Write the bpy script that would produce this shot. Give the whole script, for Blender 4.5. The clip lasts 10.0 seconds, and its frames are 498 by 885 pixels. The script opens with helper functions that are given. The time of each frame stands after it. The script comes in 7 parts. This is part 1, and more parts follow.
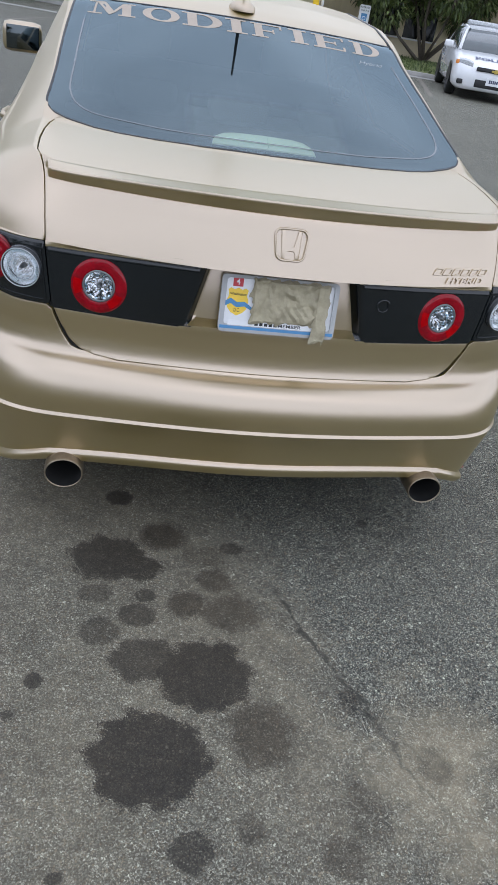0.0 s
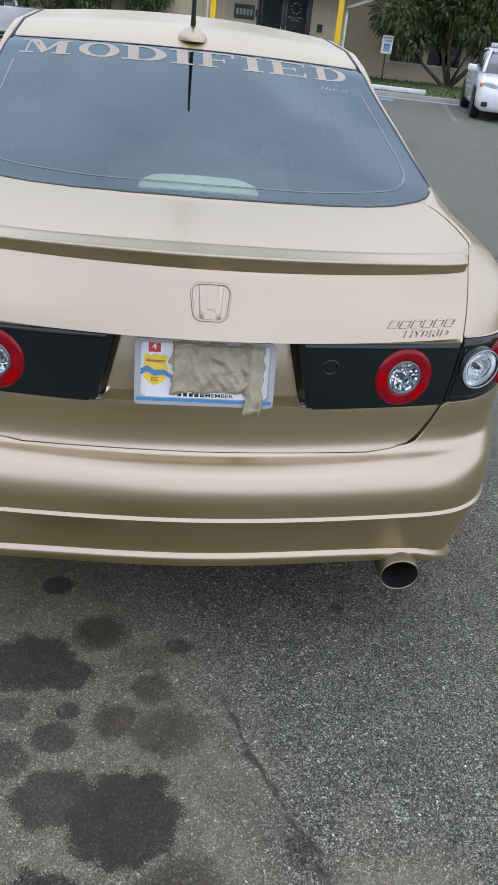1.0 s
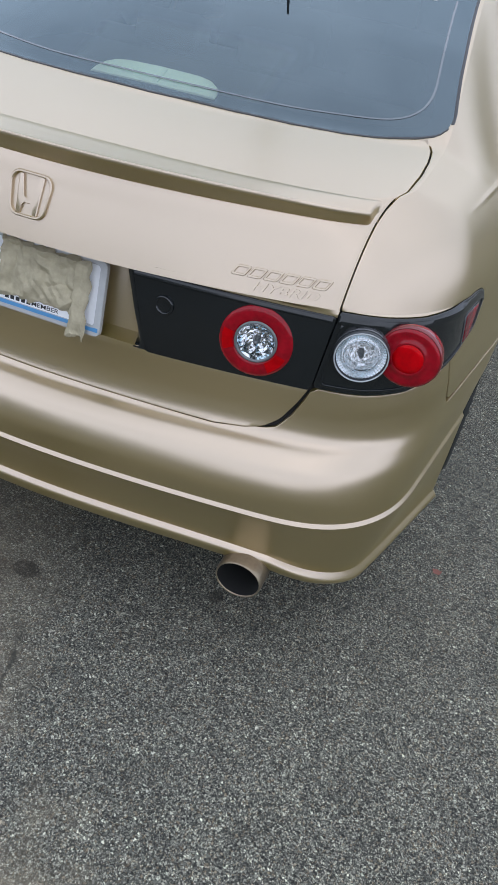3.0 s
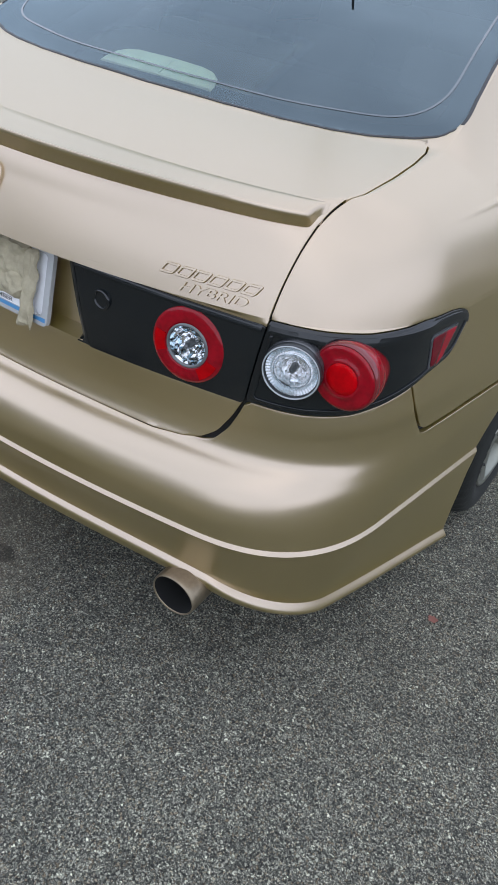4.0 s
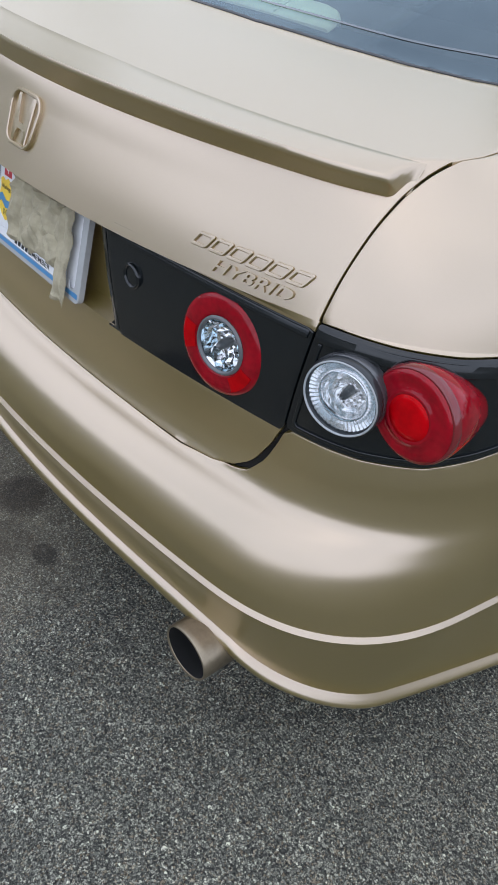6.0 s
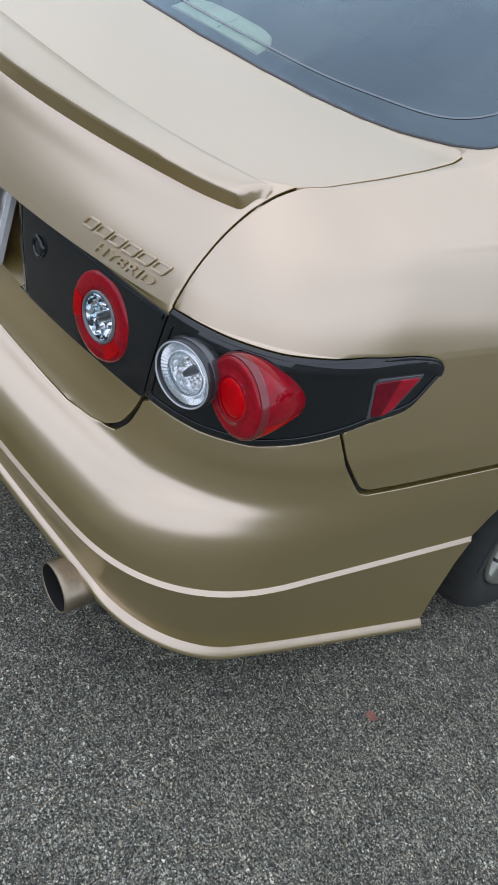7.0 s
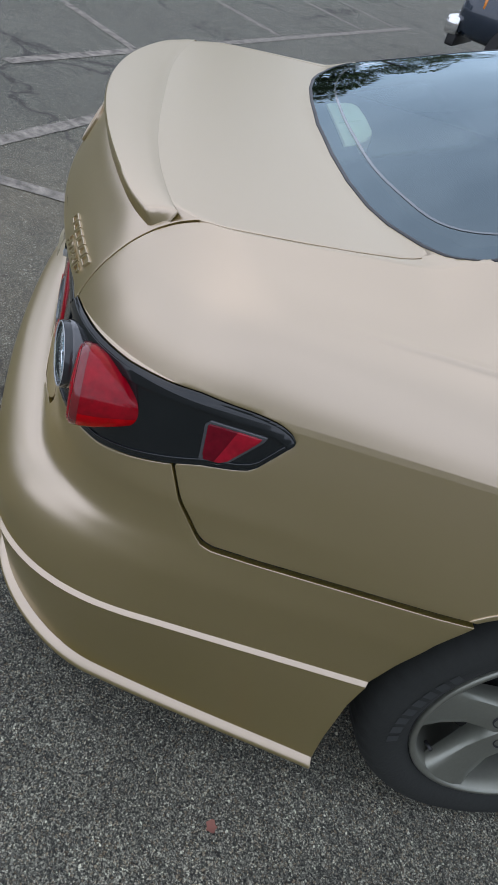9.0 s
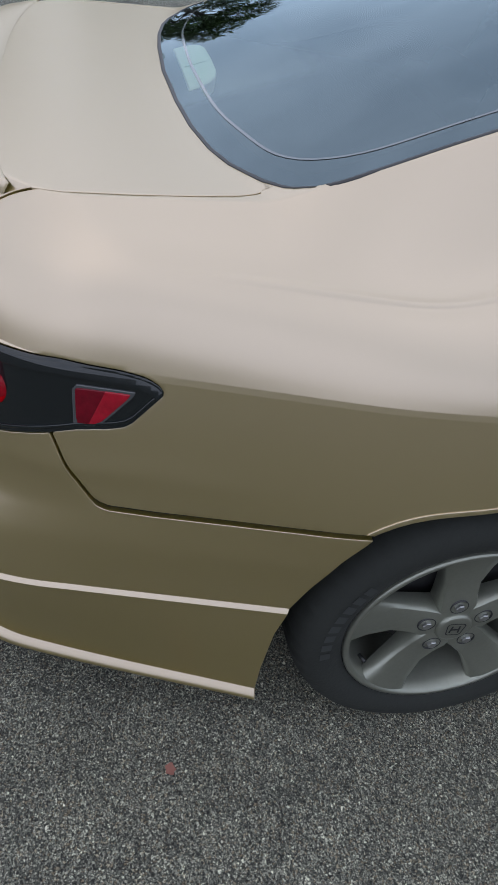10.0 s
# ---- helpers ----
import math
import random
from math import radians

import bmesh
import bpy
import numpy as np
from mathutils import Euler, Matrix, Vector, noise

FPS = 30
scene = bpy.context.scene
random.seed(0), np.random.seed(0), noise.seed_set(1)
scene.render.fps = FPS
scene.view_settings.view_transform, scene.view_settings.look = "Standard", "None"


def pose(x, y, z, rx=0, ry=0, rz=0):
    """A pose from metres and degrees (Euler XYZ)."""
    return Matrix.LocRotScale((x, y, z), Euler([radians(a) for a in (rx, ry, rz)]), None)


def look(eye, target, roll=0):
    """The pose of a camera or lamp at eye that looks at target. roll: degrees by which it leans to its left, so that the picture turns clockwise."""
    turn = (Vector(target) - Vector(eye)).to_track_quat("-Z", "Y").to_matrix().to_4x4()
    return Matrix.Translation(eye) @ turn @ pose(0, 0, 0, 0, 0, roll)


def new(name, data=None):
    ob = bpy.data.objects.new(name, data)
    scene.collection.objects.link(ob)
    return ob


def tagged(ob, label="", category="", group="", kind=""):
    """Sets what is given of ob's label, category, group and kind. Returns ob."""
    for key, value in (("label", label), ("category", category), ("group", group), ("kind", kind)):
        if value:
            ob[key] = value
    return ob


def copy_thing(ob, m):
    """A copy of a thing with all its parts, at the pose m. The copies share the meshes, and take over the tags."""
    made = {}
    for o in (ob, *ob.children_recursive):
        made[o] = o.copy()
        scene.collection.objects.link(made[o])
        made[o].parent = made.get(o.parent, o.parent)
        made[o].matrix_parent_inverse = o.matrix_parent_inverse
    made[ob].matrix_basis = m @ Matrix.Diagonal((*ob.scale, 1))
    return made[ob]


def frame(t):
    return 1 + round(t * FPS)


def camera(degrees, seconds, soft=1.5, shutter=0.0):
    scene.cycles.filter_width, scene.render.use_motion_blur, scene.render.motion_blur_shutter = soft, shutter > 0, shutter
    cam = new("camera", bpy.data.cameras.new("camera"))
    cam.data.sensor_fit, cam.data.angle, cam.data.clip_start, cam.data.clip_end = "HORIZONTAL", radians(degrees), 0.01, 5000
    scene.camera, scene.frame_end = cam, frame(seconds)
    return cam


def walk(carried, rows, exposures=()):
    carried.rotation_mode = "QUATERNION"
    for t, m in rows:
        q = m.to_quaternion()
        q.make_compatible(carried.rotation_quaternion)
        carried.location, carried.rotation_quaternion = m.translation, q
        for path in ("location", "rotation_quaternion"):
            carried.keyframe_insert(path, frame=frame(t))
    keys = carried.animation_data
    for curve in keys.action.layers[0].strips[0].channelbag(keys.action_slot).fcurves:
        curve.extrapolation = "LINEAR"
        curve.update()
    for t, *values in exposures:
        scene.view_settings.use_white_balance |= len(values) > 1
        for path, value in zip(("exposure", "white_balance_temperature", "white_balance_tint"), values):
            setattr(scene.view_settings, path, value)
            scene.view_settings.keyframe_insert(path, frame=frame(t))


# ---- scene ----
cam = camera(37.2, 10.0)
PATH = [
    (0, (-0.432, -1.724, 1.526), (-0.055, -0.060, 0.482), 10.0),
    (0.5, (-0.321, -1.535, 1.491), (0.069, 0.150, 0.486), 8.6),
    (1, (-0.114, -1.429, 1.516), (0.144, 0.290, 0.527), 6.2),
    (1.5, (0.148, -1.378, 1.488), (0.109, 0.365, 0.507), 6.4),
    (2, (0.394, -1.340, 1.472), (0.187, 0.341, 0.409), 5.7),
    (2.5, (0.596, -1.185, 1.475), (0.386, 0.435, 0.320), 9.8),
    (3.8, (1.129, -0.873, 1.481), (0.301, 0.528, 0.318), 6.9),
    (4, (1.152, -0.798, 1.479), (0.367, 0.593, 0.275), 8.3),
    (4.5, (1.248, -0.636, 1.408), (0.274, 0.637, 0.212), 5.1),
    (5, (1.24, -0.534, 1.351), (0.027, 0.599, 0.236), 7.3),
    (5.2, (1.22, -0.505, 1.338), (-0.021, 0.593, 0.219), 6.2),
    (6.3, (1.123, -0.422, 1.332), (0.092, 0.719, 0.053), 10.1),
    (6.5, (1.147, -0.444, 1.368), (0.162, 0.735, 0.087), 13.1),
    (7, (1.357, -0.363, 1.431), (0.255, 0.740, 0.178), 15.2),
    (7.5, (1.503, -0.256, 1.471), (0.267, 0.725, 0.243), 15.3),
    (8, (1.492, -0.083, 1.468), (0.235, 0.871, 0.240), 20.0),
    (8.5, (1.558, 0.067, 1.475), (0.105, 0.810, 0.319), 19.3),
    (9, (1.661, 0.238, 1.482), (0.097, 0.635, 0.300), 20.1),
    (9.5, (1.685, 0.310, 1.479), (0.186, 0.729, 0.223), 13.3),
    (10, (1.706, 0.362, 1.520), (0.228, 0.865, 0.269), 13.6),
]
walk(cam, [(t, look(eye, target, roll)) for t, eye, target, roll in PATH],
     exposures=((0, 0.70), (2.5, 0.70), (4.5, 0.72), (7.5, 0.68), (8.5, 0.53), (10, 0.45)))


# ---------------------------------------------------------------- sky and sun
def build_world():
    w = bpy.data.worlds.new("overcast_sky")
    scene.world = w
    w.use_nodes = True
    nt = w.node_tree
    nt.nodes.clear()
    N = nt.nodes.new
    out, bg = N("ShaderNodeOutputWorld"), N("ShaderNodeBackground")
    sky = N("ShaderNodeTexSky")
    sky.sky_type, sky.sun_disc = "NISHITA", False
    sky.sun_elevation, sky.sun_rotation = radians(SUN_UP), radians(SUN_TURN)
    sky.air_density, sky.dust_density = 1.2, 2.5
    scale = N("ShaderNodeVectorMath")
    scale.operation = "SCALE"
    scale.inputs["Scale"].default_value = 0.06
    co, mp, nz = N("ShaderNodeTexCoord"), N("ShaderNodeMapping"), N("ShaderNodeTexNoise")
    mp.inputs["Scale"].default_value = (1.0, 1.0, 2.6)
    nz.inputs["Scale"].default_value, nz.inputs["Detail"].default_value, nz.inputs["Roughness"].default_value = 2.2, 5.0, 0.55
    ramp = N("ShaderNodeValToRGB")
    ramp.color_ramp.elements[0].position, ramp.color_ramp.elements[1].position = 0.36, 0.66
    ramp.color_ramp.elements[0].color = (0.465, 0.525, 0.660, 1)
    ramp.color_ramp.elements[1].color = (0.690, 0.748, 0.905, 1)
    mix = N("ShaderNodeMix")
    mix.data_type = "RGBA"
    mix.inputs["Factor"].default_value = 0.92
    L = nt.links.new
    L(co.outputs["Generated"], mp.inputs["Vector"])
    L(mp.outputs["Vector"], nz.inputs["Vector"])
    L(nz.outputs["Fac"], ramp.inputs["Fac"])
    L(sky.outputs["Color"], scale.inputs[0])
    L(scale.outputs["Vector"], mix.inputs["A"])
    L(ramp.outputs["Color"], mix.inputs["B"])
    L(mix.outputs["Result"], bg.inputs["Color"])
    bg.inputs["Strength"].default_value = SKY_STRENGTH
    L(bg.outputs["Background"], out.inputs["Surface"])
    lamp = bpy.data.lights.new("sun", "SUN")
    lamp.energy, lamp.angle, lamp.color = SUN_STRENGTH, radians(120), (1.0, 0.97, 0.95)
    ob = new("sun", lamp)
    d = Vector((math.sin(radians(SUN_TURN)) * math.cos(radians(SUN_UP)), math.cos(radians(SUN_TURN)) * math.cos(radians(SUN_UP)), math.sin(radians(SUN_UP))))
    ob.matrix_basis = look(d * 60, (0, 0, 0))


SUN_UP, SUN_TURN, SUN_STRENGTH, SKY_STRENGTH = 62.0, 150.0, 0.13, 1.41
build_world()
scene.view_settings.exposure = 0.62


# ---------------------------------------------------------------- materials
def material(name):
    m = bpy.data.materials.new(name)
    m.use_nodes = True
    nt = m.node_tree
    b = nt.nodes["Principled BSDF"]
    return m, nt, b, nt.nodes.new, nt.links.new


def noise_node(nt, scale, detail=3.0, rough=0.55, coord="Object"):
    co = nt.nodes.new("ShaderNodeTexCoord")
    nz = nt.nodes.new("ShaderNodeTexNoise")
    nz.inputs["Scale"].default_value, nz.inputs["Detail"].default_value, nz.inputs["Roughness"].default_value = scale, detail, rough
    nt.links.new(co.outputs[coord], nz.inputs["Vector"])
    return nz


def ramp_node(nt, src, stops):
    r = nt.nodes.new("ShaderNodeValToRGB")
    el = r.color_ramp.elements
    while len(el) < len(stops):
        el.new(0.5)
    for e, (p, c) in zip(el, stops):
        e.position = p
        e.color = c if len(c) == 4 else (*c, 1)
    nt.links.new(src, r.inputs["Fac"])
    return r


def math_node(nt, op, a, b=None, c=None, clamp=False):
    n = nt.nodes.new("ShaderNodeMath")
    n.operation, n.use_clamp = op, clamp
    for i, v in enumerate((a, b, c)):
        if v is None:
            continue
        if isinstance(v, (int, float)):
            n.inputs[i].default_value = v
        else:
            nt.links.new(v, n.inputs[i])
    return n.outputs[0]


def mix_color(nt, fac, a, b, blend="MIX"):
    n = nt.nodes.new("ShaderNodeMix")
    n.data_type, n.blend_type = "RGBA", blend
    for key, v in (("Factor", fac), ("A", a), ("B", b)):
        s = n.inputs[key] if key == "Factor" else [i for i in n.inputs if i.name == key and i.type == "RGBA"][0]
        if isinstance(v, (int, float)):
            s.default_value = v
        elif isinstance(v, tuple):
            s.default_value = (*v, 1) if len(v) == 3 else v
        else:
            nt.links.new(v, s)
    return [o for o in n.outputs if o.type == "RGBA"][0]


def bump(nt, b, height, strength, distance):
    n = nt.nodes.new("ShaderNodeBump")
    n.inputs["Strength"].default_value, n.inputs["Distance"].default_value = strength, distance
    nt.links.new(height, n.inputs["Height"])
    nt.links.new(n.outputs["Normal"], b.inputs["Normal"])


def plain(name, color, rough=0.5, metal=0.0, vary=0.12, scale=6.0, coat=0.0, bumps=0.0, fine=120.0):
    """A surface with some unevenness of tone and gloss at two sizes."""
    m, nt, b, N, L = material(name)
    n1, n2 = noise_node(nt, scale), noise_node(nt, fine, 2.0)
    s = math_node(nt, "ADD", math_node(nt, "MULTIPLY", n1.outputs["Fac"], 0.7), math_node(nt, "MULTIPLY", n2.outputs["Fac"], 0.3))
    lo, hi = tuple(c * (1 - vary) for c in color), tuple(min(1, c * (1 + vary)) for c in color)
    r = ramp_node(nt, s, ((0.3, lo), (0.7, hi)))
    L(r.outputs["Color"], b.inputs["Base Color"])
    rr = math_node(nt, "MULTIPLY_ADD", n1.outputs["Fac"], 0.16, rough - 0.08, clamp=True)
    L(rr, b.inputs["Roughness"])
    b.inputs["Metallic"].default_value = metal
    b.inputs["Coat Weight"].default_value = coat
    b.inputs["Coat Roughness"].default_value = 0.04
    if bumps:
        bump(nt, b, n2.outputs["Fac"], bumps, 0.004)
    return m


def paint_gold():
    """Satin pearl paint: a pale metal flake layer over a deeper olive-brown ground coat."""
    m, nt, b, N, L = material("satin_gold_paint")
    flake = noise_node(nt, 900.0, 2.0, 0.7)
    haze = noise_node(nt, 2.2, 4.0)
    dust = noise_node(nt, 4.0, 2.0, 0.5)
    base = ramp_node(nt, flake.outputs["Fac"], ((0.25, tuple(0.97 * c for c in FLAKE)), (0.75, tuple(1.03 * c for c in FLAKE))))
    dusty = math_node(nt, "MULTIPLY", ramp_node(nt, dust.outputs["Fac"], ((0.30, (0, 0, 0)), (0.75, (1, 1, 1)))).outputs["Color"], 0.05)
    L(mix_color(nt, dusty, base.outputs["Color"], (0.50, 0.47, 0.40)), b.inputs["Base Color"])
    b.inputs["Metallic"].default_value = 1.0
    b.inputs["Specular Tint"].default_value = (0.985, 0.995, 0.95, 1)
    L(math_node(nt, "MULTIPLY_ADD", haze.outputs["Fac"], 0.06, 0.276), b.inputs["Roughness"])
    b.inputs["Coat Weight"].default_value = 0.06
    b.inputs["Coat IOR"].default_value = 1.5
    b.inputs["Coat Roughness"].default_value = 0.20
    under, mix = N("ShaderNodeBsdfDiffuse"), N("ShaderNodeMixShader")
    under.inputs["Color"].default_value = (*GROUND_COAT, 1)
    mix.inputs["Fac"].default_value = 0.17
    L(b.outputs["BSDF"], mix.inputs[1])
    L(under.outputs["BSDF"], mix.inputs[2])
    L(mix.outputs["Shader"], nt.nodes["Material Output"].inputs["Surface"])
    return m


FLAKE, GROUND_COAT = (0.556, 0.464, 0.392), (0.37, 0.290, 0.018)


def tinted_glass(name, tint, rough=0.0, ior=1.75, clear=None):
    m, nt, b, N, L = material(name)
    nt.nodes.remove(b)
    fr, tr, gl, mx = N("ShaderNodeFresnel"), N("ShaderNodeBsdfTransparent"), N("ShaderNodeBsdfGlossy"), N("ShaderNodeMixShader")
    fr.inputs["IOR"].default_value = ior
    tr.inputs["Color"].default_value = (*tint, 1)
    if clear:
        # the tint colour is raised in front of the stop lamp, so that it shows bright
        xyz = N("ShaderNodeSeparateXYZ")
        L(N("ShaderNodeTexCoord").outputs["Object"], xyz.inputs["Vector"])
        side = math_node(nt, "MULTIPLY_ADD", math_node(nt, "ABSOLUTE", xyz.outputs["X"]), -25.0, clear[0] * 25.0, clamp=True)
        high = math_node(nt, "MULTIPLY_ADD", xyz.outputs["Y"], -25.0, clear[1] * 25.0, clamp=True)
        L(mix_color(nt, math_node(nt, "MULTIPLY", side, high), (0.20, 0.20, 0.19), tint), tr.inputs["Color"])
    gl.inputs["Roughness"].default_value = rough
    gl.inputs["Color"].default_value = (0.72, 0.90, 0.98, 1)
    L(fr.outputs["Fac"], mx.inputs["Fac"])
    L(tr.outputs["BSDF"], mx.inputs[1])
    L(gl.outputs["BSDF"], mx.inputs[2])
    L(mx.outputs["Shader"], nt.nodes["Material Output"].inputs["Surface"])
    return m


def asphalt():
    m, nt, b, N, L = material("asphalt")
    co = N("ShaderNodeTexCoord")
    P = co.outputs["Object"]
    # broken stones of two sizes, their outlines bent, with dark binder between them
    bend = noise_node(nt, 170.0, 2.0, 0.6)
    bent = N("ShaderNodeVectorMath")
    bent.operation = "MULTIPLY_ADD"
    L(bend.outputs["Color"], bent.inputs[0])
    bent.inputs[1].default_value = (0.0042, 0.0042, 0)
    L(P, bent.inputs[2])

    def stones(scale, dark, light):
        cell, edge = N("ShaderNodeTexVoronoi"), N("ShaderNodeTexVoronoi")
        edge.feature = "DISTANCE_TO_EDGE"
        for v in (cell, edge):
            v.inputs["Scale"].default_value = scale
            v.inputs["Randomness"].default_value = 1.0
            L(bent.outputs["Vector"], v.inputs["Vector"])
        rgb = N("ShaderNodeSeparateColor")
        L(cell.outputs["Color"], rgb.inputs["Color"])
        tone = ramp_node(nt, rgb.outputs["Red"], ((0.0, dark), (0.34, (0.085, 0.083, 0.078)), (0.66, (0.155, 0.149, 0.138)), (0.90, (0.26, 0.247, 0.224)), (1.0, light)))
        hue = mix_color(nt, math_node(nt, "MULTIPLY", math_node(nt, "GREATER_THAN", rgb.outputs["Green"], 0.86), 0.45), tone.outputs["Color"], (0.19, 0.135, 0.09))
        seam = ramp_node(nt, edge.outputs["Distance"], ((0.01, (0.16, 0.16, 0.16)), (0.11, (1, 1, 1))))
        return mix_color(nt, 1.0, hue, seam.outputs["Color"], "MULTIPLY"), rgb, edge

    fine, sep, vor = stones(300.0, (0.030, 0.030, 0.029), (0.37, 0.355, 0.32))
    wide_, sep2, vor2 = stones(150.0, (0.034, 0.034, 0.033), (0.43, 0.415, 0.38))
    pick = noise_node(nt, 95.0, 2.0, 0.6)
    col = mix_color(nt, ramp_node(nt, pick.outputs["Fac"], ((0.50, (0, 0, 0)), (0.54, (1, 1, 1)))).outputs["Color"], fine, wide_)
    pit = noise_node(nt, 210.0, 1.5, 0.6)
    pits = ramp_node(nt, pit.outputs["Fac"], ((0.40, (0.36, 0.36, 0.36)), (0.50, (1.18, 1.18, 1.18)), (0.66, (1.40, 1.40, 1.385))))
    col = mix_color(nt, 1.0, col, pits.outputs["Color"], "MULTIPLY")
    xyz = N("ShaderNodeSeparateXYZ")
    L(P, xyz.inputs["Vector"])
    wob = noise_node(nt, 5.0, 5.0, 0.6)
    wobble = math_node(nt, "MULTIPLY_ADD", wob.outputs["Fac"], 0.5, -0.25)
    # worn, dusty ground behind the left half of the car
    across = math_node(nt, "ADD", math_node(nt, "MULTIPLY_ADD", xyz.outputs["Y"], 0.26, xyz.outputs["X"]), wobble)
    worn = ramp_node(nt, math_node(nt, "MULTIPLY_ADD", across, -1.1, 0.55), ((0.35, (0, 0, 0)), (0.62, (1, 1, 1)))).outputs["Color"]
    patch = noise_node(nt, 1.3, 4.0, 0.6)
    worn = math_node(nt, "MULTIPLY", worn, ramp_node(nt, patch.outputs["Fac"], ((0.30, (0.35, 0.35, 0.35)), (0.6, (1, 1, 1)))).outputs["Color"])
    fade = ramp_node(nt, math_node(nt, "ADD", math_node(nt, "MULTIPLY", math_node(nt, "ABSOLUTE", xyz.outputs["X"]), 0.25), math_node(nt, "MULTIPLY", math_node(nt, "ABSOLUTE", xyz.outputs["Y"]), 0.25)), ((0.5, (1, 1, 1)), (0.95, (0, 0, 0))))
    worn = math_node(nt, "MULTIPLY", worn, fade.outputs["Color"])
    dusty = mix_color(nt, 0.52, col, (0.168, 0.137, 0.105))
    col = mix_color(nt, worn, col, dusty)
    # sand drifted to the right of the crack
    dx = math_node(nt, "SUBTRACT", xyz.outputs["X"], 0.42)
    dy = math_node(nt, "ADD", xyz.outputs["Y"], 0.72)
    sd = math_node(nt, "SQRT", math_node(nt, "ADD", math_node(nt, "MULTIPLY", dx, dx), math_node(nt, "MULTIPLY", dy, math_node(nt, "MULTIPLY", dy, 0.5))))
    sand = ramp_node(nt, math_node(nt, "ADD", sd, wobble), ((0.05, (0.55, 0.55, 0.55)), (0.24, (0, 0, 0)))).outputs["Color"]
    col = mix_color(nt, sand, col, (0.245, 0.200, 0.152))
    # oil spots: centre, half widths, depth of tone, brownness
    spots = ((-.304, -.677, .145, .132, .92, 0), (-.150, -.436, .128, .118, .90, 0), (-.305, -.385, .085, .075, .78, .4), (-.411, .010, .118, .104, .86, 0), (-.315, -.032, .072, .058, .84, 0),
             (-.237, .117, .085, .085, .62, .6), (-.382, .310, .045, .043, .80, 0), (-.438, -.143, .050, .038, .55, .4), (-.322, -.229, .055, .045, .72, .3), (-.425, -.287, .062, .052, .62, .3),
             (-.302, -.151, .030, .026, .66, .2), (-.023, .063, .040, .027, .70, .2), (-.091, -.087, .062, .060, .50, .7), (-.182, -.182, .070, .060, .55, .7), (-.060, -.215, .115, .080, .46, .9),
             (-.110, .030, .090, .060, .26, 1.), (-.029, -.616, .095, .118, .52, .9), (-.212, -.894, .050, .042, .74, .3), (-.578, -.452, .024, .026, .80, 0), (-.626, -.555, .016, .016, .6, 0),
             (-.486, -.936, .020, .018, .7, 0), (.454, .218, .019, .023, .7, 0), (.187, -.825, .060, .095, .20, 1.), (-.082, -.852, .036, .040, .36, .9), (.116, -.922, .060, .055, .36, 1.),
             (.389, -.719, .055, .066, .22, .6), (.225, -.520, .036, .048, .46, .6))
    edge = noise_node(nt, 22.0, 5.0, 0.65)
    lobe = noise_node(nt, 9.0, 3.0, 0.6)
    grit = noise_node(nt, 230.0, 2.0, 0.6)
    rag = math_node(nt, "ADD", math_node(nt, "MULTIPLY_ADD", edge.outputs["Fac"], 0.90, -0.45), math_node(nt, "MULTIPLY_ADD", lobe.outputs["Fac"], 0.50, -0.25))
    rag = math_node(nt, "ADD", rag, math_node(nt, "MULTIPLY_ADD", grit.outputs["Fac"], 0.70, -0.35))
    total = brown = None
    for sx, sy, rx, ry, dark, tan in spots:
        ex = math_node(nt, "MULTIPLY", math_node(nt, "SUBTRACT", xyz.outputs["X"], sx), 1 / rx)
        ey = math_node(nt, "MULTIPLY", math_node(nt, "SUBTRACT", xyz.outputs["Y"], sy), 1 / ry)
        d = math_node(nt, "SQRT", math_node(nt, "ADD", math_node(nt, "MULTIPLY", ex, ex), math_node(nt, "MULTIPLY", ey, ey)))
        soft = 9.0 if tan < 0.5 else 2.6
        k = math_node(nt, "MULTIPLY", math_node(nt, "SUBTRACT", 1.02, math_node(nt, "ADD", d, rag)), soft, clamp=True)
        k = math_node(nt, "MULTIPLY", k, min(0.95, dark + (0.18 if tan >= 0.5 else 0.0)))
        total = k if total is None else math_node(nt, "MAXIMUM", total, k)
        if tan >= 0.5:
            kb = math_node(nt, "MULTIPLY", k, tan)
            brown = kb if brown is None else math_node(nt, "MAXIMUM", brown, kb)
    oily = mix_color(nt, 1.0, col, (0.180, 0.156, 0.138), "MULTIPLY")
    oily = mix_color(nt, brown, oily, mix_color(nt, 1.0, col, (0.30, 0.228, 0.158), "MULTIPLY"))
    oily = mix_color(nt, 0.30, oily, (0.018, 0.0148, 0.012))
    col = mix_color(nt, total, col, oily)
    # a ragged crack running back from under the middle of the bumper
    cw = noise_node(nt, 9.0, 4.0, 0.6)
    line = math_node(nt, "ADD", math_node(nt, "MULTIPLY_ADD", xyz.outputs["Y"], 0.40, xyz.outputs["X"]), math_node(nt, "MULTIPLY_ADD", cw.outputs["Fac"], 0.10, -0.085))
    width = math_node(nt, "MULTIPLY_ADD", edge.outputs["Fac"], 0.034, -0.007)
    inside = math_node(nt, "MULTIPLY", math_node(nt, "SUBTRACT", width, math_node(nt, "ABSOLUTE", line)), 120.0, clamp=True)
    along = math_node(nt, "MULTIPLY", math_node(nt, "MULTIPLY_ADD", xyz.outputs["Y"], -9.0, -0.5, clamp=True), math_node(nt, "MULTIPLY_ADD", xyz.outputs["Y"], 2.2, 2.1, clamp=True))
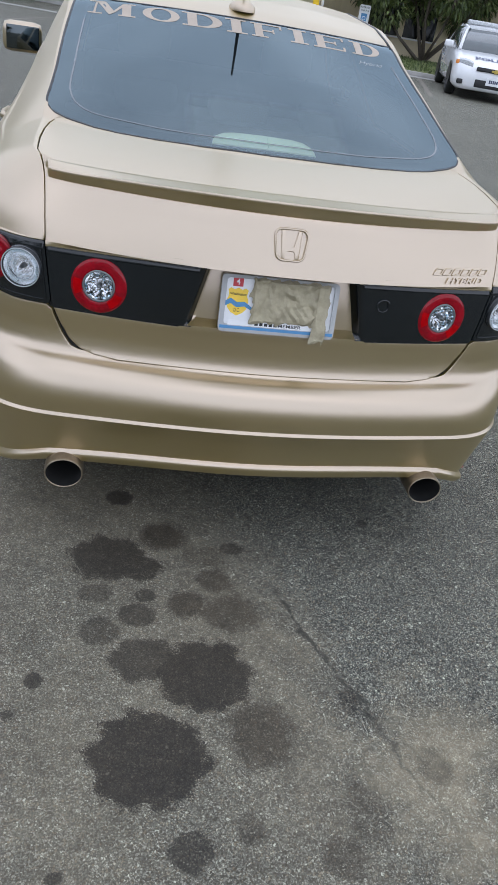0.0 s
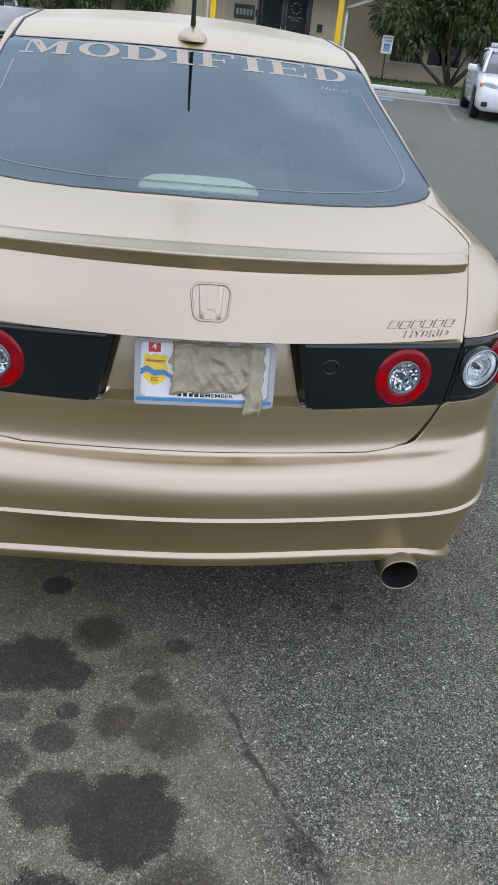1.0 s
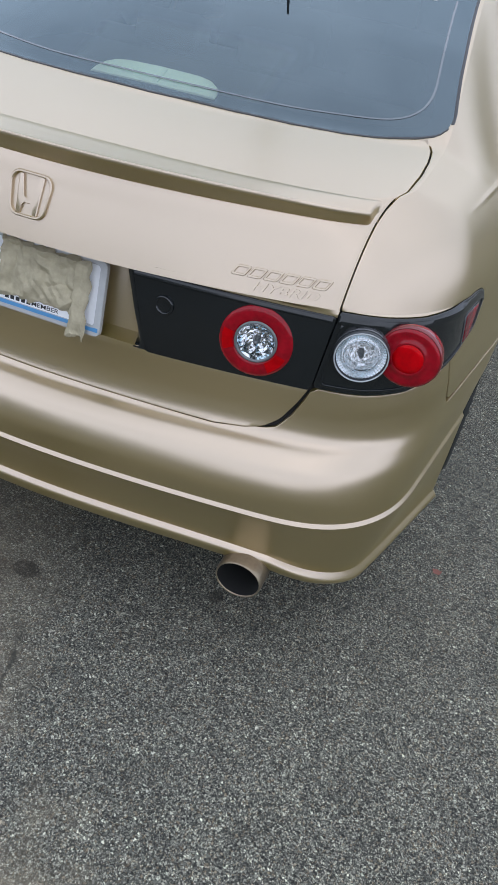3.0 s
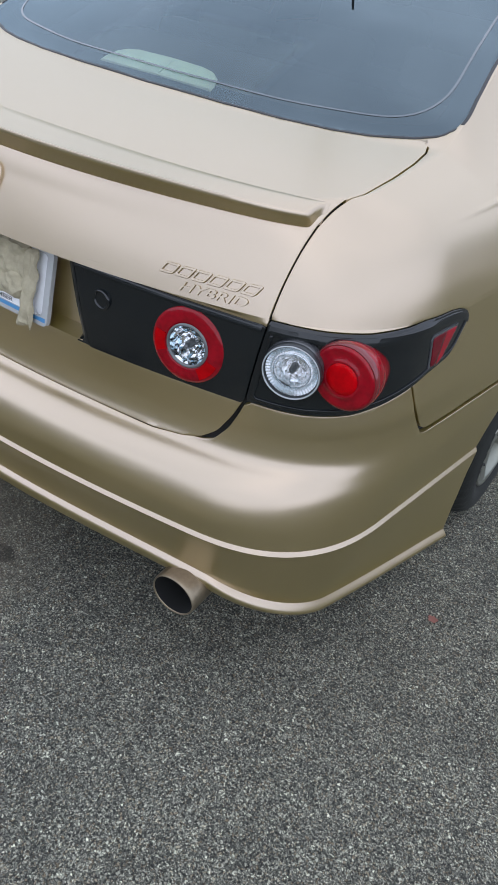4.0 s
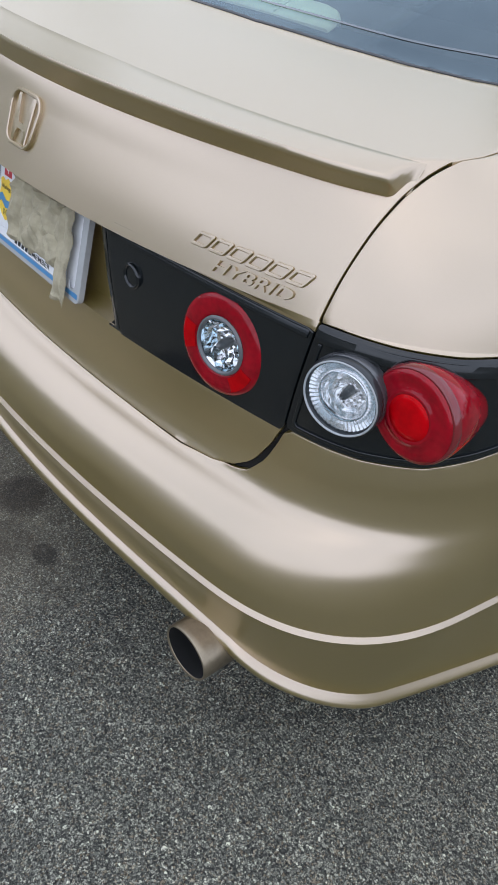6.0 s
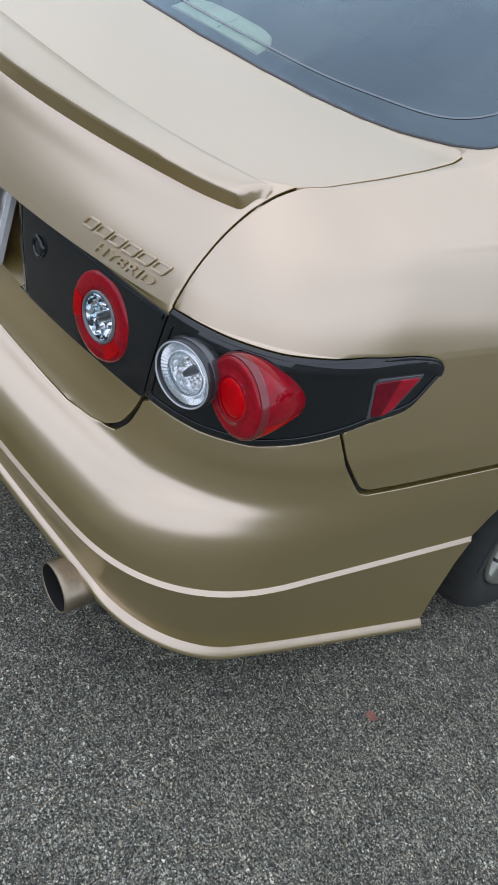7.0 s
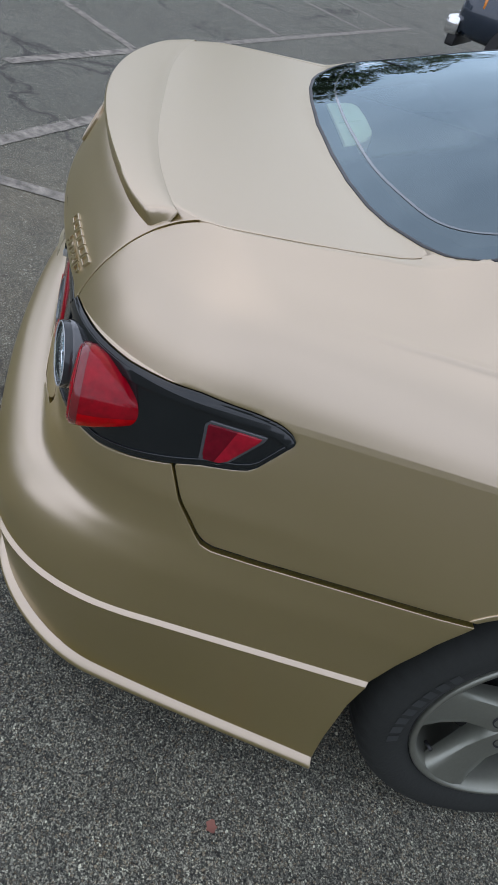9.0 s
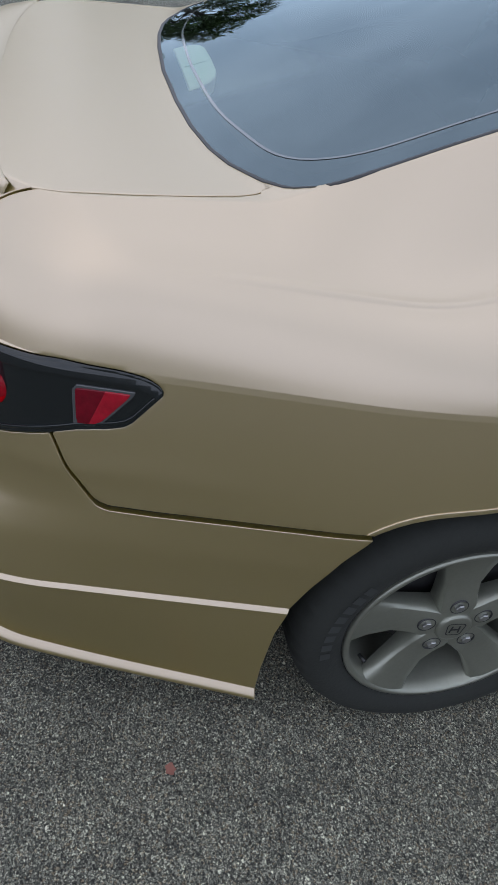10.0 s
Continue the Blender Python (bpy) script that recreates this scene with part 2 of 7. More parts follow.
    col = mix_color(nt, math_node(nt, "MULTIPLY", math_node(nt, "MULTIPLY", inside, along), 0.80), col, (0.03, 0.028, 0.025))
    # wide tone changes
    wide = noise_node(nt, 0.45, 5.0, 0.6)
    tone = ramp_node(nt, wide.outputs["Fac"], ((0.3, (1.09, 1.135, 1.02)), (0.7, (1.38, 1.445, 1.30))))
    col = mix_color(nt, 1.0, col, tone.outputs["Color"], "MULTIPLY")
    # old cracks and lighter patches away from the parked car
    warp = noise_node(nt, 1.6, 4.0, 0.6)
    moved = N("ShaderNodeVectorMath")
    moved.operation = "MULTIPLY_ADD"
    L(warp.outputs["Color"], moved.inputs[0])
    moved.inputs[1].default_value = (1.4, 1.4, 0)
    L(P, moved.inputs[2])
    web = N("ShaderNodeTexVoronoi")
    web.feature = "DISTANCE_TO_EDGE"
    web.inputs["Scale"].default_value = 0.30
    L(moved.outputs["Vector"], web.inputs["Vector"])
    split = math_node(nt, "MULTIPLY", math_node(nt, "MULTIPLY_ADD", web.outputs["Distance"], -70.0, 1.0, clamp=True), math_node(nt, "MULTIPLY_ADD", xyz.outputs["X"], -1.2, -2.6, clamp=True))
    col = mix_color(nt, math_node(nt, "MULTIPLY", split, 0.75), col, (0.03, 0.028, 0.026))
    old = noise_node(nt, 8.0, 5.0, 0.7)
    col = mix_color(nt, 1.0, col, ramp_node(nt, old.outputs["Fac"], ((0.35, (0.86, 0.86, 0.86)), (0.65, (1.15, 1.15, 1.14)))).outputs["Color"], "MULTIPLY")
    mid = noise_node(nt, 34.0, 4.0, 0.7)
    col = mix_color(nt, 1.0, col, ramp_node(nt, mid.outputs["Fac"], ((0.34, (0.84, 0.84, 0.84)), (0.66, (1.17, 1.165, 1.15)))).outputs["Color"], "MULTIPLY")
    # paler towards the right, beside the car
    beside = math_node(nt, "MULTIPLY_ADD", math_node(nt, "ADD", xyz.outputs["X"], wobble), 1.6, -0.35, clamp=True)
    col = mix_color(nt, beside, col, mix_color(nt, 1.0, col, (1.11, 1.10, 1.075), "MULTIPLY"))
    L(col, b.inputs["Base Color"])
    L(math_node(nt, "MULTIPLY_ADD", total, -0.25, 0.82), b.inputs["Roughness"])
    b.inputs["Specular IOR Level"].default_value = 0.35
    h = math_node(nt, "ADD", math_node(nt, "MULTIPLY", math_node(nt, "MINIMUM", vor.outputs["Distance"], 0.2), 3.0), math_node(nt, "MULTIPLY", sep.outputs["Blue"], 0.5))
    bump(nt, b, h, 0.55, 0.004)
    return m


GOLD = paint_gold()
ASPHALT = asphalt()
BLACK_IN = plain("unlit_inner_steel", (0.012, 0.012, 0.012), 0.8)
GLASS = tinted_glass("tinted_rear_glass", (0.66, 0.74, 0.64), ior=2.05, clear=(0.26, 0.84))
SIDE_GLASS = tinted_glass("dark_side_glass", (0.008, 0.009, 0.010), ior=1.5)
LAMP_BLACK = plain("gloss_black_lamp_housing", (0.0050, 0.0072, 0.0085), 0.13, coat=0.18, vary=0.2)
RUBBER = plain("tyre_rubber", (0.0130, 0.0145, 0.0122), 0.85, vary=0.25, bumps=0.2)
RUBBER_MARK = plain("tyre_raised_mark", (0.026, 0.0285, 0.0275), 0.75)
TRIM = plain("black_trim", (0.015, 0.015, 0.016), 0.45)
ALLOY = plain("painted_alloy", (0.262, 0.268, 0.228), 0.36, metal=0.75, vary=0.1)
CHROME = plain("chrome", (0.82, 0.82, 0.83), 0.08, metal=1.0, vary=0.03)
TIP_METAL = plain("dull_tailpipe_metal", (0.30, 0.25, 0.18), 0.36, metal=0.9, vary=0.2, scale=25)
BORE_BLACK = plain("bore_black", (0.005, 0.005, 0.0045), 0.95)
RED_LENS = plain("red_lens_plastic", (0.25, 0.001, 0.008), 0.07, coat=0.10, vary=0.25, scale=30)
RED_BRIGHT = plain("bright_red_lens", (0.46, 0.0008, 0.004), 0.12, coat=0.0, vary=0.25, scale=40)
RED_DARK = plain("dim_reflector_red", (0.12, 0.002, 0.009), 0.12, coat=0.1, vary=0.2, scale=30)
CLEAR = tinted_glass("clear_lens", (0.93, 0.94, 0.95), 0.02, ior=1.45)
FACET = plain("faceted_reflector", (0.90, 0.90, 0.90), 0.09, metal=1.0, vary=0.06, scale=60)
FACET_WHITE = plain("pale_faceted_reflector", (0.95, 0.95, 0.94), 0.24, metal=0.75, vary=0.10, scale=90)
BEZEL = plain("grey_bezel", (0.11, 0.115, 0.12), 0.25, coat=0.5)
DECAL = plain("cream_vinyl", (0.40, 0.33, 0.26), 0.6)
DECAL_FINE = plain("pale_vinyl", (0.36, 0.37, 0.37), 0.6)
FRIT = plain("window_edge_enamel", (0.012, 0.014, 0.018), 0.5)
FRIT_GLINT = plain("window_edge_glint", (0.060, 0.078, 0.090), 0.12, coat=0.75)
STOP_WHITE = plain("pale_stop_lamp_cover", (0.96, 0.94, 0.80), 0.5)
CLOTH = plain("grey_seat_cloth", (0.16, 0.15, 0.135), 0.9)
PLATE_WHITE = plain("plate_enamel", (0.78, 0.79, 0.80), 0.35, vary=0.05)
PLATE_FRAME = plain("grey_plate_frame", (0.40, 0.41, 0.41), 0.35, vary=0.08)
BLUE_INK = plain("blue_ink", (0.07, 0.24, 0.46), 0.4)
YELLOW_INK = plain("yellow_ink", (0.85, 0.58, 0.06), 0.4)
BLACK_INK = plain("black_ink", (0.02, 0.02, 0.022), 0.5)
RED_INK = plain("red_sticker", (0.55, 0.04, 0.05), 0.4)
WHITE_INK = plain("white_ink", (0.8, 0.8, 0.8), 0.5)
PAPER = plain("crumpled_tan_paper", (0.38, 0.34, 0.235), 0.85, vary=0.18, scale=40, bumps=0.3)

# ---------------------------------------------------------------- small building tools
def part(name, data, material, parent=None, label="", smooth=True):
    """Links a bmesh, or (points, faces), as one mesh object under a thing or a part."""
    me = bpy.data.meshes.new(name)
    if isinstance(data, tuple):
        me.from_pydata([tuple(map(float, p)) for p in data[0]], [], [tuple(map(int, f)) for f in data[1]])
    else:
        data.to_mesh(me)
        data.free()
    for m in (material if isinstance(material, (list, tuple)) else [material]):
        me.materials.append(m)
    if smooth:
        me.polygons.foreach_set("use_smooth", [True] * len(me.polygons))
    me.update()
    ob = new(name, me)
    if parent is not None:
        ob.parent = parent
    if label:
        tagged(ob, label)
    return ob


def thing(name, label, category, m=None, group="", kind=""):
    ob = new(name)
    ob.empty_display_size = 0.1
    if m is not None:
        ob.matrix_basis = m
    return tagged(ob, label, category, group, kind)


def auto_smooth(ob, degrees=35):
    ob.data.set_sharp_from_angle(angle=radians(degrees))
    return ob


def box(bm, size, at=(0, 0, 0), rot=(0, 0, 0), bevel=0.0, taper=1.0):
    """A box of that size centred at a point, its edges rounded off; taper narrows the top."""
    r = bmesh.ops.create_cube(bm, size=1.0)
    vs = r["verts"]
    for v in vs:
        k = taper if v.co.z > 0 else 1.0
        v.co = Vector((v.co.x * size[0] * k, v.co.y * size[1] * k, v.co.z * size[2]))
    if bevel > 0:
        es = list({e for v in vs for e in v.link_edges})
        g = bmesh.ops.bevel(bm, geom=es, offset=bevel, segments=2, profile=0.6, affect="EDGES", clamp_overlap=True)
        vs = list({v for f in g["faces"] for v in f.verts} | {v for v in vs if v.is_valid})
    bmesh.ops.transform(bm, matrix=pose(*at, *rot), verts=vs)
    return vs


def lathe(profile, n=32, axis="y", at=(0, 0, 0), close=False, turn=0.0):
    """Points and faces of a profile of (radius, height) turned round an axis."""
    prof = np.array(profile, float)
    a = np.arange(n) / n * 2 * math.pi + turn
    r, h = prof[:, 0][:, None], prof[:, 1][:, None] + 0 * a
    c, s = r * np.cos(a), r * np.sin(a)
    p = {"y": (c, h, s), "z": (c, s, h), "x": (h, c, s)}[axis]
    pts = np.stack(p, -1).reshape(-1, 3) + np.array(at)
    faces = []
    for i in range(len(prof) - 1):
        for j in range(n):
            k = (j + 1) % n
            f = (i * n + j, i * n + k, (i + 1) * n + k, (i + 1) * n + j)
            faces.append(f if axis != "y" else f[::-1])
    return pts, faces


def tube_along(path, radius, n=8, caps=True):
    """Points and faces of a round bar along a path; radius may be a list."""
    path = [Vector(p) for p in path]
    rad = radius if isinstance(radius, (list, tuple)) else [radius] * len(path)
    pts, faces = [], []
    for i, p in enumerate(path):
        d = (path[min(i + 1, len(path) - 1)] - path[max(i - 1, 0)]).normalized()
        side = d.cross(Vector((0, 0, 1)) if abs(d.z) < 0.9 else Vector((1, 0, 0))).normalized()
        up = side.cross(d)
        for j in range(n):
            a = 2 * math.pi * j / n
            pts.append(p + rad[i] * (math.cos(a) * side + math.sin(a) * up))
    for i in range(len(path) - 1):
        for j in range(n):
            k = (j + 1) % n
            faces.append((i * n + j, (i + 1) * n + j, (i + 1) * n + k, i * n + k))
    if caps:
        faces += [tuple(range(n)), tuple(range((len(path) - 1) * n, len(path) * n))[::-1]]
    return pts, faces


def prism(outline, depth, along="y"):
    """Points and faces of a flat outline (two coordinates) given a depth."""
    n = len(outline)
    pts = []
    for d in (0, depth):
        for a, b in outline:
            pts.append({"y": (a, d, b), "z": (a, b, d), "x": (d, a, b)}[along])
    faces = [tuple(range(n))[::-1], tuple(range(n, 2 * n))]
    faces += [(i, (i + 1) % n, n + (i + 1) % n, n + i) for i in range(n)]
    return pts, faces


def text_points(body, size=1.0, bold=0.0):
    """Flat faces of a word in the built-in font, in its own plane, x to the right and y up."""
    cu = bpy.data.curves.new("word", "FONT")
    cu.body, cu.size, cu.offset, cu.resolution_u = body, size, bold, 3
    ob = new("word", cu)
    dg = bpy.context.evaluated_depsgraph_get()
    me = ob.evaluated_get(dg).to_mesh()
    pts = [tuple(v.co) for v in me.vertices]
    faces = [tuple(p.vertices) for p in me.polygons]
    ob.evaluated_get(dg).to_mesh_clear()
    bpy.data.objects.remove(ob)
    bpy.data.curves.remove(cu)
    return pts, faces


class Skin:
    """A triangle mesh whose points carry their row number, which can be cut along smooth fields."""

    def __init__(self, pts, num, nrm, tris):
        self.p, self.n, self.m, self.t = pts, num, nrm, tris

    def cut(self, field):
        """Keeps what lies where the field is positive."""
        f = field(self.p[:, 0], self.p[:, 1], self.p[:, 2], self.n)
        f = np.where(np.abs(f) < 1e-7, 1e-7, f)
        inside = f > 0
        k = inside[self.t].sum(1)
        keep = [self.t[k == 3]]
        P, N, M = [self.p], [self.n], [self.m]
        nxt, seen = len(self.p), {}

        def mid(a, b):
            nonlocal nxt
            key = (a, b) if a < b else (b, a)
            if key not in seen:
                w = f[a] / (f[a] - f[b])
                P.append((self.p[a] + w * (self.p[b] - self.p[a]))[None])
                N.append(np.array([self.n[a] + w * (self.n[b] - self.n[a])]))
                M.append((self.m[a] + w * (self.m[b] - self.m[a]))[None])
                seen[key] = nxt
                nxt += 1
            return seen[key]

        extra = []
        for t in self.t[(k == 1) | (k == 2)]:
            ins = inside[t]
            one = ins.sum() == 1
            i = int(np.argmax(ins)) if one else int(np.argmin(ins))
            a, b, c = int(t[i]), int(t[(i + 1) % 3]), int(t[(i + 2) % 3])
            ab, ac = mid(a, b), mid(a, c)
            if one:
                extra.append((a, ab, ac))
            else:
                extra += [(ab, b, c), (ab, c, ac)]
        tri = np.concatenate(keep + ([np.array(extra)] if extra else []))
        p, n, m = np.concatenate(P), np.concatenate(N), np.concatenate(M)
        used = np.unique(tri)
        back = np.zeros(len(p), int)
        back[used] = np.arange(len(used))
        return Skin(p[used], n[used], m[used], back[tri])

    def moved(self, depth):
        m = self.m / np.maximum(np.linalg.norm(self.m, axis=1, keepdims=True), 1e-9)
        return Skin(self.p + m * depth, self.n, self.m, self.t)

    def panel(self, rim=0.012, roll=0.0016):
        """Points and faces, with the edges rolled over and turned inwards."""
        m = self.m / np.maximum(np.linalg.norm(self.m, axis=1, keepdims=True), 1e-9)
        e = np.concatenate([self.t[:, [0, 1]], self.t[:, [1, 2]], self.t[:, [2, 0]]])
        key = np.sort(e, 1)
        code = key[:, 0].astype(np.int64) * len(self.p) + key[:, 1]
        u, idx, cnt = np.unique(code, return_index=True, return_counts=True)
        be = e[idx[cnt == 1]]
        ring = np.unique(be)
        pos = {int(v): i for i, v in enumerate(ring)}
        # outward direction in the surface at the rim
        out = np.zeros((len(ring), 3))
        for a, b in be:
            d = np.cross(self.p[b] - self.p[a], m[a])
            out[pos[int(a)]] += d
            out[pos[int(b)]] += d
        out /= np.maximum(np.linalg.norm(out, axis=1, keepdims=True), 1e-9)
        base = len(self.p)
        r = len(ring)
        p1 = self.p[ring] + out * roll * 0.7 - m[ring] * roll * 0.3
        p2 = self.p[ring] + out * roll - m[ring] * roll
        p3 = self.p[ring] + out * roll * 0.6 - m[ring] * rim
        pts = np.concatenate([self.p, p1, p2, p3])
        faces = [tuple(t) for t in self.t.tolist()]
        for a, b in be.tolist():
            i, j = pos[a], pos[b]
            prev = (a, b)
            for lvl in range(3):
                cur = (base + lvl * r + i, base + lvl * r + j)
                faces.append((prev[1], prev[0], cur[0], cur[1]))
                prev = cur
        return pts, faces


def full_skin():
    g, num = skin_grid()
    nv, nu = g.shape[:2]
    left = g[:, :0:-1] * np.array([-1, 1, 1])
    G = np.concatenate([left, g], 1)
    Nn = np.concatenate([num[:, :0:-1], num], 1)
    du = np.gradient(G, axis=1)
    dv = np.gradient(G, axis=0)
    nr = np.cross(du, dv)
    nr /= np.maximum(np.linalg.norm(nr, axis=2, keepdims=True), 1e-9)
    w = G.shape[1]
    idx = np.arange(nv * w).reshape(nv, w)
    a, b, c, d = idx[:-1, :-1].ravel(), idx[:-1, 1:].ravel(), idx[1:, 1:].ravel(), idx[1:, :-1].ravel()
    t = np.concatenate([np.stack([a, b, c], 1), np.stack([a, c, d], 1)])
    p = G.reshape(-1, 3)
    p[:, 0] += 0.0
    # close the two halves along the middle of the top
    flat = np.where((np.abs(p[:, 0]) < 1e-7) & (Nn.ravel() > len(SKIN_ROWS) - 0.5))[0]
    keys = np.round(p[flat, 1], 6)
    _, first, back = np.unique(keys, return_index=True, return_inverse=True)
    weld = np.arange(len(p))
    weld[flat] = flat[first][back]
    t = weld[t]
    t = t[(t[:, 0] != t[:, 1]) & (t[:, 1] != t[:, 2]) & (t[:, 2] != t[:, 0])]
    area = np.linalg.norm(np.cross(p[t[:, 1]] - p[t[:, 0]], p[t[:, 2]] - p[t[:, 0]]), axis=1)
    nrm = nr.reshape(-1, 3).copy()
    nrm[flat] = (0, 0, 1)
    return Skin(p, Nn.ravel(), nrm, t[area > 1e-10])

# ---------------------------------------------------------------- saloon: master skin
YE = 0.80          # the rows are laid out as far as this, then run forward along the side
HUB_Y, HUB_Z, ARCH = 1.125, 0.315, 0.352
NU = (72, 40, 36, 30, 60)


def smooth01(t):
    t = np.clip(t, 0.0, 1.0)
    return t * t * (3 - 2 * t)


def soft_table(xs, ys, width=0.05):
    """A smooth function through a short table of heights."""
    fine = np.linspace(xs[0] - 1, xs[-1] + 1, 2600)
    vals = np.interp(fine, xs, ys)
    w = max(1, int(width / (fine[1] - fine[0])))
    k = np.hanning(2 * w + 3)
    pad = np.pad(vals, w + 1, mode="edge")
    vals = np.convolve(pad, k / k.sum(), mode="valid")
    return lambda v: np.interp(v, fine, vals)


mid_height = soft_table((0.10, 0.35, 0.55, 0.95, 1.33, 1.45, 1.65, 2.15, 2.6, 2.95, 3.62, 3.75, 4.3, 4.65, 4.86),
                        (1.060, 1.082, 1.098, 1.262, 1.407, 1.440, 1.476, 1.507, 1.490, 1.430, 1.03, 0.99, 0.92, 0.82, 0.66), 0.03)
edge_half = soft_table((0.2, 0.45, 0.70, 0.80, 1.33, 2.6, 3.0, 3.6, 4.86), (0.655, 0.668, 0.668, 0.660, 0.622, 0.615, 0.63, 0.74, 0.70), 0.08)
edge_drop = soft_table((0.2, 0.75, 1.33, 2.6, 3.6, 4.86), (-0.012, -0.010, 0.035, 0.04, 0.05, 0.06), 0.08)
glass_bow = soft_table((0.3, 0.8, 1.4, 2.6, 3.0, 3.7, 4.8), (0.25, 0.25, 0.10, -0.05, -0.2, -0.25, -0.3), 0.1)


def top_height(x, y):
    """Deck, rear window, roof, windscreen and bonnet as one height over the plan."""
    q = np.minimum(np.abs(x), 0.9)
    return mid_height(y - glass_bow(y) * q * q) - edge_drop(y) * (q / edge_half(y)) ** 2


def top_shift(y):
    """The cabin sits a little to the left of the boot's middle."""
    return -0.030 * smooth01((y - 0.6) / 0.75)


# a row: back at the middle, bow, half width, flare, corner depth, corner width, corner power; heights at middle, corner, side, arch; crease
SKIN_ROWS = (
    (0.200, .141, .800, .20, .175, .13, 2.15, .300, .285, .175, .125, 1),
    (0.045, .141, .905, .25, .175, .13, 2.15, .300, .291, .178, .124, 1),
    (0.038, .141, .914, .25, .175, .13, 2.15, .327, .314, .189, .135, 0),
    (0.049, .141, .901, .25, .180, .135, 2.2, .3385, .3275, .2085, .1555, 1),
    (0.032, .142, .904, .19, .220, .180, 2.4, .410, .400, .330, .300, 0),
    (0.0105, .143, .905, .143, .274, .242, 2.775, .4615, .4605, .4375, .4205, 1),
    (0.0165, .143, .8985, .143, .270, .240, 2.775, .4692, .4682, .4460, .4300, 1),
    (0.0135, .143, .904, .15, .270, .240, 2.7, .524, .524, .512, .505, 0),
    (0.030, .143, .910, .16, .266, .238, 2.65, .569, .570, .564, .56, 0),
    (0.061, .143, .911, .17, .252, .228, 2.55, .591, .599, .606, .602, 0),
    (0.093, .143, .912, .18, .231, .215, 2.5, .606, .618, .644, .637, 0),
    (0.104, .143, .911, .18, .210, .205, 2.4, .645, .660, .690, .68, 0),
    (0.103, .145, .908, .17, .205, .200, 2.4, .700, .700, .725, .72, 0),
    (0.100, .150, .904, .17, .200, .200, 2.4, .735, .735, .765, .76, 0),
    (0.100, .150, .897, .165, .200, .200, 2.4, .815, .815, .825, .82, 0),
    (0.106, .150, .8868, .16, .195, .200, 2.4, .896, .898, .895, .895, 1),
    (0.073, .245, .8846, .16, .185, .200, 2.4, .903, .905, .905, .905, 1),
    (0.091, .250, .8638, .15, .185, .200, 2.4, .950, .955, .960, .955, 0),
    (0.111, .265, .826, .12, .185, .200, 2.3, 1.00, 1.00, 1.012, 1.01, 0),
    (0.130, .290, .766, .08, .180, .190, 2.2, 1.042, 1.042, 1.055, 1.062, 0),
    (0.162, .300, .668, .0, .120, .120, 2.2, 0, 0, 0, 0, 1),
)
BELT = 17


def plan_row(yc, b, W, k, r1, r2, e):
    ph = np.linspace(0, math.pi / 2, NU[1] + 1)
    d1, d2 = r1 * (1 - np.cos(ph) ** (2 / e)), r2 * (1 - np.sin(ph) ** (2 / e))
    x, y = np.full_like(ph, W), np.full_like(ph, yc)
    for _ in range(30):
        y = yc + b * x * x + d1
        x = W + k * (y - YE) - d2
    xr = np.linspace(0, x[0], NU[0] + 1)[:-1]
    ys = np.linspace(y[-1], YE, NU[2] + 1)[1:]
    return np.concatenate([xr, x, W + k * (ys - YE)]), np.concatenate([yc + b * xr * xr, y, ys])


def row_heights(a, b, c, d):
    u = np.concatenate([np.linspace(0, 1, NU[0] + 1)[:-1], 1 + np.linspace(0, 1, NU[1] + 1), 2 + np.linspace(0, 1, NU[2] + 1)[1:]])
    v, m = np.array([a, b, c, d]), np.array([0, (c - a) / 2, (d - b) / 2, d - c])
    i = np.minimum(u.astype(int), 2)
    t = u - i
    return v[i] * (2 * t ** 3 - 3 * t * t + 1) + m[i] * (t ** 3 - 2 * t * t + t) + v[i + 1] * (3 * t * t - 2 * t ** 3) + m[i + 1] * (t ** 3 - t * t)


def skin_rows():
    rows, creases = [], []
    ya = np.linspace(YE, 1.5, NU[3] + 1)[1:]
    yb = np.linspace(1.5, 4.84, NU[4] + 1)[1:]
    yf = np.concatenate([ya, yb])
    nose = (1 - np.clip((yf - 3.9) / 0.95, 0, 1) ** 3.2) ** (1 / 2.4)
    for i, r in enumerate(SKIN_ROWS):
        x, y = plan_row(*r[:7])
        z = row_heights(*r[7:11])
        xf = r[2] + r[3] * 0.14 * (1 - np.exp(-(yf - YE) / 0.14))
        zf = np.full_like(yf, r[10]) + 0.03 * smooth01((yf - 1.5) / 0.3) * (i < 4)
        if i == len(SKIN_ROWS) - 1:
            x, xf = np.where(y > 0.3, np.minimum(x, edge_half(y)), x), edge_half(yf)
            z, zf = top_height(x, y), top_height(xf, yf)
        rows.append(np.stack([np.concatenate([x, xf * nose]), np.concatenate([y, yf]), np.concatenate([z, zf])], -1))
        creases.append(r[11])
    belt, top = rows[BELT], rows[-1]
    t = smooth01((top[:, 1] - 0.85) / 0.5)[:, None]
    for i, f in ((BELT + 1, 0.34), (BELT + 2, 0.70)):
        rows[i] = rows[i] * (1 - t) + t * (belt + (top - belt) * f)
    hood = smooth01((top[:, 1] - 3.0) / 0.7)
    for i in range(len(rows) - 1):
        lim = top[:, 2] - 0.012 * (len(rows) - 1 - i)
        rows[i][:, 2] = np.where(hood > 0, np.minimum(rows[i][:, 2], rows[i][:, 2] * (1 - hood) + hood * lim), rows[i][:, 2])
    return rows, creases


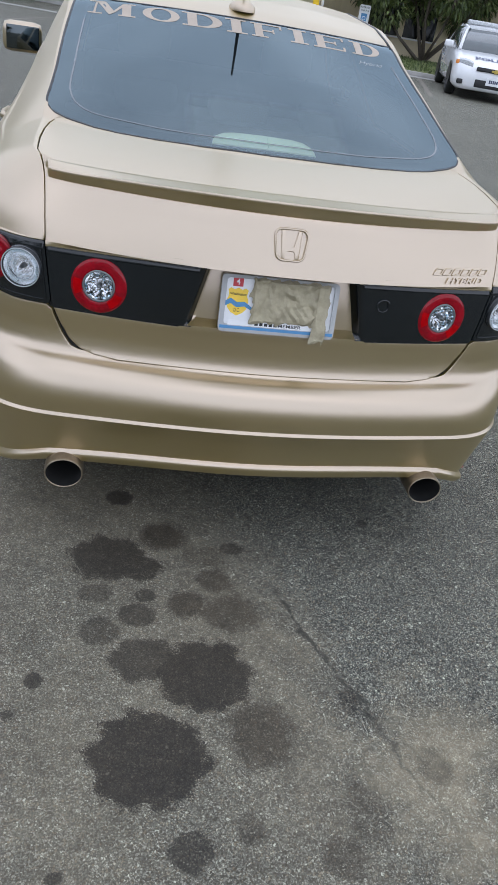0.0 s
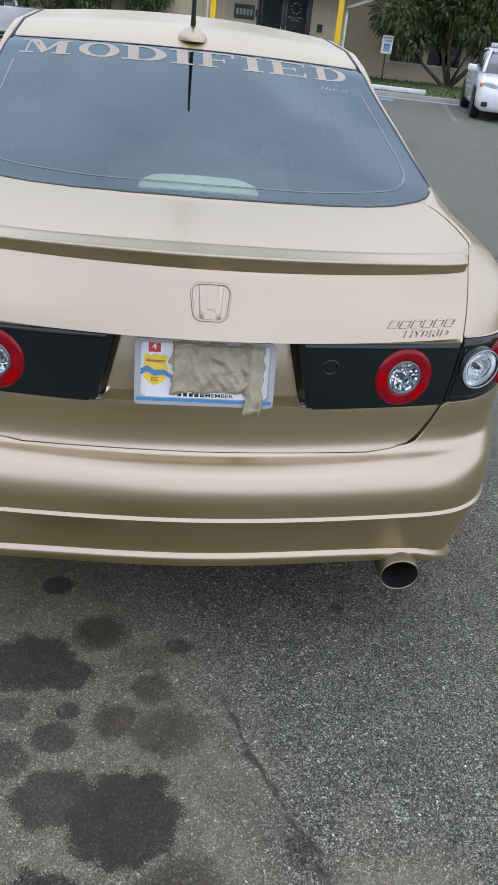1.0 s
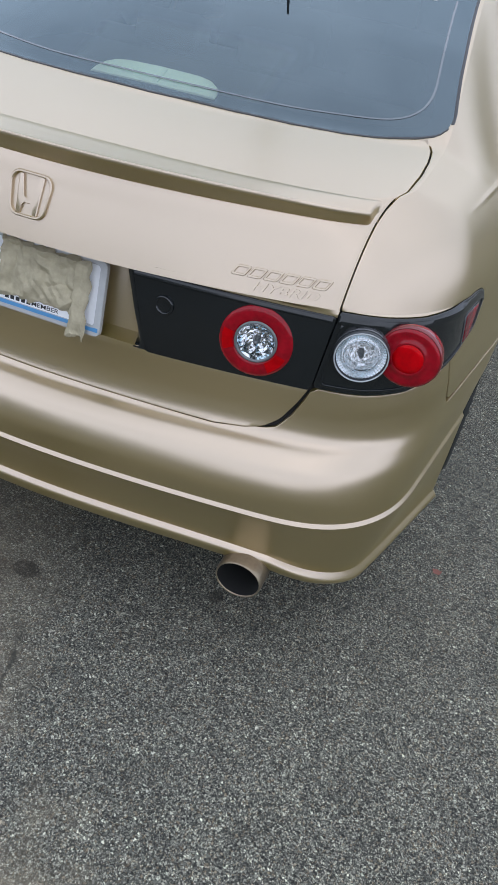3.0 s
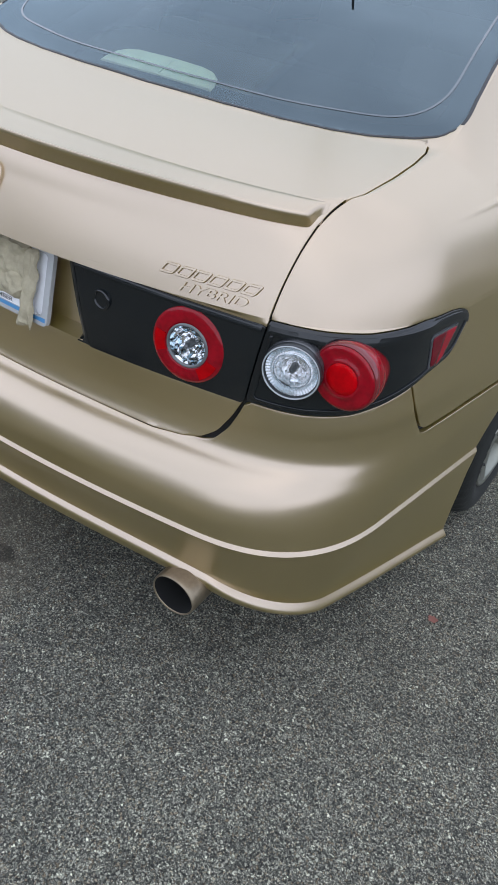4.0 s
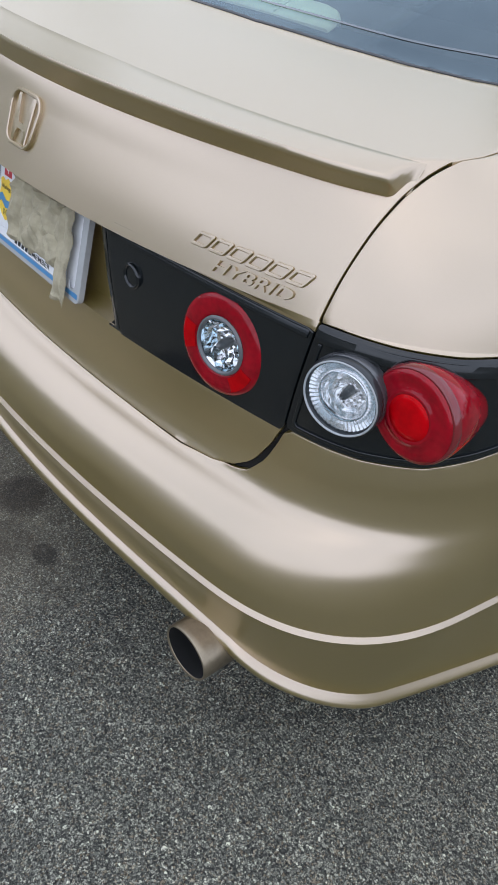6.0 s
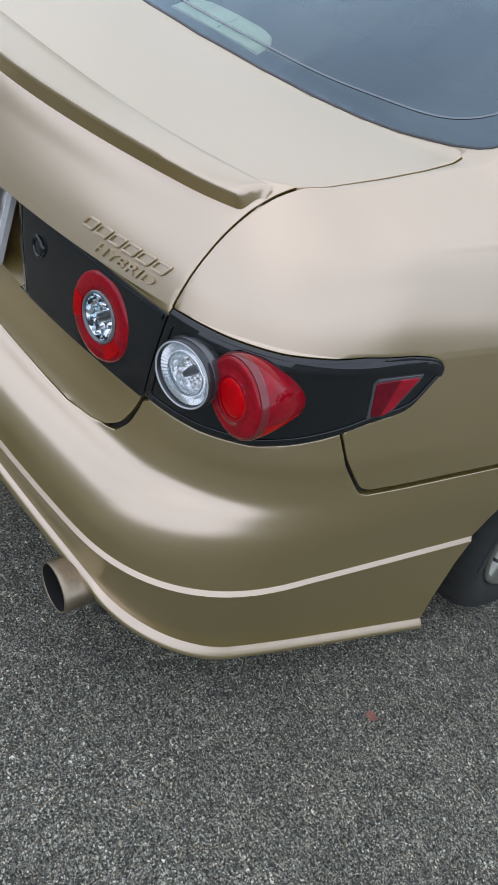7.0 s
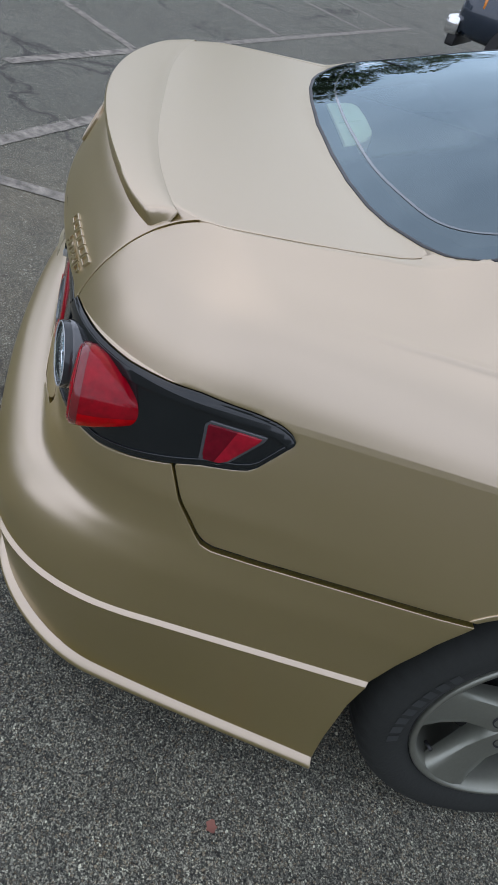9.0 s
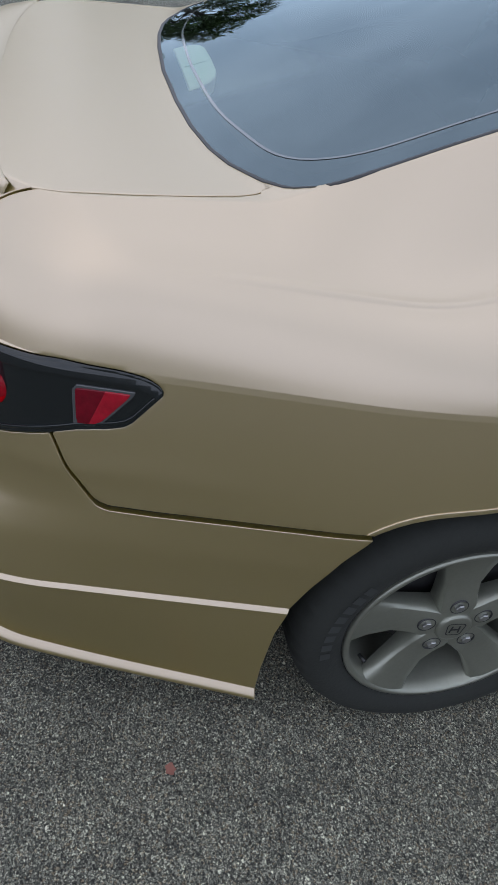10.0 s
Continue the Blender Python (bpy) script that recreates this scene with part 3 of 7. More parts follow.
def blend_rows(rows, creases, step=0.008):
    """Rows in between, smooth but for the creases; also the running number of each row."""
    out, num = [], []
    n = len(rows)
    for i in range(n - 1):
        a, b = rows[i], rows[i + 1]
        p = rows[i - 1] if i and not creases[i] else 2 * a - b
        q = rows[i + 2] if i + 2 < n and not creases[i + 1] else 2 * b - a
        if i == 16:      # the flank eases in above its line
            p = b - 3 * (b - a) + (q - a) / 2
        gap = np.linalg.norm(b - a, axis=1).max()
        m = max(2, int(min(gap, 0.09) / (0.005 if i == 18 else step)))
        ts = [j / m for j in range(m)]
        if creases[i]:
            ts.insert(1, 0.12 / m)
        if creases[i + 1]:
            ts.append(1 - 0.12 / m)
        for t in ts:
            out.append(0.5 * (2 * a + (b - p) * t + (2 * p - 5 * a + 4 * b - q) * t * t + (3 * a - p - 3 * b + q) * t ** 3))
            num.append(i + t)
    out.append(rows[-1])
    num.append(n - 1)
    return out, num


def skin_grid():
    """The right half of the skin: grid of points, and the row number of every point."""
    rows, creases = skin_rows()
    out, num = blend_rows(rows, creases)
    # over the top: from the edge row in to the middle line
    edge = rows[-1]
    spine = np.clip(edge[:, 1], 0.46, 4.3)
    for j in range(1, 61):
        w = (j / 60)
        x = edge[:, 0] * (1 - w)
        y = edge[:, 1] * (1 - w) + spine * w
        out.append(np.stack([x, y, top_height(x, y)], -1))
        num.append(len(rows) - 1 + w)
    g = np.array(out)
    num = np.array(num)[:, None] * np.ones(g.shape[1])
    # the hollow between the inner lamps, for the plate
    x, z = np.abs(g[..., 0]), g[..., 2]
    dip = smooth01((0.240 - 0.25 * (z - 0.735) - x) / 0.026 + 0.5) * smooth01((z - 0.733) / 0.012) * (num < 15.999) * (num > 12)
    # the soft line along the shoulder
    ridge = np.exp(-((num - 18.52) / 0.065) ** 2) * smooth01((g[..., 1] - 0.45) / 0.35) * (num < 19) * 0.0038
    g[..., 0] += ridge * 0.6
    g[..., 2] += ridge * 0.8
    g[..., 1] += dip * (0.030 + 0.10 * (z - 0.735))
    return g, num

# ---------------------------------------------------------------- ground
def build_ground():
    bm = bmesh.new()
    bmesh.ops.create_grid(bm, x_segments=40, y_segments=40, size=1500)
    ob = part("ground", bm, ASPHALT)
    tagged(ob, "worn grey asphalt car park with oil stains and cracks", "ground", kind="structure")


build_ground()

# ---------------------------------------------------------------- the gold saloon
SEDAN = thing("saloon_car", "satin gold four-door saloon with tinted rear window, parked on asphalt", "car")
WHOLE = full_skin()


def table(xs, ys):
    return lambda v: np.interp(v, xs, ys)


def corner_angle(x, y):
    return np.degrees(np.arctan2(np.abs(x) - 0.45, 0.60 - y))


lid_gap_z = table((.60, .731, .903, .95, 1.0, 1.04, 1.072), (.590, .594, .614, .618, .621, .624, .630))
lid_gap_y = table((.166, .19, .22, .26, .29, .33, .36, .46, .55, .62, .665, .70), (.613, .616, .619, .624, .631, .643, .651, .655, .652, .644, .630, .610))
lid_sill = table((0, .417, .48, .52, .545, .57, .592, .60, .62), (.6085, .6115, .618, .628, .642, .680, .731, .76, .76))
lamp_top = table((10, 21, 32, 42, 52, 57, 68, 73, 75.5, 77.3, 78, 90), (.902, .905, .902, .901, .904, .908, .905, .900, .893, .882, .870, .86))
lamp_low = table((10, 19, 31, 41, 48, 56, 61, 68, 71, 74, 77, 78, 90), (.741, .741, .740, .746, .761, .782, .796, .806, .814, .843, .872, .88, 1.2))
seam_z = table((50, 56, 57.5, 60, 65, 66.5, 69, 79, 93, 106, 122, 150), (1.0, .79, .765, .722, .664, .652, .646, .645, .647, .649, .652, .655))
window_low = table((0, .2, .34, .45, .52, .60, .64, .662, .70), (.562, .569, .581, .600, .622, .662, .692, .735, 1.0))
window_side = table((.55, .66, .70, .73, .77, .83, .93, 1.33, 1.5), (.60, .63, .650, .660, .661, .652, .640, .606, .592))
arch_back = table((.10, .235, .356, .422, .495, .579, .65, .70), (.780, .774, .777, .789, .813, .846, .889, .93))
WINDOW_TOP = 1.350


def window_head(ax):
    return WINDOW_TOP + 0.25 * ax * ax


def lid_edge(x, y, z, n):
    ax = np.abs(x)
    return np.where(n < 16.0, lid_gap_z(z), lid_gap_y(y)) - ax


def window_field(x, y, z, n):
    ax = np.abs(x)
    f = np.minimum(np.minimum(y - window_low(ax), window_side(y) - ax), window_head(ax) - y)
    return np.where(n > 19.4, f, -1.0)


def lamp_field(x, y, z, n):
    a = corner_angle(x, y)
    f = np.minimum(lamp_top(a) - z, z - lamp_low(a))
    return np.where(y < 0.62, np.minimum(f, np.abs(x) - lid_gap_z(z)), -1.0)


def bumper_top(x, y):
    a = corner_angle(x, y)
    ax = np.abs(x)
    corner = np.where(a < 56, lamp_low(np.maximum(a, 19)), seam_z(a))
    return np.where((ax < 0.597) & (y < 0.3), lid_sill(ax), corner)


def arch_field(x, y, z, n):
    """Positive outside the rear wheel arch."""
    r = np.hypot(y - HUB[1], z - HUB[2])
    return r - (0.395 + 0.034 * smooth01((HUB[1] - y - 0.08) / 0.2))


def front_arch(x, y, z, n):
    return np.hypot(y - HUB[1] - 2.74, z - HUB[2]) - 0.375


HUB = (0.905, 1.165, 0.335)
GAP = 0.0028


def lid_gap(y):
    """Half the joint round the lid: a little wider on top."""
    return 0.0021 + 0.0010 * smooth01((y - 0.25) / 0.25)


def joint(x, y):
    """Half the joint's width measured upwards: more where the joint runs steeply."""
    a, ax = corner_angle(x, y), np.abs(x)
    steep = np.where((a >= 67.5) & (y > 0.3), 1.5, 0.0) + np.where((ax < 0.56) & (y < 0.3) & (a < 56), -0.6, 0.0) + np.where((a > 56) & (a < 67.5), 1.6, 0.0) + np.where((ax < 0.6) & (y < 0.3), 3.4 * smooth01((ax - 0.50) / 0.06), 0.0)
    return GAP * (1 + steep)


def lamp_hole(x, y, z, n):
    """Positive outside the round openings of the white lamps."""
    ax = np.abs(x)
    f = np.minimum(np.hypot(ax - 0.474, z - 0.811) - 0.0385, np.hypot(ax - WHITE_AT[0], z - WHITE_AT[2]) - 0.0465)
    return np.where((y < 0.4) & (n < 16), f, 1.0)


WHITE_AT, RED_AT = (0.672, 0.161, 0.831), (0.753, 0.184, 0.841)


def shifted(s):
    p = s.p.copy()
    p[:, 0] += top_shift(p[:, 1]) * smooth01((s.n - 17.0) / 2.6)
    return Skin(p, s.n, s.m, s.t)


def body_part(name, fields, material, label="", rim=0.012, depth=0.0, roll=0.0011):
    s = WHOLE
    for f in fields:
        s = s.cut(f)
    if depth:
        s = s.moved(depth)
    s = shifted(s)
    return auto_smooth(part(name, s.panel(rim, roll), material, SEDAN, label), 50)


def inner_lamp_field(x, y, z, n):
    ax = np.abs(x)
    f = np.minimum(np.minimum(ax - (0.255 - 0.25 * (z - 0.735)), 0.8935 - z + 0 * ax), z - (0.722 + 0.02 * ax))
    return np.where(n < 15.6, np.minimum(f, lid_gap_z(z) - 0.0022 - ax), -1.0)


# boot lid with the deck on top
body_part("boot_lid", [lambda x, y, z, n: np.where(n > 9.0, np.minimum(lid_edge(x, y, z, n), np.where(z > 0.762, 1.0, z - lid_sill(np.abs(x)) - joint(x, y) + lid_gap(y))) - lid_gap(y), -1.0),
                             lambda x, y, z, n: np.where(n < 19.6, 1.0, window_low(np.abs(x)) - 0.006 - y),
                             lambda x, y, z, n: -inner_lamp_field(x, y, z, n) - 0.001],
                GOLD, "satin gold boot lid with a plate hollow")
for side in (1, -1):
    body_part("inner_tail_lamp", [lambda x, y, z, n, s=side: np.where(x * s > 0, inner_lamp_field(x, y, z, n), -1.0) - 0.0006, lamp_hole], LAMP_BLACK,
              "gloss black lamp panel in the boot lid", depth=0.0015)
    body_part("tail_lamp", [lambda x, y, z, n, s=side: np.where(x * s > 0, lamp_field(x, y, z, n), -1.0) - 0.0020, lamp_hole], LAMP_BLACK,
              "wraparound tail lamp with gloss black housing", depth=0.002)
for side in (1, -1):
    body_part("lamp_cover_edge", [lambda x, y, z, n, s=side: np.where(x * s > 0, lamp_field(x, y, z, n), -1.0) - 0.0105, lambda x, y, z, n: 0.0135 - lamp_field(x, y, z, n), lambda x, y, z, n: lamp_top(corner_angle(x, y)) - 0.024 - z, lamp_hole], LAMP_BLACK,
              "raised edge of the lamp cover", depth=0.0048, rim=0.004)
for side in (1, -1):
    brow = WHOLE
    for f in (lambda x, y, z, n, s=side: np.where(x * s > 0, lamp_field(x, y, z, n), -1.0) - 0.004, lambda x, y, z, n: z - lamp_top(corner_angle(x, y)) + 0.021,
              lambda x, y, z, n: lamp_top(corner_angle(x, y)) - 0.0065 - z, lamp_hole):
        brow = brow.cut(f)
    deep = np.clip((lamp_top(corner_angle(brow.p[:, 0], brow.p[:, 1])) - brow.p[:, 2] - 0.004) / 0.016, 0, 1)
    lean = brow.m / np.maximum(np.linalg.norm(brow.m, axis=1, keepdims=True), 1e-9)
    brow.p = brow.p + lean * (0.0024 + 0.0030 * deep)[:, None]
    auto_smooth(part("lamp_brow", brow.panel(0.006, 0.0012), LAMP_BLACK, SEDAN, "slanted gloss black band along the lamp's upper edge"), 50)
body_part("rear_bumper", [lambda x, y, z, n: np.where(n < 14, bumper_top(x, y) - z - joint(x, y), -1.0),
                                   lambda x, y, z, n: arch_back(z) - y], GOLD, "satin gold rear bumper with two raised edge lines", roll=0.0010)


def side_field(x, y, z, n, s):
    f = np.minimum(-lid_edge(x, y, z, n) - lid_gap(y), z - bumper_top(x, y) - joint(x, y))
    f = np.where(y > 0.9, 1.0, f)
    f = np.where((n > 19.6) & (y > 0.66), 1.0, f)
    f = np.minimum(f, -lamp_field(x, y, z, n) - 0.001)
    f = np.minimum(f, -window_field(x, y, z, n) - 0.003)
    return np.where(x * s > 0, f, -1.0)


def under_sill(x, y, z, n):
    return np.where(y > 1.3, z - 0.20, 1.0)


def side_window(x, y, z, n):
    """The glass of both doors."""
    f = np.minimum(n - 17.25, 19.72 - n) * 0.12
    f = np.minimum(f, np.minimum(y - (1.62 + 0.25 * (18.5 - n) * 0), (3.32 - (n - 17.2) * 0.22) - y))
    f = np.minimum(f, np.maximum(y - 2.42, 2.36 - y))
    return f


def slab(a, b):
    return lambda x, y, z, n: np.minimum(y - a, b - y)


def quarter_top(x, y, z, n):
    """Pillar as far in as the window; beyond the window's head only as far as the roof joint."""
    return np.minimum(20.35 - n, np.maximum(0.4 * (20.05 - n), window_head(np.abs(x)) - 0.002 - y))


def roof_rear(x, y, z, n):
    return np.minimum(0.4 * (n - 20.058), y - window_head(np.abs(x)) - 0.001)


for side in (1, -1):
    base = [lambda x, y, z, n, s=side: side_field(x, y, z, n, s), arch_field, under_sill, quarter_top]
    half = [lambda x, y, z, n, s=side: np.where(x * s > 0, 1.0, -1.0), under_sill, lambda x, y, z, n: 20.05 - n]
    body_part("quarter_panel", base + [lambda x, y, z, n: 1.50 - y], GOLD, "satin gold rear quarter panel and pillar")
    for a, b in ((1.504, 2.388), (2.392, 3.30)):
        door = body_part("door", half + [arch_field, slab(a, b), lambda x, y, z, n: -side_window(x, y, z, n) - 0.001], GOLD)
    body_part("front_wing", half + [front_arch, slab(3.304, 4.85)], GOLD)
    for a, b in ((1.5, 2.39), (2.39, 3.4)):
        body_part("door_window", half + [slab(a, b), side_window], SIDE_GLASS, "dark tinted door window")
for side in (1, -1):
    body_part("arch_lip", [lambda x, y, z, n, s=side: np.where(x * s > 0, arch_field(x, y, z, n) - 0.0005, -1.0), lambda x, y, z, n: 0.0085 - arch_field(x, y, z, n),
                           lambda x, y, z, n: np.minimum(z - 0.66, 1.49 - y)], GOLD, "rolled edge of the wheel arch", depth=0.0022)
roof_in = lambda x, y, z, n: n - 20.04
body_part("roof_panel", [roof_rear, slab(1.30, 2.93)], GOLD)
body_part("windscreen", [roof_in, slab(2.935, 3.60)], SIDE_GLASS)
body_part("bonnet", [roof_in, slab(3.605, 4.84)], GOLD)
REAR_WINDOW = body_part("rear_window", [window_field], GLASS, "tinted rear window with white lettering", rim=0.004, depth=-0.0003)
REAR_WINDOW.visible_shadow = False
body_part("window_seal", [lambda x, y, z, n: window_field(x, y, z, n) + 0.0042, lambda x, y, z, n: 0.0012 - window_field(x, y, z, n)], TRIM, "thin black seal round the rear window", rim=0.006, depth=0.0009)

# near-black shell behind every joint; the shade in the gaps is its colour
inner = WHOLE.cut(lambda x, y, z, n: np.where(n > 19.4, -window_field(x, y, z, n) + 0.02, 1.0)).cut(lambda x, y, z, n: np.where(n > 17.0, -side_window(x, y, z, n), 1.0))
inner = inner.cut(lambda x, y, z, n: np.where((n > 19.9) & (y > 2.93) & (y < 3.61), -1.0, 1.0)).cut(arch_field).cut(front_arch).cut(lambda x, y, z, n: n - 1.2).cut(lamp_hole)
inner = inner.cut(lambda x, y, z, n: np.where((np.abs(x) < 0.27) & (n > 11.5) & (n < 17.2), -1.0, 1.0))
inner = shifted(inner.moved(-0.013))
part("inner_shell", (inner.p, inner.t.tolist()), BLACK_IN, SEDAN)

# ---------------------------------------------------------------- trim and fittings of the saloon
PANEL_ROWS = None


def panel_y(x, z):
    """Depth of the boot panel under the spoiler, taken from the skin."""
    global PANEL_ROWS
    if PANEL_ROWS is None:
        g, num = skin_grid()
        PANEL_ROWS = [g[i] for i in range(len(g)) if 16.0 <= num[i, 0] <= 19.3]
    ys = [np.interp(abs(x), r[:NU[0] + 20, 0], r[:NU[0] + 20, 1]) for r in PANEL_ROWS]
    zs = [np.interp(abs(x), r[:NU[0] + 20, 0], r[:NU[0] + 20, 2]) for r in PANEL_ROWS]
    return float(np.interp(z, zs, ys))


def raised_on_panel(outlines, height, material, name, parent, label=""):
    """Raised shapes, given as outlines in x and z, standing on the boot panel; the tops slightly smaller."""
    pts, faces = [], []
    for o in outlines:
        n, k = len(o), len(pts)
        cx, cz = sum(p[0] for p in o) / n, sum(p[1] for p in o) / n
        for lift, f in ((-0.001, 1.0), (height * 0.7, 1.0), (height, 0.93)):
            for x, z in o:
                x, z = cx + (x - cx) * f, cz + (z - cz) * f
                pts.append((x, panel_y(x, z) - lift * 0.93, z + lift * 0.37))
        for lvl in range(2):
            for i in range(n):
                j = (i + 1) % n
                faces.append((k + lvl * n + i, k + lvl * n + j, k + (lvl + 1) * n + j, k + (lvl + 1) * n + i))
        faces.append(tuple(range(k + 2 * n, k + 3 * n)))
    return auto_smooth(part(name, (pts, faces), material, parent, label), 30)


def spoiler():
    xs = np.linspace(-1, 1, 101)
    xs = np.sign(xs) * (1 - (1 - np.abs(xs)) ** 1.6)
    pts, faces = [], []
    prof_n = 0
    for u in xs:
        s = abs(u)
        end = smooth01((s - 0.965) / 0.035)
        x = 0.632 * u
        yf = 0.232 + 0.054 * s ** 3
        zf = float(top_height(x, yf)) + 0.0004
        yp = panel_y(x, 1.040) + 0.006 * end
        ye = panel_y(x, 1.040) - 0.009 * (1 - 0.3 * s * s) + 0.006 * end
        ze = 1.079 - 0.012 * s * s - 0.013 * end
        zp = 1.040 + 0.004 * end
        crown = 0.0008 * (1 - 0.6 * end)
        ring = [(yf, zf), (yf - 0.002, zf + 0.0008)]
        for t in (0.25, 0.5, 0.75, 0.93):
            ring.append((yf + (ye - yf) * t, zf + (ze - zf) * t ** 1.5 + crown * math.sin(math.pi * t)))
        ring += [(ye + 0.001, ze + 0.0005), (ye - 0.0015, ze - 0.004), (ye + 0.0005, ze - 0.009), (ye + 0.004, ze - 0.013)]
        ring += [(ye + (yp - ye) * 0.7, ze - 0.013 + (zp - ze + 0.013) * 0.6), (yp + 0.004, zp)]
        prof_n = len(ring)
        # the ends run out into the body
        run = smooth01((s - 0.980) / 0.020) * 0.9
        (y0, z0), (y1, z1) = ring[0], ring[-1]
        for k, (y, z) in enumerate(ring):
            f = min(1.0, max(0.0, ((y - y0) * (y1 - y0) + (z - z0) * (z1 - z0)) / ((y1 - y0) ** 2 + (z1 - z0) ** 2)))
            cy, cz = y0 + (y1 - y0) * f, z0 + (z1 - z0) * f + 0.003 * math.sin(math.pi * f)
            wide = float(lid_gap_y(min(0.29, max(0.215, y)))) - 0.0030
            pts.append((x + (wide * u - x) * end, y + (cy - y) * run, z + (cz - z) * run))
    for i in range(len(xs) - 1):
        for j in range(prof_n - 1):
            a = i * prof_n + j
            faces.append((a, a + prof_n, a + prof_n + 1, a + 1))
    faces += [tuple(range(prof_n)), tuple(range((len(xs) - 1) * prof_n, len(xs) * prof_n))[::-1]]
    return auto_smooth(part("spoiler", (pts, faces), GOLD, SEDAN, "low lip spoiler in body colour"), 60)


spoiler()


def rounded_quad(w_top, w_low, h, r, n=5):
    """A rounded trapezium, as an outline round its middle."""
    out = []
    for cx, cz, a0 in ((w_top / 2, h / 2, 0), (-w_top / 2, h / 2, 90), (-w_low / 2, -h / 2, 180), (w_low / 2, -h / 2, 270)):
        px, pz = cx - math.copysign(r, cx), cz - math.copysign(r, cz)
        for i in range(n + 1):
            a = radians(a0 + 90 * i / n)
            out.append((px + r * math.cos(a), pz + r * math.sin(a)))
    return out


def badge():
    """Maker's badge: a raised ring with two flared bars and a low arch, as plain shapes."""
    cz = 0.980
    outer, inner = rounded_quad(0.091, 0.081, 0.078, 0.021), rounded_quad(0.081, 0.071, 0.068, 0.017)
    pts, faces = [], []
    n = len(outer)
    for ring, lift in ((outer, -0.002), (outer, 0.0045), ([(x * 0.965, z * 0.965) for x, z in outer], 0.006), ([(x * 1.03, z * 1.03) for x, z in inner], 0.006), (inner, 0.0045), (inner, -0.002)):
        for x, z in ring:
            zz = z + cz
            pts.append((x, panel_y(x, zz) - lift, zz + lift * 0.37))
    for lvl in range(5):
        for i in range(n):
            j = (i + 1) % n
            faces.append((lvl * n + i, lvl * n + j, (lvl + 1) * n + j, (lvl + 1) * n + i))
    ring = auto_smooth(part("badge", (pts, faces), GOLD, SEDAN, "raised maker's badge in body colour"), 30)
    half = [(.0190, .0335), (.0275, .0335), (.0250, .0), (.0228, -.0335), (.0150, -.0335), (.0125, -.0200), (.0075, -.0150)]
    waist = [(.0060, -.0060), (.0100, -.0030), (.0140, .0120)]
    mark = half[:] + [(-x, z) for x, z in reversed(half)] + [(-x, z) for x, z in reversed(waist)] + waist
    bars = [[(x, cz + z) for x, z in mark][::-1]]
    raised_on_panel(bars, 0.0042, GOLD, "badge_mark", ring)


badge()


def raised_word(word, x0, x1, z0, z1, slant, height, name, label):
    pts, faces = text_points(word, 1.0, 0.020)
    a = np.array(pts)
    lo, hi = a.min(0), a.max(0)
    P = []
    for lift in (-0.001, height):
        for p in a:
            u, v = (p[0] - lo[0]) / (hi[0] - lo[0]), (p[1] - lo[1]) / (hi[1] - lo[1])
            z = z0 + (z1 - z0) * v
            x = x0 + (x1 - x0 - slant) * u + slant * v
            P.append((x, panel_y(x, z) - lift * 0.93, z + lift * 0.37))
    n = len(a)
    edges = {}
    for f in faces:
        for i in range(len(f)):
            e = (f[i], f[(i + 1) % len(f)])
            edges[tuple(sorted(e))] = None if tuple(sorted(e)) in edges else e
    F = [tuple(i + n for i in f) for f in faces]
    F += [(e[0], e[1], e[1] + n, e[0] + n) for e in edges.values() if e]
    ob = part(name, (P, F), GOLD, SEDAN, label, smooth=False)
    bm = bmesh.new()
    bm.from_mesh(ob.data)
    bmesh.ops.recalc_face_normals(bm, faces=bm.faces)
    bm.to_mesh(ob.data)
    bm.free()


# the model name as six plain slanted rings, the word below it in letters
def slanted_ring(x0, w, z0, z1, bar, slant, height):
    """A raised hollow block with rounded corners, leaning to the right."""
    pts, faces = [], []
    loops = []
    for inset, lift in ((0.0, -0.002), (0.0, height * 0.75), (0.0008, height), (bar - 0.0008, height), (bar, height * 0.75), (bar, -0.002)):
        r = max(0.0012, 0.0045 - inset)
        o = rounded_quad(w - 2 * inset, w - 2 * inset, z1 - z0 - 2 * inset, r, 4)
        loops.append(len(pts))
        for x, z in o:
            zz = (z0 + z1) / 2 + z
            xx = x0 + w / 2 + x + slant * ((zz - z0) / (z1 - z0))
            pts.append((xx, panel_y(xx, zz) - lift * 0.93, zz + lift * 0.37))
        n = len(o)
    for k in range(5):
        for i in range(n):
            j = (i + 1) % n
            faces.append((k * n + i, k * n + j, (k + 1) * n + j, (k + 1) * n + i))
    auto_smooth(part("model_name_block", (pts, faces), GOLD, SEDAN, "plain raised block of the model name"), 30)


for i in range(6):
    slanted_ring(0.408 + 0.0290 * i, 0.0262, 0.9335, 0.9520, 0.0042, 0.011, 0.0038)
raised_word("HYBRID", 0.452, 0.576, 0.9135, 0.9285, 0.007, 0.0042, "hybrid_lettering", "raised lettering in body colour")


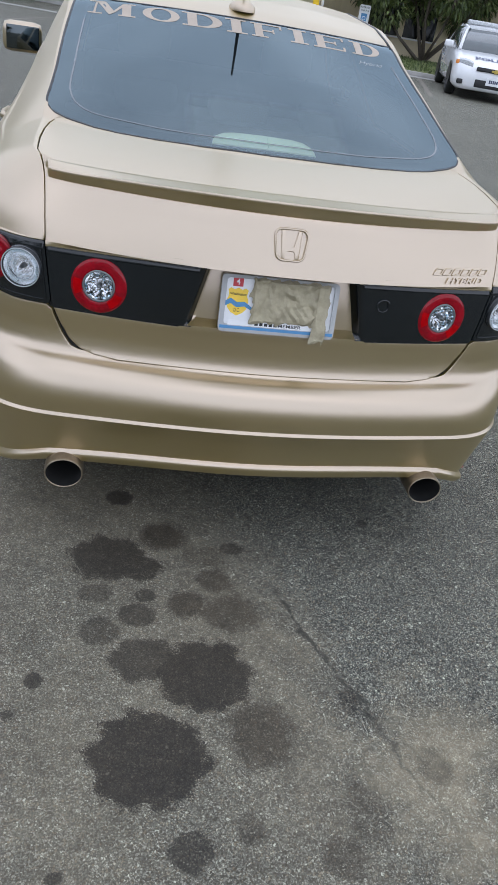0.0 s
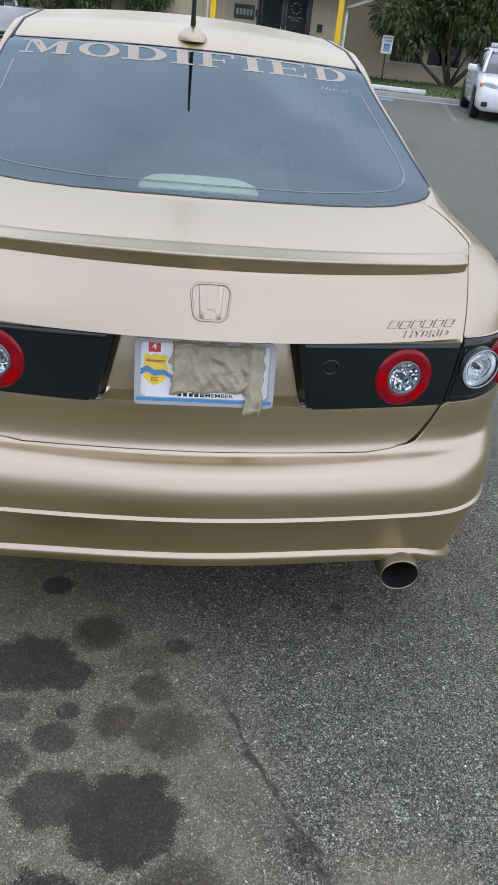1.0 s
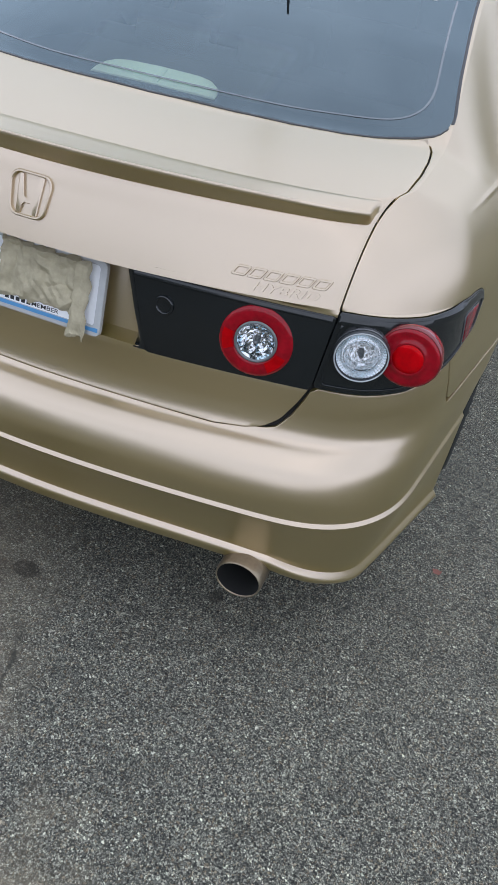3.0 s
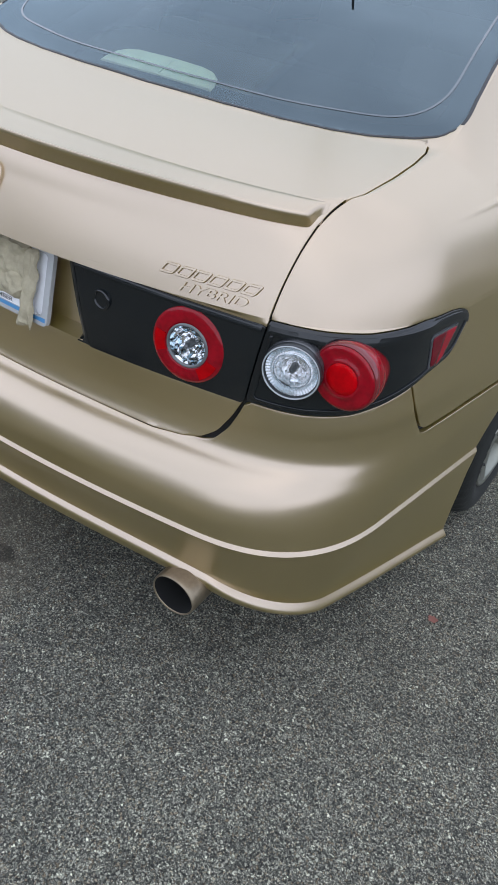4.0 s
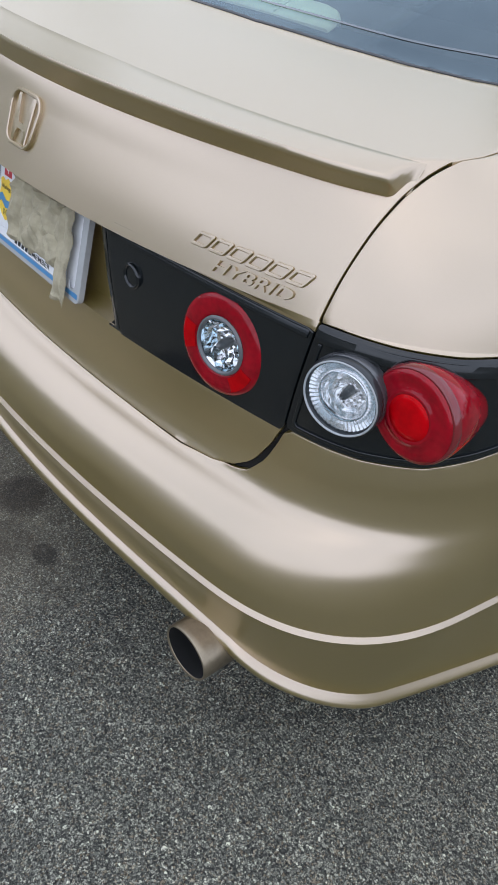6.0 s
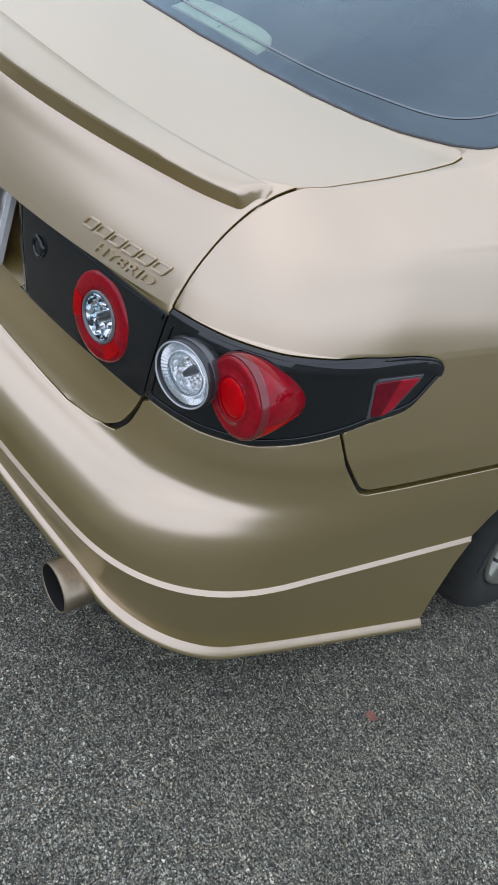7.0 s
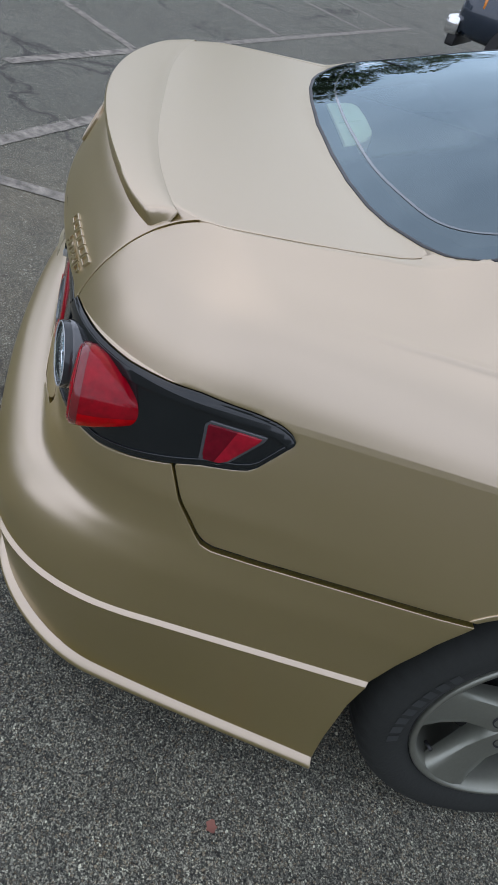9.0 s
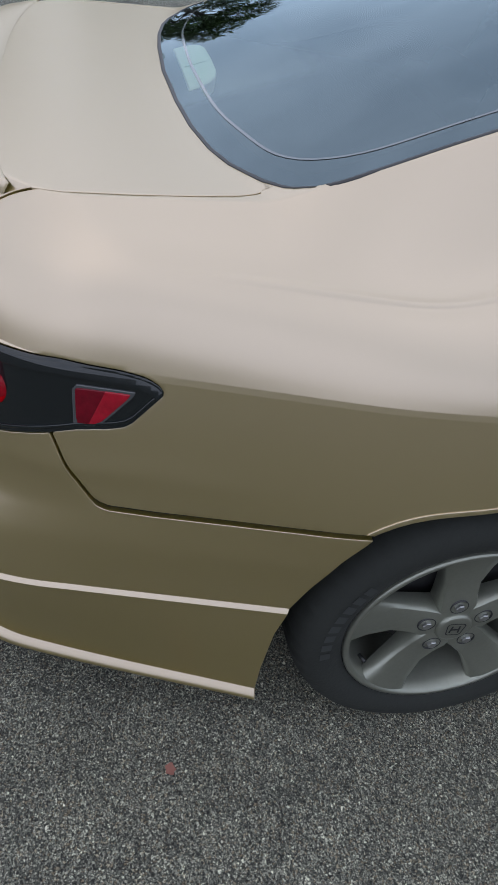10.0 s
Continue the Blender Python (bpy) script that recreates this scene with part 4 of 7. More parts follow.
# ---- lamps
BEZEL_DARK = plain("dark_lens_seat", (0.05, 0.052, 0.056), 0.2, coat=1.0)
CLEAR_RING = plain("smoked_clear_plastic", (0.030, 0.034, 0.037), 0.12)
LENS_EDGE = plain("bright_lens_edge", (0.36, 0.38, 0.39), 0.15, coat=0.3)
RED_MID = plain("ring_glow_red", (0.38, 0.0008, 0.003), 0.14, coat=0.0, vary=0.25, scale=40)
for red, gloss in ((RED_LENS, 0.30), (RED_BRIGHT, 0.10), (RED_DARK, 0.25), (RED_MID, 0.12)):
    red.node_tree.nodes["Principled BSDF"].inputs["Specular IOR Level"].default_value = gloss
RED_SIDE = plain("side_reflector_red", (0.27, 0.003, 0.014), 0.12, vary=0.25, scale=40)
RED_EDGE = plain("red_lens_edge", (0.16, 0.012, 0.015), 0.12, coat=0.5)
def faceted_bowl(cx, cy, cz, r, deep, name, parent, skin=None):
    """A bright reflector of many small flat mirrors."""
    pts, faces = [], []
    rings, seg = (8, 30) if skin else (6, 22)
    rng = random.Random(int(cx * 1000))
    for i in range(rings + 1):
        f = i / rings
        for j in range(seg):
            a = 2 * math.pi * (j + 0.5 * (i % 2)) / seg
            rr = r * (0.16 + 0.84 * f)
            tip = (0.0020 if skin else 0.0034) * rng.uniform(-1, 1) * (i < rings)
            pts.append((cx + rr * math.cos(a), cy + deep * 0.85 * (1 - f * f) + tip, cz + rr * math.sin(a)))
    for i in range(rings):
        for j in range(seg):
            k = (j + 1) % seg
            faces.append((i * seg + j, (i + 1) * seg + j, (i + 1) * seg + k, i * seg + k))
    ob = part(name, (pts, faces), skin or FACET, parent, "bright faceted reflector", smooth=False)
    part("bulb", lathe([(0.0, -0.020), (r * 0.13, -0.017), (r * 0.20, -0.006), (r * 0.22, 0.02)], 18, "y", (cx, cy + deep * 0.6, cz)), CLEAR_BULB, ob)
    return ob


CLEAR_BULB = plain("grey_bulb_shade", (0.10, 0.105, 0.11), 0.12, coat=0.6)


def loft_circles(stations, n=40):
    pts, faces = [], []
    for y, cx, cz, r in stations:
        for j in range(n):
            a = 2 * math.pi * j / n
            pts.append((cx + r * math.cos(a), y, cz + r * math.sin(a)))
    for i in range(len(stations) - 1):
        for j in range(n):
            k = (j + 1) % n
            faces.append((i * n + k, i * n + j, (i + 1) * n + j, (i + 1) * n + k))
    return pts, faces


lamps = [o for o in SEDAN.children if o.name.startswith("tail_lamp")]
inner_lamps = [o for o in SEDAN.children if o.name.startswith("inner_tail_lamp")]
for i, s in enumerate((1, -1)):
    il, ol = inner_lamps[i], lamps[i]
    # red ring and bright centre in the lid
    cx, cy, cz = 0.474 * s, 0.1358, 0.811
    tilt = 0.142 * s      # the panel bows round towards the side
    ring = part("red_ring", lathe([(0.0405, -0.002), (0.0415, -0.0055), (0.047, -0.0072), (0.056, -0.0075), (0.065, -0.0068), (0.0712, -0.0045), (0.0730, -0.0015), (0.0735, 0.006)], 48, "y"), RED_LENS, il, "red ring lens")
    ring.matrix_basis = pose(cx, cy, cz, -3, 0, math.degrees(tilt))
    # glow in the ring, painted as two wedges of brighter red
    for k, a0 in enumerate((320, 185)):
        seg = []
        for q in range(9):
            a = radians(a0 + (q - 4) * 5)
            seg.append((0.045 * math.cos(a), 0.045 * math.sin(a)))
        for q in range(8, -1, -1):
            a = radians(a0 + (q - 4) * 5)
            seg.append((0.066 * math.cos(a), 0.066 * math.sin(a)))
        glow = part("ring_glow", prism(seg[::-1], -0.0080), RED_MID, ring, "brighter red wedge painted as glow in the ring lens", smooth=False)
    rim = part("lamp_rim", lathe([(0.036, 0.004), (0.0375, -0.0085), (0.0400, -0.0090), (0.0425, -0.006)], 40, "y"), BEZEL, ring)
    eye = faceted_bowl(0, -0.004, 0, 0.0375, 0.022, "reflector", ring)
    cover = part("clear_cover", lathe([(0.0, -0.0085), (0.02, -0.008), (0.037, -0.005)], 32, "y"), CLEAR, ring)
    cover.visible_shadow = False
    # white and red lenses on the corner
    wx, wy, wz = WHITE_AT[0] * s, WHITE_AT[1], WHITE_AT[2]
    ring_in = part("lens_seat", lathe([(0.0455, 0.006), (0.047, 0.0035), (0.052, 0.004), (0.054, 0.010), (0.054, 0.03)], 44, "y"), BEZEL_DARK, ol)
    bez = part("lens_ring", lathe([(0.0465, 0.004), (0.0475, -0.003), (0.0500, -0.0048), (0.0520, -0.0035), (0.0530, 0.004), (0.0530, 0.03)], 48, "y"), CLEAR_RING, ol, "clear plastic ring")
    part("ring_edge", lathe([(0.0484, -0.0040), (0.0492, -0.0056), (0.0504, -0.0058), (0.0511, -0.0044)], 48, "y"), LENS_EDGE, bez)
    face = faceted_bowl(0, 0.007, 0, 0.0330, 0.020, "reflector", ol, FACET_WHITE)
    rp, rf = [], []
    for q in range(96):
        a = 2 * math.pi * q / 96
        for r, y in ((0.0320, 0.0060), (0.0390, 0.0030), (0.0468, 0.0015)):
            rp.append((r * math.cos(a), y + (0.0013 if q % 2 else -0.0002), r * math.sin(a)))
        k = (q + 1) % 96
        rf += [(3 * q, 3 * q + 1, 3 * k + 1, 3 * k), (3 * q + 1, 3 * q + 2, 3 * k + 2, 3 * k + 1)]
    band = part("ribbed_band", (rp, rf), FACET_WHITE, ol, "white ribbed lens band", smooth=False)
    mid = part("inner_ring", lathe([(0.0312, 0.010), (0.0322, 0.0030), (0.0336, 0.0026), (0.0345, 0.0060)], 40, "y"), FACET, ol)
    cov = part("clear_cover", lathe([(0.0, -0.010), (0.022, -0.0085), (0.038, -0.004), (0.0470, -0.0005)], 32, "y"), CLEAR, ol)
    cov.visible_shadow = False
    for ob in (ring_in, bez, face, band, mid, cov):
        ob.matrix_basis = pose(wx, wy, wz, 0, 0, 15 * s)
    rx, ry, rz = RED_AT
    st = [(0.006, 0, 0, .0), (0.005, 0, 0, .012), (0.004, 0, 0, .030), (0.0025, 0, 0, .033), (0.0025, 0, 0, .036), (0.005, 0, 0, .038), (0.005, 0, 0, .050),
          (0.004, 0, 0, .056), (0.006, 0, 0, .0605), (0.011, 0, 0, .0640), (0.025, .001, 0, .0655), (0.045, .004, -.002, .060), (0.072, .009, -.005, .048), (0.098, .014, -.009, .034), (0.118, .018, -.012, .016)]
    red = part("red_lens", loft_circles([(ry + y, (rx + dx) * s, rz + dz, r * 0.94) for y, dx, dz, r in st]), RED_LENS, ol, "bulging red lens")
    if s < 0:
        red.data.flip_normals()
    # glow along the lens's lower flank is put into a brighter red
    red.data.materials.append(RED_BRIGHT)
    for poly in red.data.polygons:
        if poly.center.z < rz - 0.014 and poly.center.y > ry + 0.012:
            poly.material_index = 1
    part("red_core", lathe([(0.0, -0.0025), (0.020, -0.003), (0.029, -0.0015), (0.030, 0.002)], 36, "y", (rx * s, ry + 0.0045, rz)), RED_BRIGHT, ol, "brighter middle of the red lens")
    lip = part("red_lens_edge", lathe([(0.0570, 0.0015), (0.0585, -0.0020), (0.0607, -0.0005), (0.0623, 0.005), (0.0621, 0.010)], 48, "y", (rx * s, ry + 0.010, rz)), RED_EDGE, ol)

    # side reflector within a grey rim; its dim and bright returns painted as two reds
    def refl(x, y, z, n, s=s, m=0.0):
        f = np.minimum(np.minimum(y - (0.3915 - (z - 0.798) * 0.07), 0.870 - z), np.minimum(z - (0.811 + (y - 0.388) * 0.10), (0.420 + (z - 0.813) * 0.80) - y))
        return np.where((x * s > 0) & (n < 16), f, -1.0) - m

    def facet_split(x, y, z, n, sign=1):
        return sign * (y - (0.406 + (z - 0.808) * 0.36))
    rim = auto_smooth(part("side_reflector", WHOLE.cut(lambda x, y, z, n: refl(x, y, z, n) + 0.004).moved(0.0042).panel(0.01), BEZEL_DARK, ol, "side reflector in a dark rim"), 40)
    auto_smooth(part("dark_half", WHOLE.cut(lambda x, y, z, n: refl(x, y, z, n, m=0.0005)).cut(lambda x, y, z, n: facet_split(x, y, z, n, -1)).moved(0.0056).panel(0.006), RED_DARK, rim), 40)
    auto_smooth(part("bright_half", WHOLE.cut(lambda x, y, z, n: refl(x, y, z, n, m=0.0005)).cut(lambda x, y, z, n: facet_split(x, y, z, n, 1)).moved(0.0056).panel(0.006), RED_SIDE, rim), 40)


# black flanks of the lid lamps, running into the plate hollow
for i, s in enumerate((1, -1)):
    P = []
    zs = np.linspace(0.7310, 0.892, 16)
    for z in zs:
        for x, deep in ((0.259, 0.0), (0.250, 0.0), (0.241, 0.42), (0.2295, 0.96)):
            x = x - 0.25 * (z - 0.735)
            y = 0.100 + 0.006 * min(1, max(0, (z - 0.815) / 0.081)) + 0.15 * x * x
            P.append((s * (x - 0.0016), y - 0.0022 + deep * (0.030 + 0.10 * (z - 0.735)) * float(smooth01((z - 0.733) / 0.012)), z))
    Fq = []
    for j in range(15):
        for k in range(3):
            q = (j * 4 + k, j * 4 + k + 1, (j + 1) * 4 + k + 1, (j + 1) * 4 + k)
            Fq.append(q if s < 0 else q[::-1])
    part("lamp_flank", (P, Fq), LAMP_BLACK, inner_lamps[i])
    # slanted brow along the head of the lamp
    P, Fq = [], []
    xs = np.linspace(0.222, 0.6055, 40)
    for x in xs:
        for z, out in ((0.8810, 0.0020), (0.8830, 0.0042), (0.8855, 0.0045), (0.8925, 0.0012)):
            P.append((s * x, 0.100 + 0.006 * min(1, (z - 0.815) / 0.081) + 0.15 * x * x - out, z))
    for j in range(39):
        for k in range(3):
            q = (j * 4 + k, j * 4 + k + 1, (j + 1) * 4 + k + 1, (j + 1) * 4 + k)
            Fq.append(q if s < 0 else q[::-1])
    auto_smooth(part("lamp_brow", (P, Fq), LAMP_BLACK, inner_lamps[i]), 40)


# ---- tailpipes
for s in (1, -1):
    prof = [(0.044, 0.30), (0.047, 0.10), (0.0480, 0.012), (0.0470, 0.002), (0.0455, -0.001), (0.0435, 0.002), (0.0425, 0.03), (0.042, 0.20), (0.0, 0.2001)]
    P, Fc = lathe(prof, 40, "y")
    P[:, 0] *= 1.14
    P[:, 2] *= 1.00
    P[:, 1] += P[:, 2] * 0.03 * (P[:, 1] < 0.05)
    tip = part("tailpipe", (P[:6 * 40], Fc[:5 * 40]), TIP_METAL, SEDAN, "oval tailpipe, black inside")
    part("bore", (P[5 * 40:], [tuple(v - 5 * 40 for v in f) for f in Fc[5 * 40:]]), BORE_BLACK, tip, "black bore")
    tip.location = (0.548 * s, 0.044, 0.277)

# ---- rear window: edge band, lettering, stop lamp
band = WHOLE.cut(window_field).cut(lambda x, y, z, n: 0.050 - window_field(x, y, z, n)).moved(-0.0075)
band = shifted(band)
part("window_band", (band.p, band.t.tolist()), FRIT, REAR_WINDOW, "dark enamel band round the window edge")


def window_glint():
    """A thin pale strip as painted glint inside the enamel band, round the lower edge and up both sides."""
    path = []
    for y in np.linspace(1.26, 0.82, 22):
        path.append((-(window_side(y) - 0.052), y))
    for k in range(1, 9):
        a = radians(90 * k / 9)
        path.append((-(0.470 + 0.130 * math.cos(a)), 0.80 - 0.128 * math.sin(a) * 1.0))
    for x in np.linspace(-0.46, 0, 16):
        path.append((x, window_low(abs(x)) + 0.052 + 0.012 * smooth01((abs(x) - 0.3) / 0.16)))
    path = path + [(-x, y) for x, y in path[-2::-1]]
    for _ in range(6):
        path = [path[0]] + [tuple(0.25 * a + 0.5 * b + 0.25 * c for a, b, c in zip(*path[i - 1:i + 2])) for i in range(1, len(path) - 1)] + [path[-1]]
    P, Fc = [], []
    for i, (x, y) in enumerate(path):
        a, b = path[max(i - 1, 0)], path[min(i + 1, len(path) - 1)]
        d = Vector((b[0] - a[0], b[1] - a[1])).normalized()
        for s in (-1, 1):
            px, py = x - d.y * s * 0.0026, y + d.x * s * 0.0026
            P.append((px + float(top_shift(py)), py, float(top_height(px, py)) + 0.0005))
    Fc = [(2 * i, 2 * i + 1, 2 * i + 3, 2 * i + 2) for i in range(len(path) - 1)]
    part("window_glint", (P, Fc), FRIT_GLINT, REAR_WINDOW)


window_glint()


def on_window(pts, faces, material, name, label=""):
    P = [(x + float(top_shift(y)), y, float(top_height(x, y)) + 0.0004) for x, y in pts]
    return part(name, (P, faces), material, REAR_WINDOW, label)


def serif_letter(ch):
    """Polygons of a wide letter with thick stems and thin slabs, in a box of one by one."""
    def quad(x0, y0, x1, y1):
        return [(x0, y0), (x1, y0), (x1, y1), (x0, y1)]

    def bow(cx, rx, rx_in, a0, a1, n=14):
        out = []
        for i in range(n):
            p, q = (radians(a0 + (a1 - a0) * k / n) for k in (i, i + 1))
            out.append([(cx + rx * math.cos(p), .5 + .5 * math.sin(p)), (cx + rx * math.cos(q), .5 + .5 * math.sin(q)),
                        (cx + rx_in * math.cos(q), .5 + .41 * math.sin(q)), (cx + rx_in * math.cos(p), .5 + .41 * math.sin(p))])
        return out
    if ch == "M":
        return [quad(0, 0, .30, .09), quad(.64, 0, 1, .09), quad(.02, .91, .16, 1), quad(.86, .91, 1, 1), [(.115, .09), (.165, .09), (.20, .91), (.16, .91)], quad(.72, .09, .91, .91),
                [(.16, 1), (.36, 1), (.57, .22), (.45, 0)], [(.45, 0), (.57, .22), (.86, 1), (.72, .91)]]
    if ch == "O":
        return bow(.5, .5, .27, 0, 360, 32)
    if ch == "I":
        return [quad(0, 0, 1, .09), quad(0, .91, 1, 1), quad(.26, .09, .74, .91)]
    if ch == "D":
        return [quad(0, 0, .44, .09), quad(0, .91, .44, 1), quad(.13, .09, .37, .91)] + bow(.44, .56, .32, -90, 90, 18)
    rows = [quad(0, .91, 1, 1), quad(.12, .09, .37, .91), quad(.37, .45, .68, .54), quad(.68, .36, .74, .63), quad(.93, .72, 1, .91)]
    return rows + ([quad(0, 0, .52, .09)] if ch == "F" else [quad(0, 0, 1, .09), quad(.93, .09, 1, .30)])


def window_word():
    """The wide lettering across the top of the window."""
    P, Fc = [], []
    for ch, u0, u1 in zip("MODIFIED", (0, .175, .303, .447, .531, .663, .746, .888), (.152, .295, .435, .516, .639, .728, .864, 1.0)):
        for poly in serif_letter(ch):
            k = len(P)
            P += [(u0 + (u1 - u0) * u, v) for u, v in poly]
            Fc.append(tuple(range(k, k + len(poly))))
    out = []
    for u, v in P:
        x = -0.552 + 1.080 * u
        out.append((x, 1.236 + 0.22 * x * x + 0.098 * v))
    bm = bmesh.new()
    vs = [bm.verts.new((x, y, 0)) for x, y in out]
    for f in Fc:
        try:
            bm.faces.new([vs[i] for i in f])
        except ValueError:
            pass
    bmesh.ops.triangulate(bm, faces=bm.faces)
    bmesh.ops.subdivide_edges(bm, edges=[e for e in bm.edges if e.calc_length() > 0.03], cuts=2)
    for v in bm.verts:
        v.co.z = float(top_height(v.co.x, v.co.y)) + 0.0004
        v.co.x += float(top_shift(v.co.y))
    part("window_lettering", bm, DECAL, REAR_WINDOW, "cream vinyl lettering across the window", smooth=False)
    pts, faces = text_points("Hybrid", 1.0, -0.012)
    a = np.array(pts)[:, :2]
    lo, hi = a.min(0), a.max(0)
    a = (a - lo) / (hi - lo)
    on_window([(0.415 + 0.105 * (u * 0.86 + 0.14 * v), 1.196 + 0.018 * u + 0.036 * v) for u, v in a], faces, DECAL_FINE, "small_window_lettering", "small white script on the window")


window_word()


def stop_lamp():
    """High stop lamp close under the glass: wide at its foot, its upper corners rounded off."""
    def ring(k, drop):
        out = []
        for x, u in ((.160, 0), (.158, .020), (.148, .042), (.128, .057), (.095, .064), (0, .066)):
            out.append((x, u))
        out = [(-x, u) for x, u in out] + [(x, u) for x, u in reversed(out[:-1])]
        res = []
        for x, u in out:
            x, y = -0.015 + x * k, 0.599 + 0.030 + (u - 0.033) * k * 0.95
            res.append((x, y, float(top_height(x, y)) - drop))
        return res
    P = ring(0.96, 0.0035) + ring(1.0, 0.0065) + ring(1.0, 0.034)
    n = len(P) // 3
    F = [tuple(range(n))[::-1]] + [(k * n + i, k * n + (i + 1) % n, (k + 1) * n + (i + 1) % n, (k + 1) * n + i) for k in range(2) for i in range(n)]
    lamp = auto_smooth(part("high_stop_lamp", (P, F), STOP_WHITE, SEDAN, "pale stop lamp housing behind the window"), 40)
    bm = bmesh.new()
    box(bm, (0.0025, 0.052, 0.002), (-0.003, 0.628, float(top_height(0.012, 0.628)) - 0.0040), (22, 0, 0))
    part("housing_rib", bm, GREY_RIB, lamp)


GREY_RIB = plain("grey_housing_rib", (0.80, 0.85, 0.76), 0.6)
stop_lamp()
bm = bmesh.new()
box(bm, (1.30, 0.62, 0.03), (0, 0.98, 1.045), (0, 0, 0), 0.006)
part("parcel_shelf", bm, CLOTH, SEDAN)
bm = bmesh.new()
box(bm, (1.28, 0.14, 0.55), (0, 1.36, 0.82), (-14, 0, 0), 0.04)
part("rear_seat_back", bm, CLOTH, SEDAN)
for s in (1, -1, 0):
    bm = bmesh.new()
    box(bm, (0.24, 0.09, 0.13), (0.36 * s, 1.40, 1.10), (-14, 0, 0), 0.03)
    part("head_rest", bm, CLOTH, SEDAN)
for s in (1, -1):
    bm = bmesh.new()
    box(bm, (0.48, 0.16, 0.66), (0.36 * s, 2.35, 0.82), (-16, 0, 0), 0.05)
    box(bm, (0.26, 0.10, 0.16), (0.36 * s, 2.46, 1.22), (-12, 0, 0), 0.04)
    part("front_seat", bm, CLOTH, SEDAN)
# unseen dark floor slab, added to block light under the body
bm = bmesh.new()
box(bm, (1.55, 4.3, 0.05), (0, 2.45, 0.27))
part("underbody", bm, BLACK_IN, SEDAN)
# unseen dashboard and black panel, added to keep outside light out of the cabin
bm = bmesh.new()
box(bm, (1.36, 0.45, 0.30), (0, 3.10, 0.92), (0, 0, 0), 0.05)
part("dashboard", bm, CLOTH, SEDAN)
bm = bmesh.new()
box(bm, (1.5, 0.04, 0.75), (0, 3.36, 0.66))
part("bulkhead_blocker", bm, BLACK_IN, SEDAN)

# silver darkened in place of the dark surroundings it would reflect
MIRROR = plain('mirror_silver', (0.10, 0.115, 0.12), 0.06, metal=1.0, vary=0.05)

# ---- aerial, roof strips, mirrors, handles
pts, fcs = lathe([(0.0, 0.034), (0.014, 0.033), (0.026, 0.027), (0.038, 0.016), (0.046, 0.008), (0.049, 0.0), (0.049, -0.012)], 32, "z", (0, 0, 0))
pts[:, 1] *= 1.25
base = part("aerial_base", (pts, fcs), GOLD, SEDAN, "domed aerial base in body colour")
base.location = (-0.026, 1.455, float(top_height(0, 1.455)) + 0.004)
part("aerial_mast", tube_along([(0, 0.0, 0.02), (0, -0.01, 0.06), (0, -0.045, 0.20), (0, -0.068, 0.31)], [0.010, 0.008, 0.0055, 0.004], 12), TRIM, base, "black rubber mast")
for s in (1, -1):
    ys = np.linspace(WINDOW_TOP + 0.075, 2.95, 30)
    part("roof_strip", tube_along([(s * (float(edge_half(y)) - 0.028) + float(top_shift(y)), y, float(top_height(float(edge_half(y)) - 0.028, y)) - 0.001) for y in ys], 0.0045, 8), TRIM, SEDAN, "black roof joint strip")
    bm = bmesh.new()
    box(bm, (0.20, 0.10, 0.145), (0, 0, 0), (0, 0, 0), 0.04)
    m = part("door_mirror", bm, GOLD, SEDAN, "door mirror in body colour")
    m.matrix_basis = pose(0.885 if s > 0 else -0.99, 2.86, 1.108, 0, 0, -8 * s)
    bm = bmesh.new()
    box(bm, (0.165, 0.012, 0.112), (0, -0.049, 0), (0, 0, 0), 0.005)
    part("mirror_glass", bm, MIRROR, m, "dark mirror glass")
    bm = bmesh.new()
    box(bm, (0.14, 0.05, 0.05), (-0.12 * s, 0.01, -0.045), (0, 0, 0), 0.015)
    part("mirror_foot", bm, TRIM, m)
    for y in (1.72, 2.62):
        h = part("door_handle", tube_along([(0.905 * s, y, 0.905), (0.935 * s, y + 0.02, 0.908), (0.940 * s, y + 0.10, 0.908), (0.935 * s, y + 0.18, 0.906), (0.905 * s, y + 0.20, 0.905)], [0.012, 0.014, 0.014, 0.014, 0.012], 10), GOLD, SEDAN)


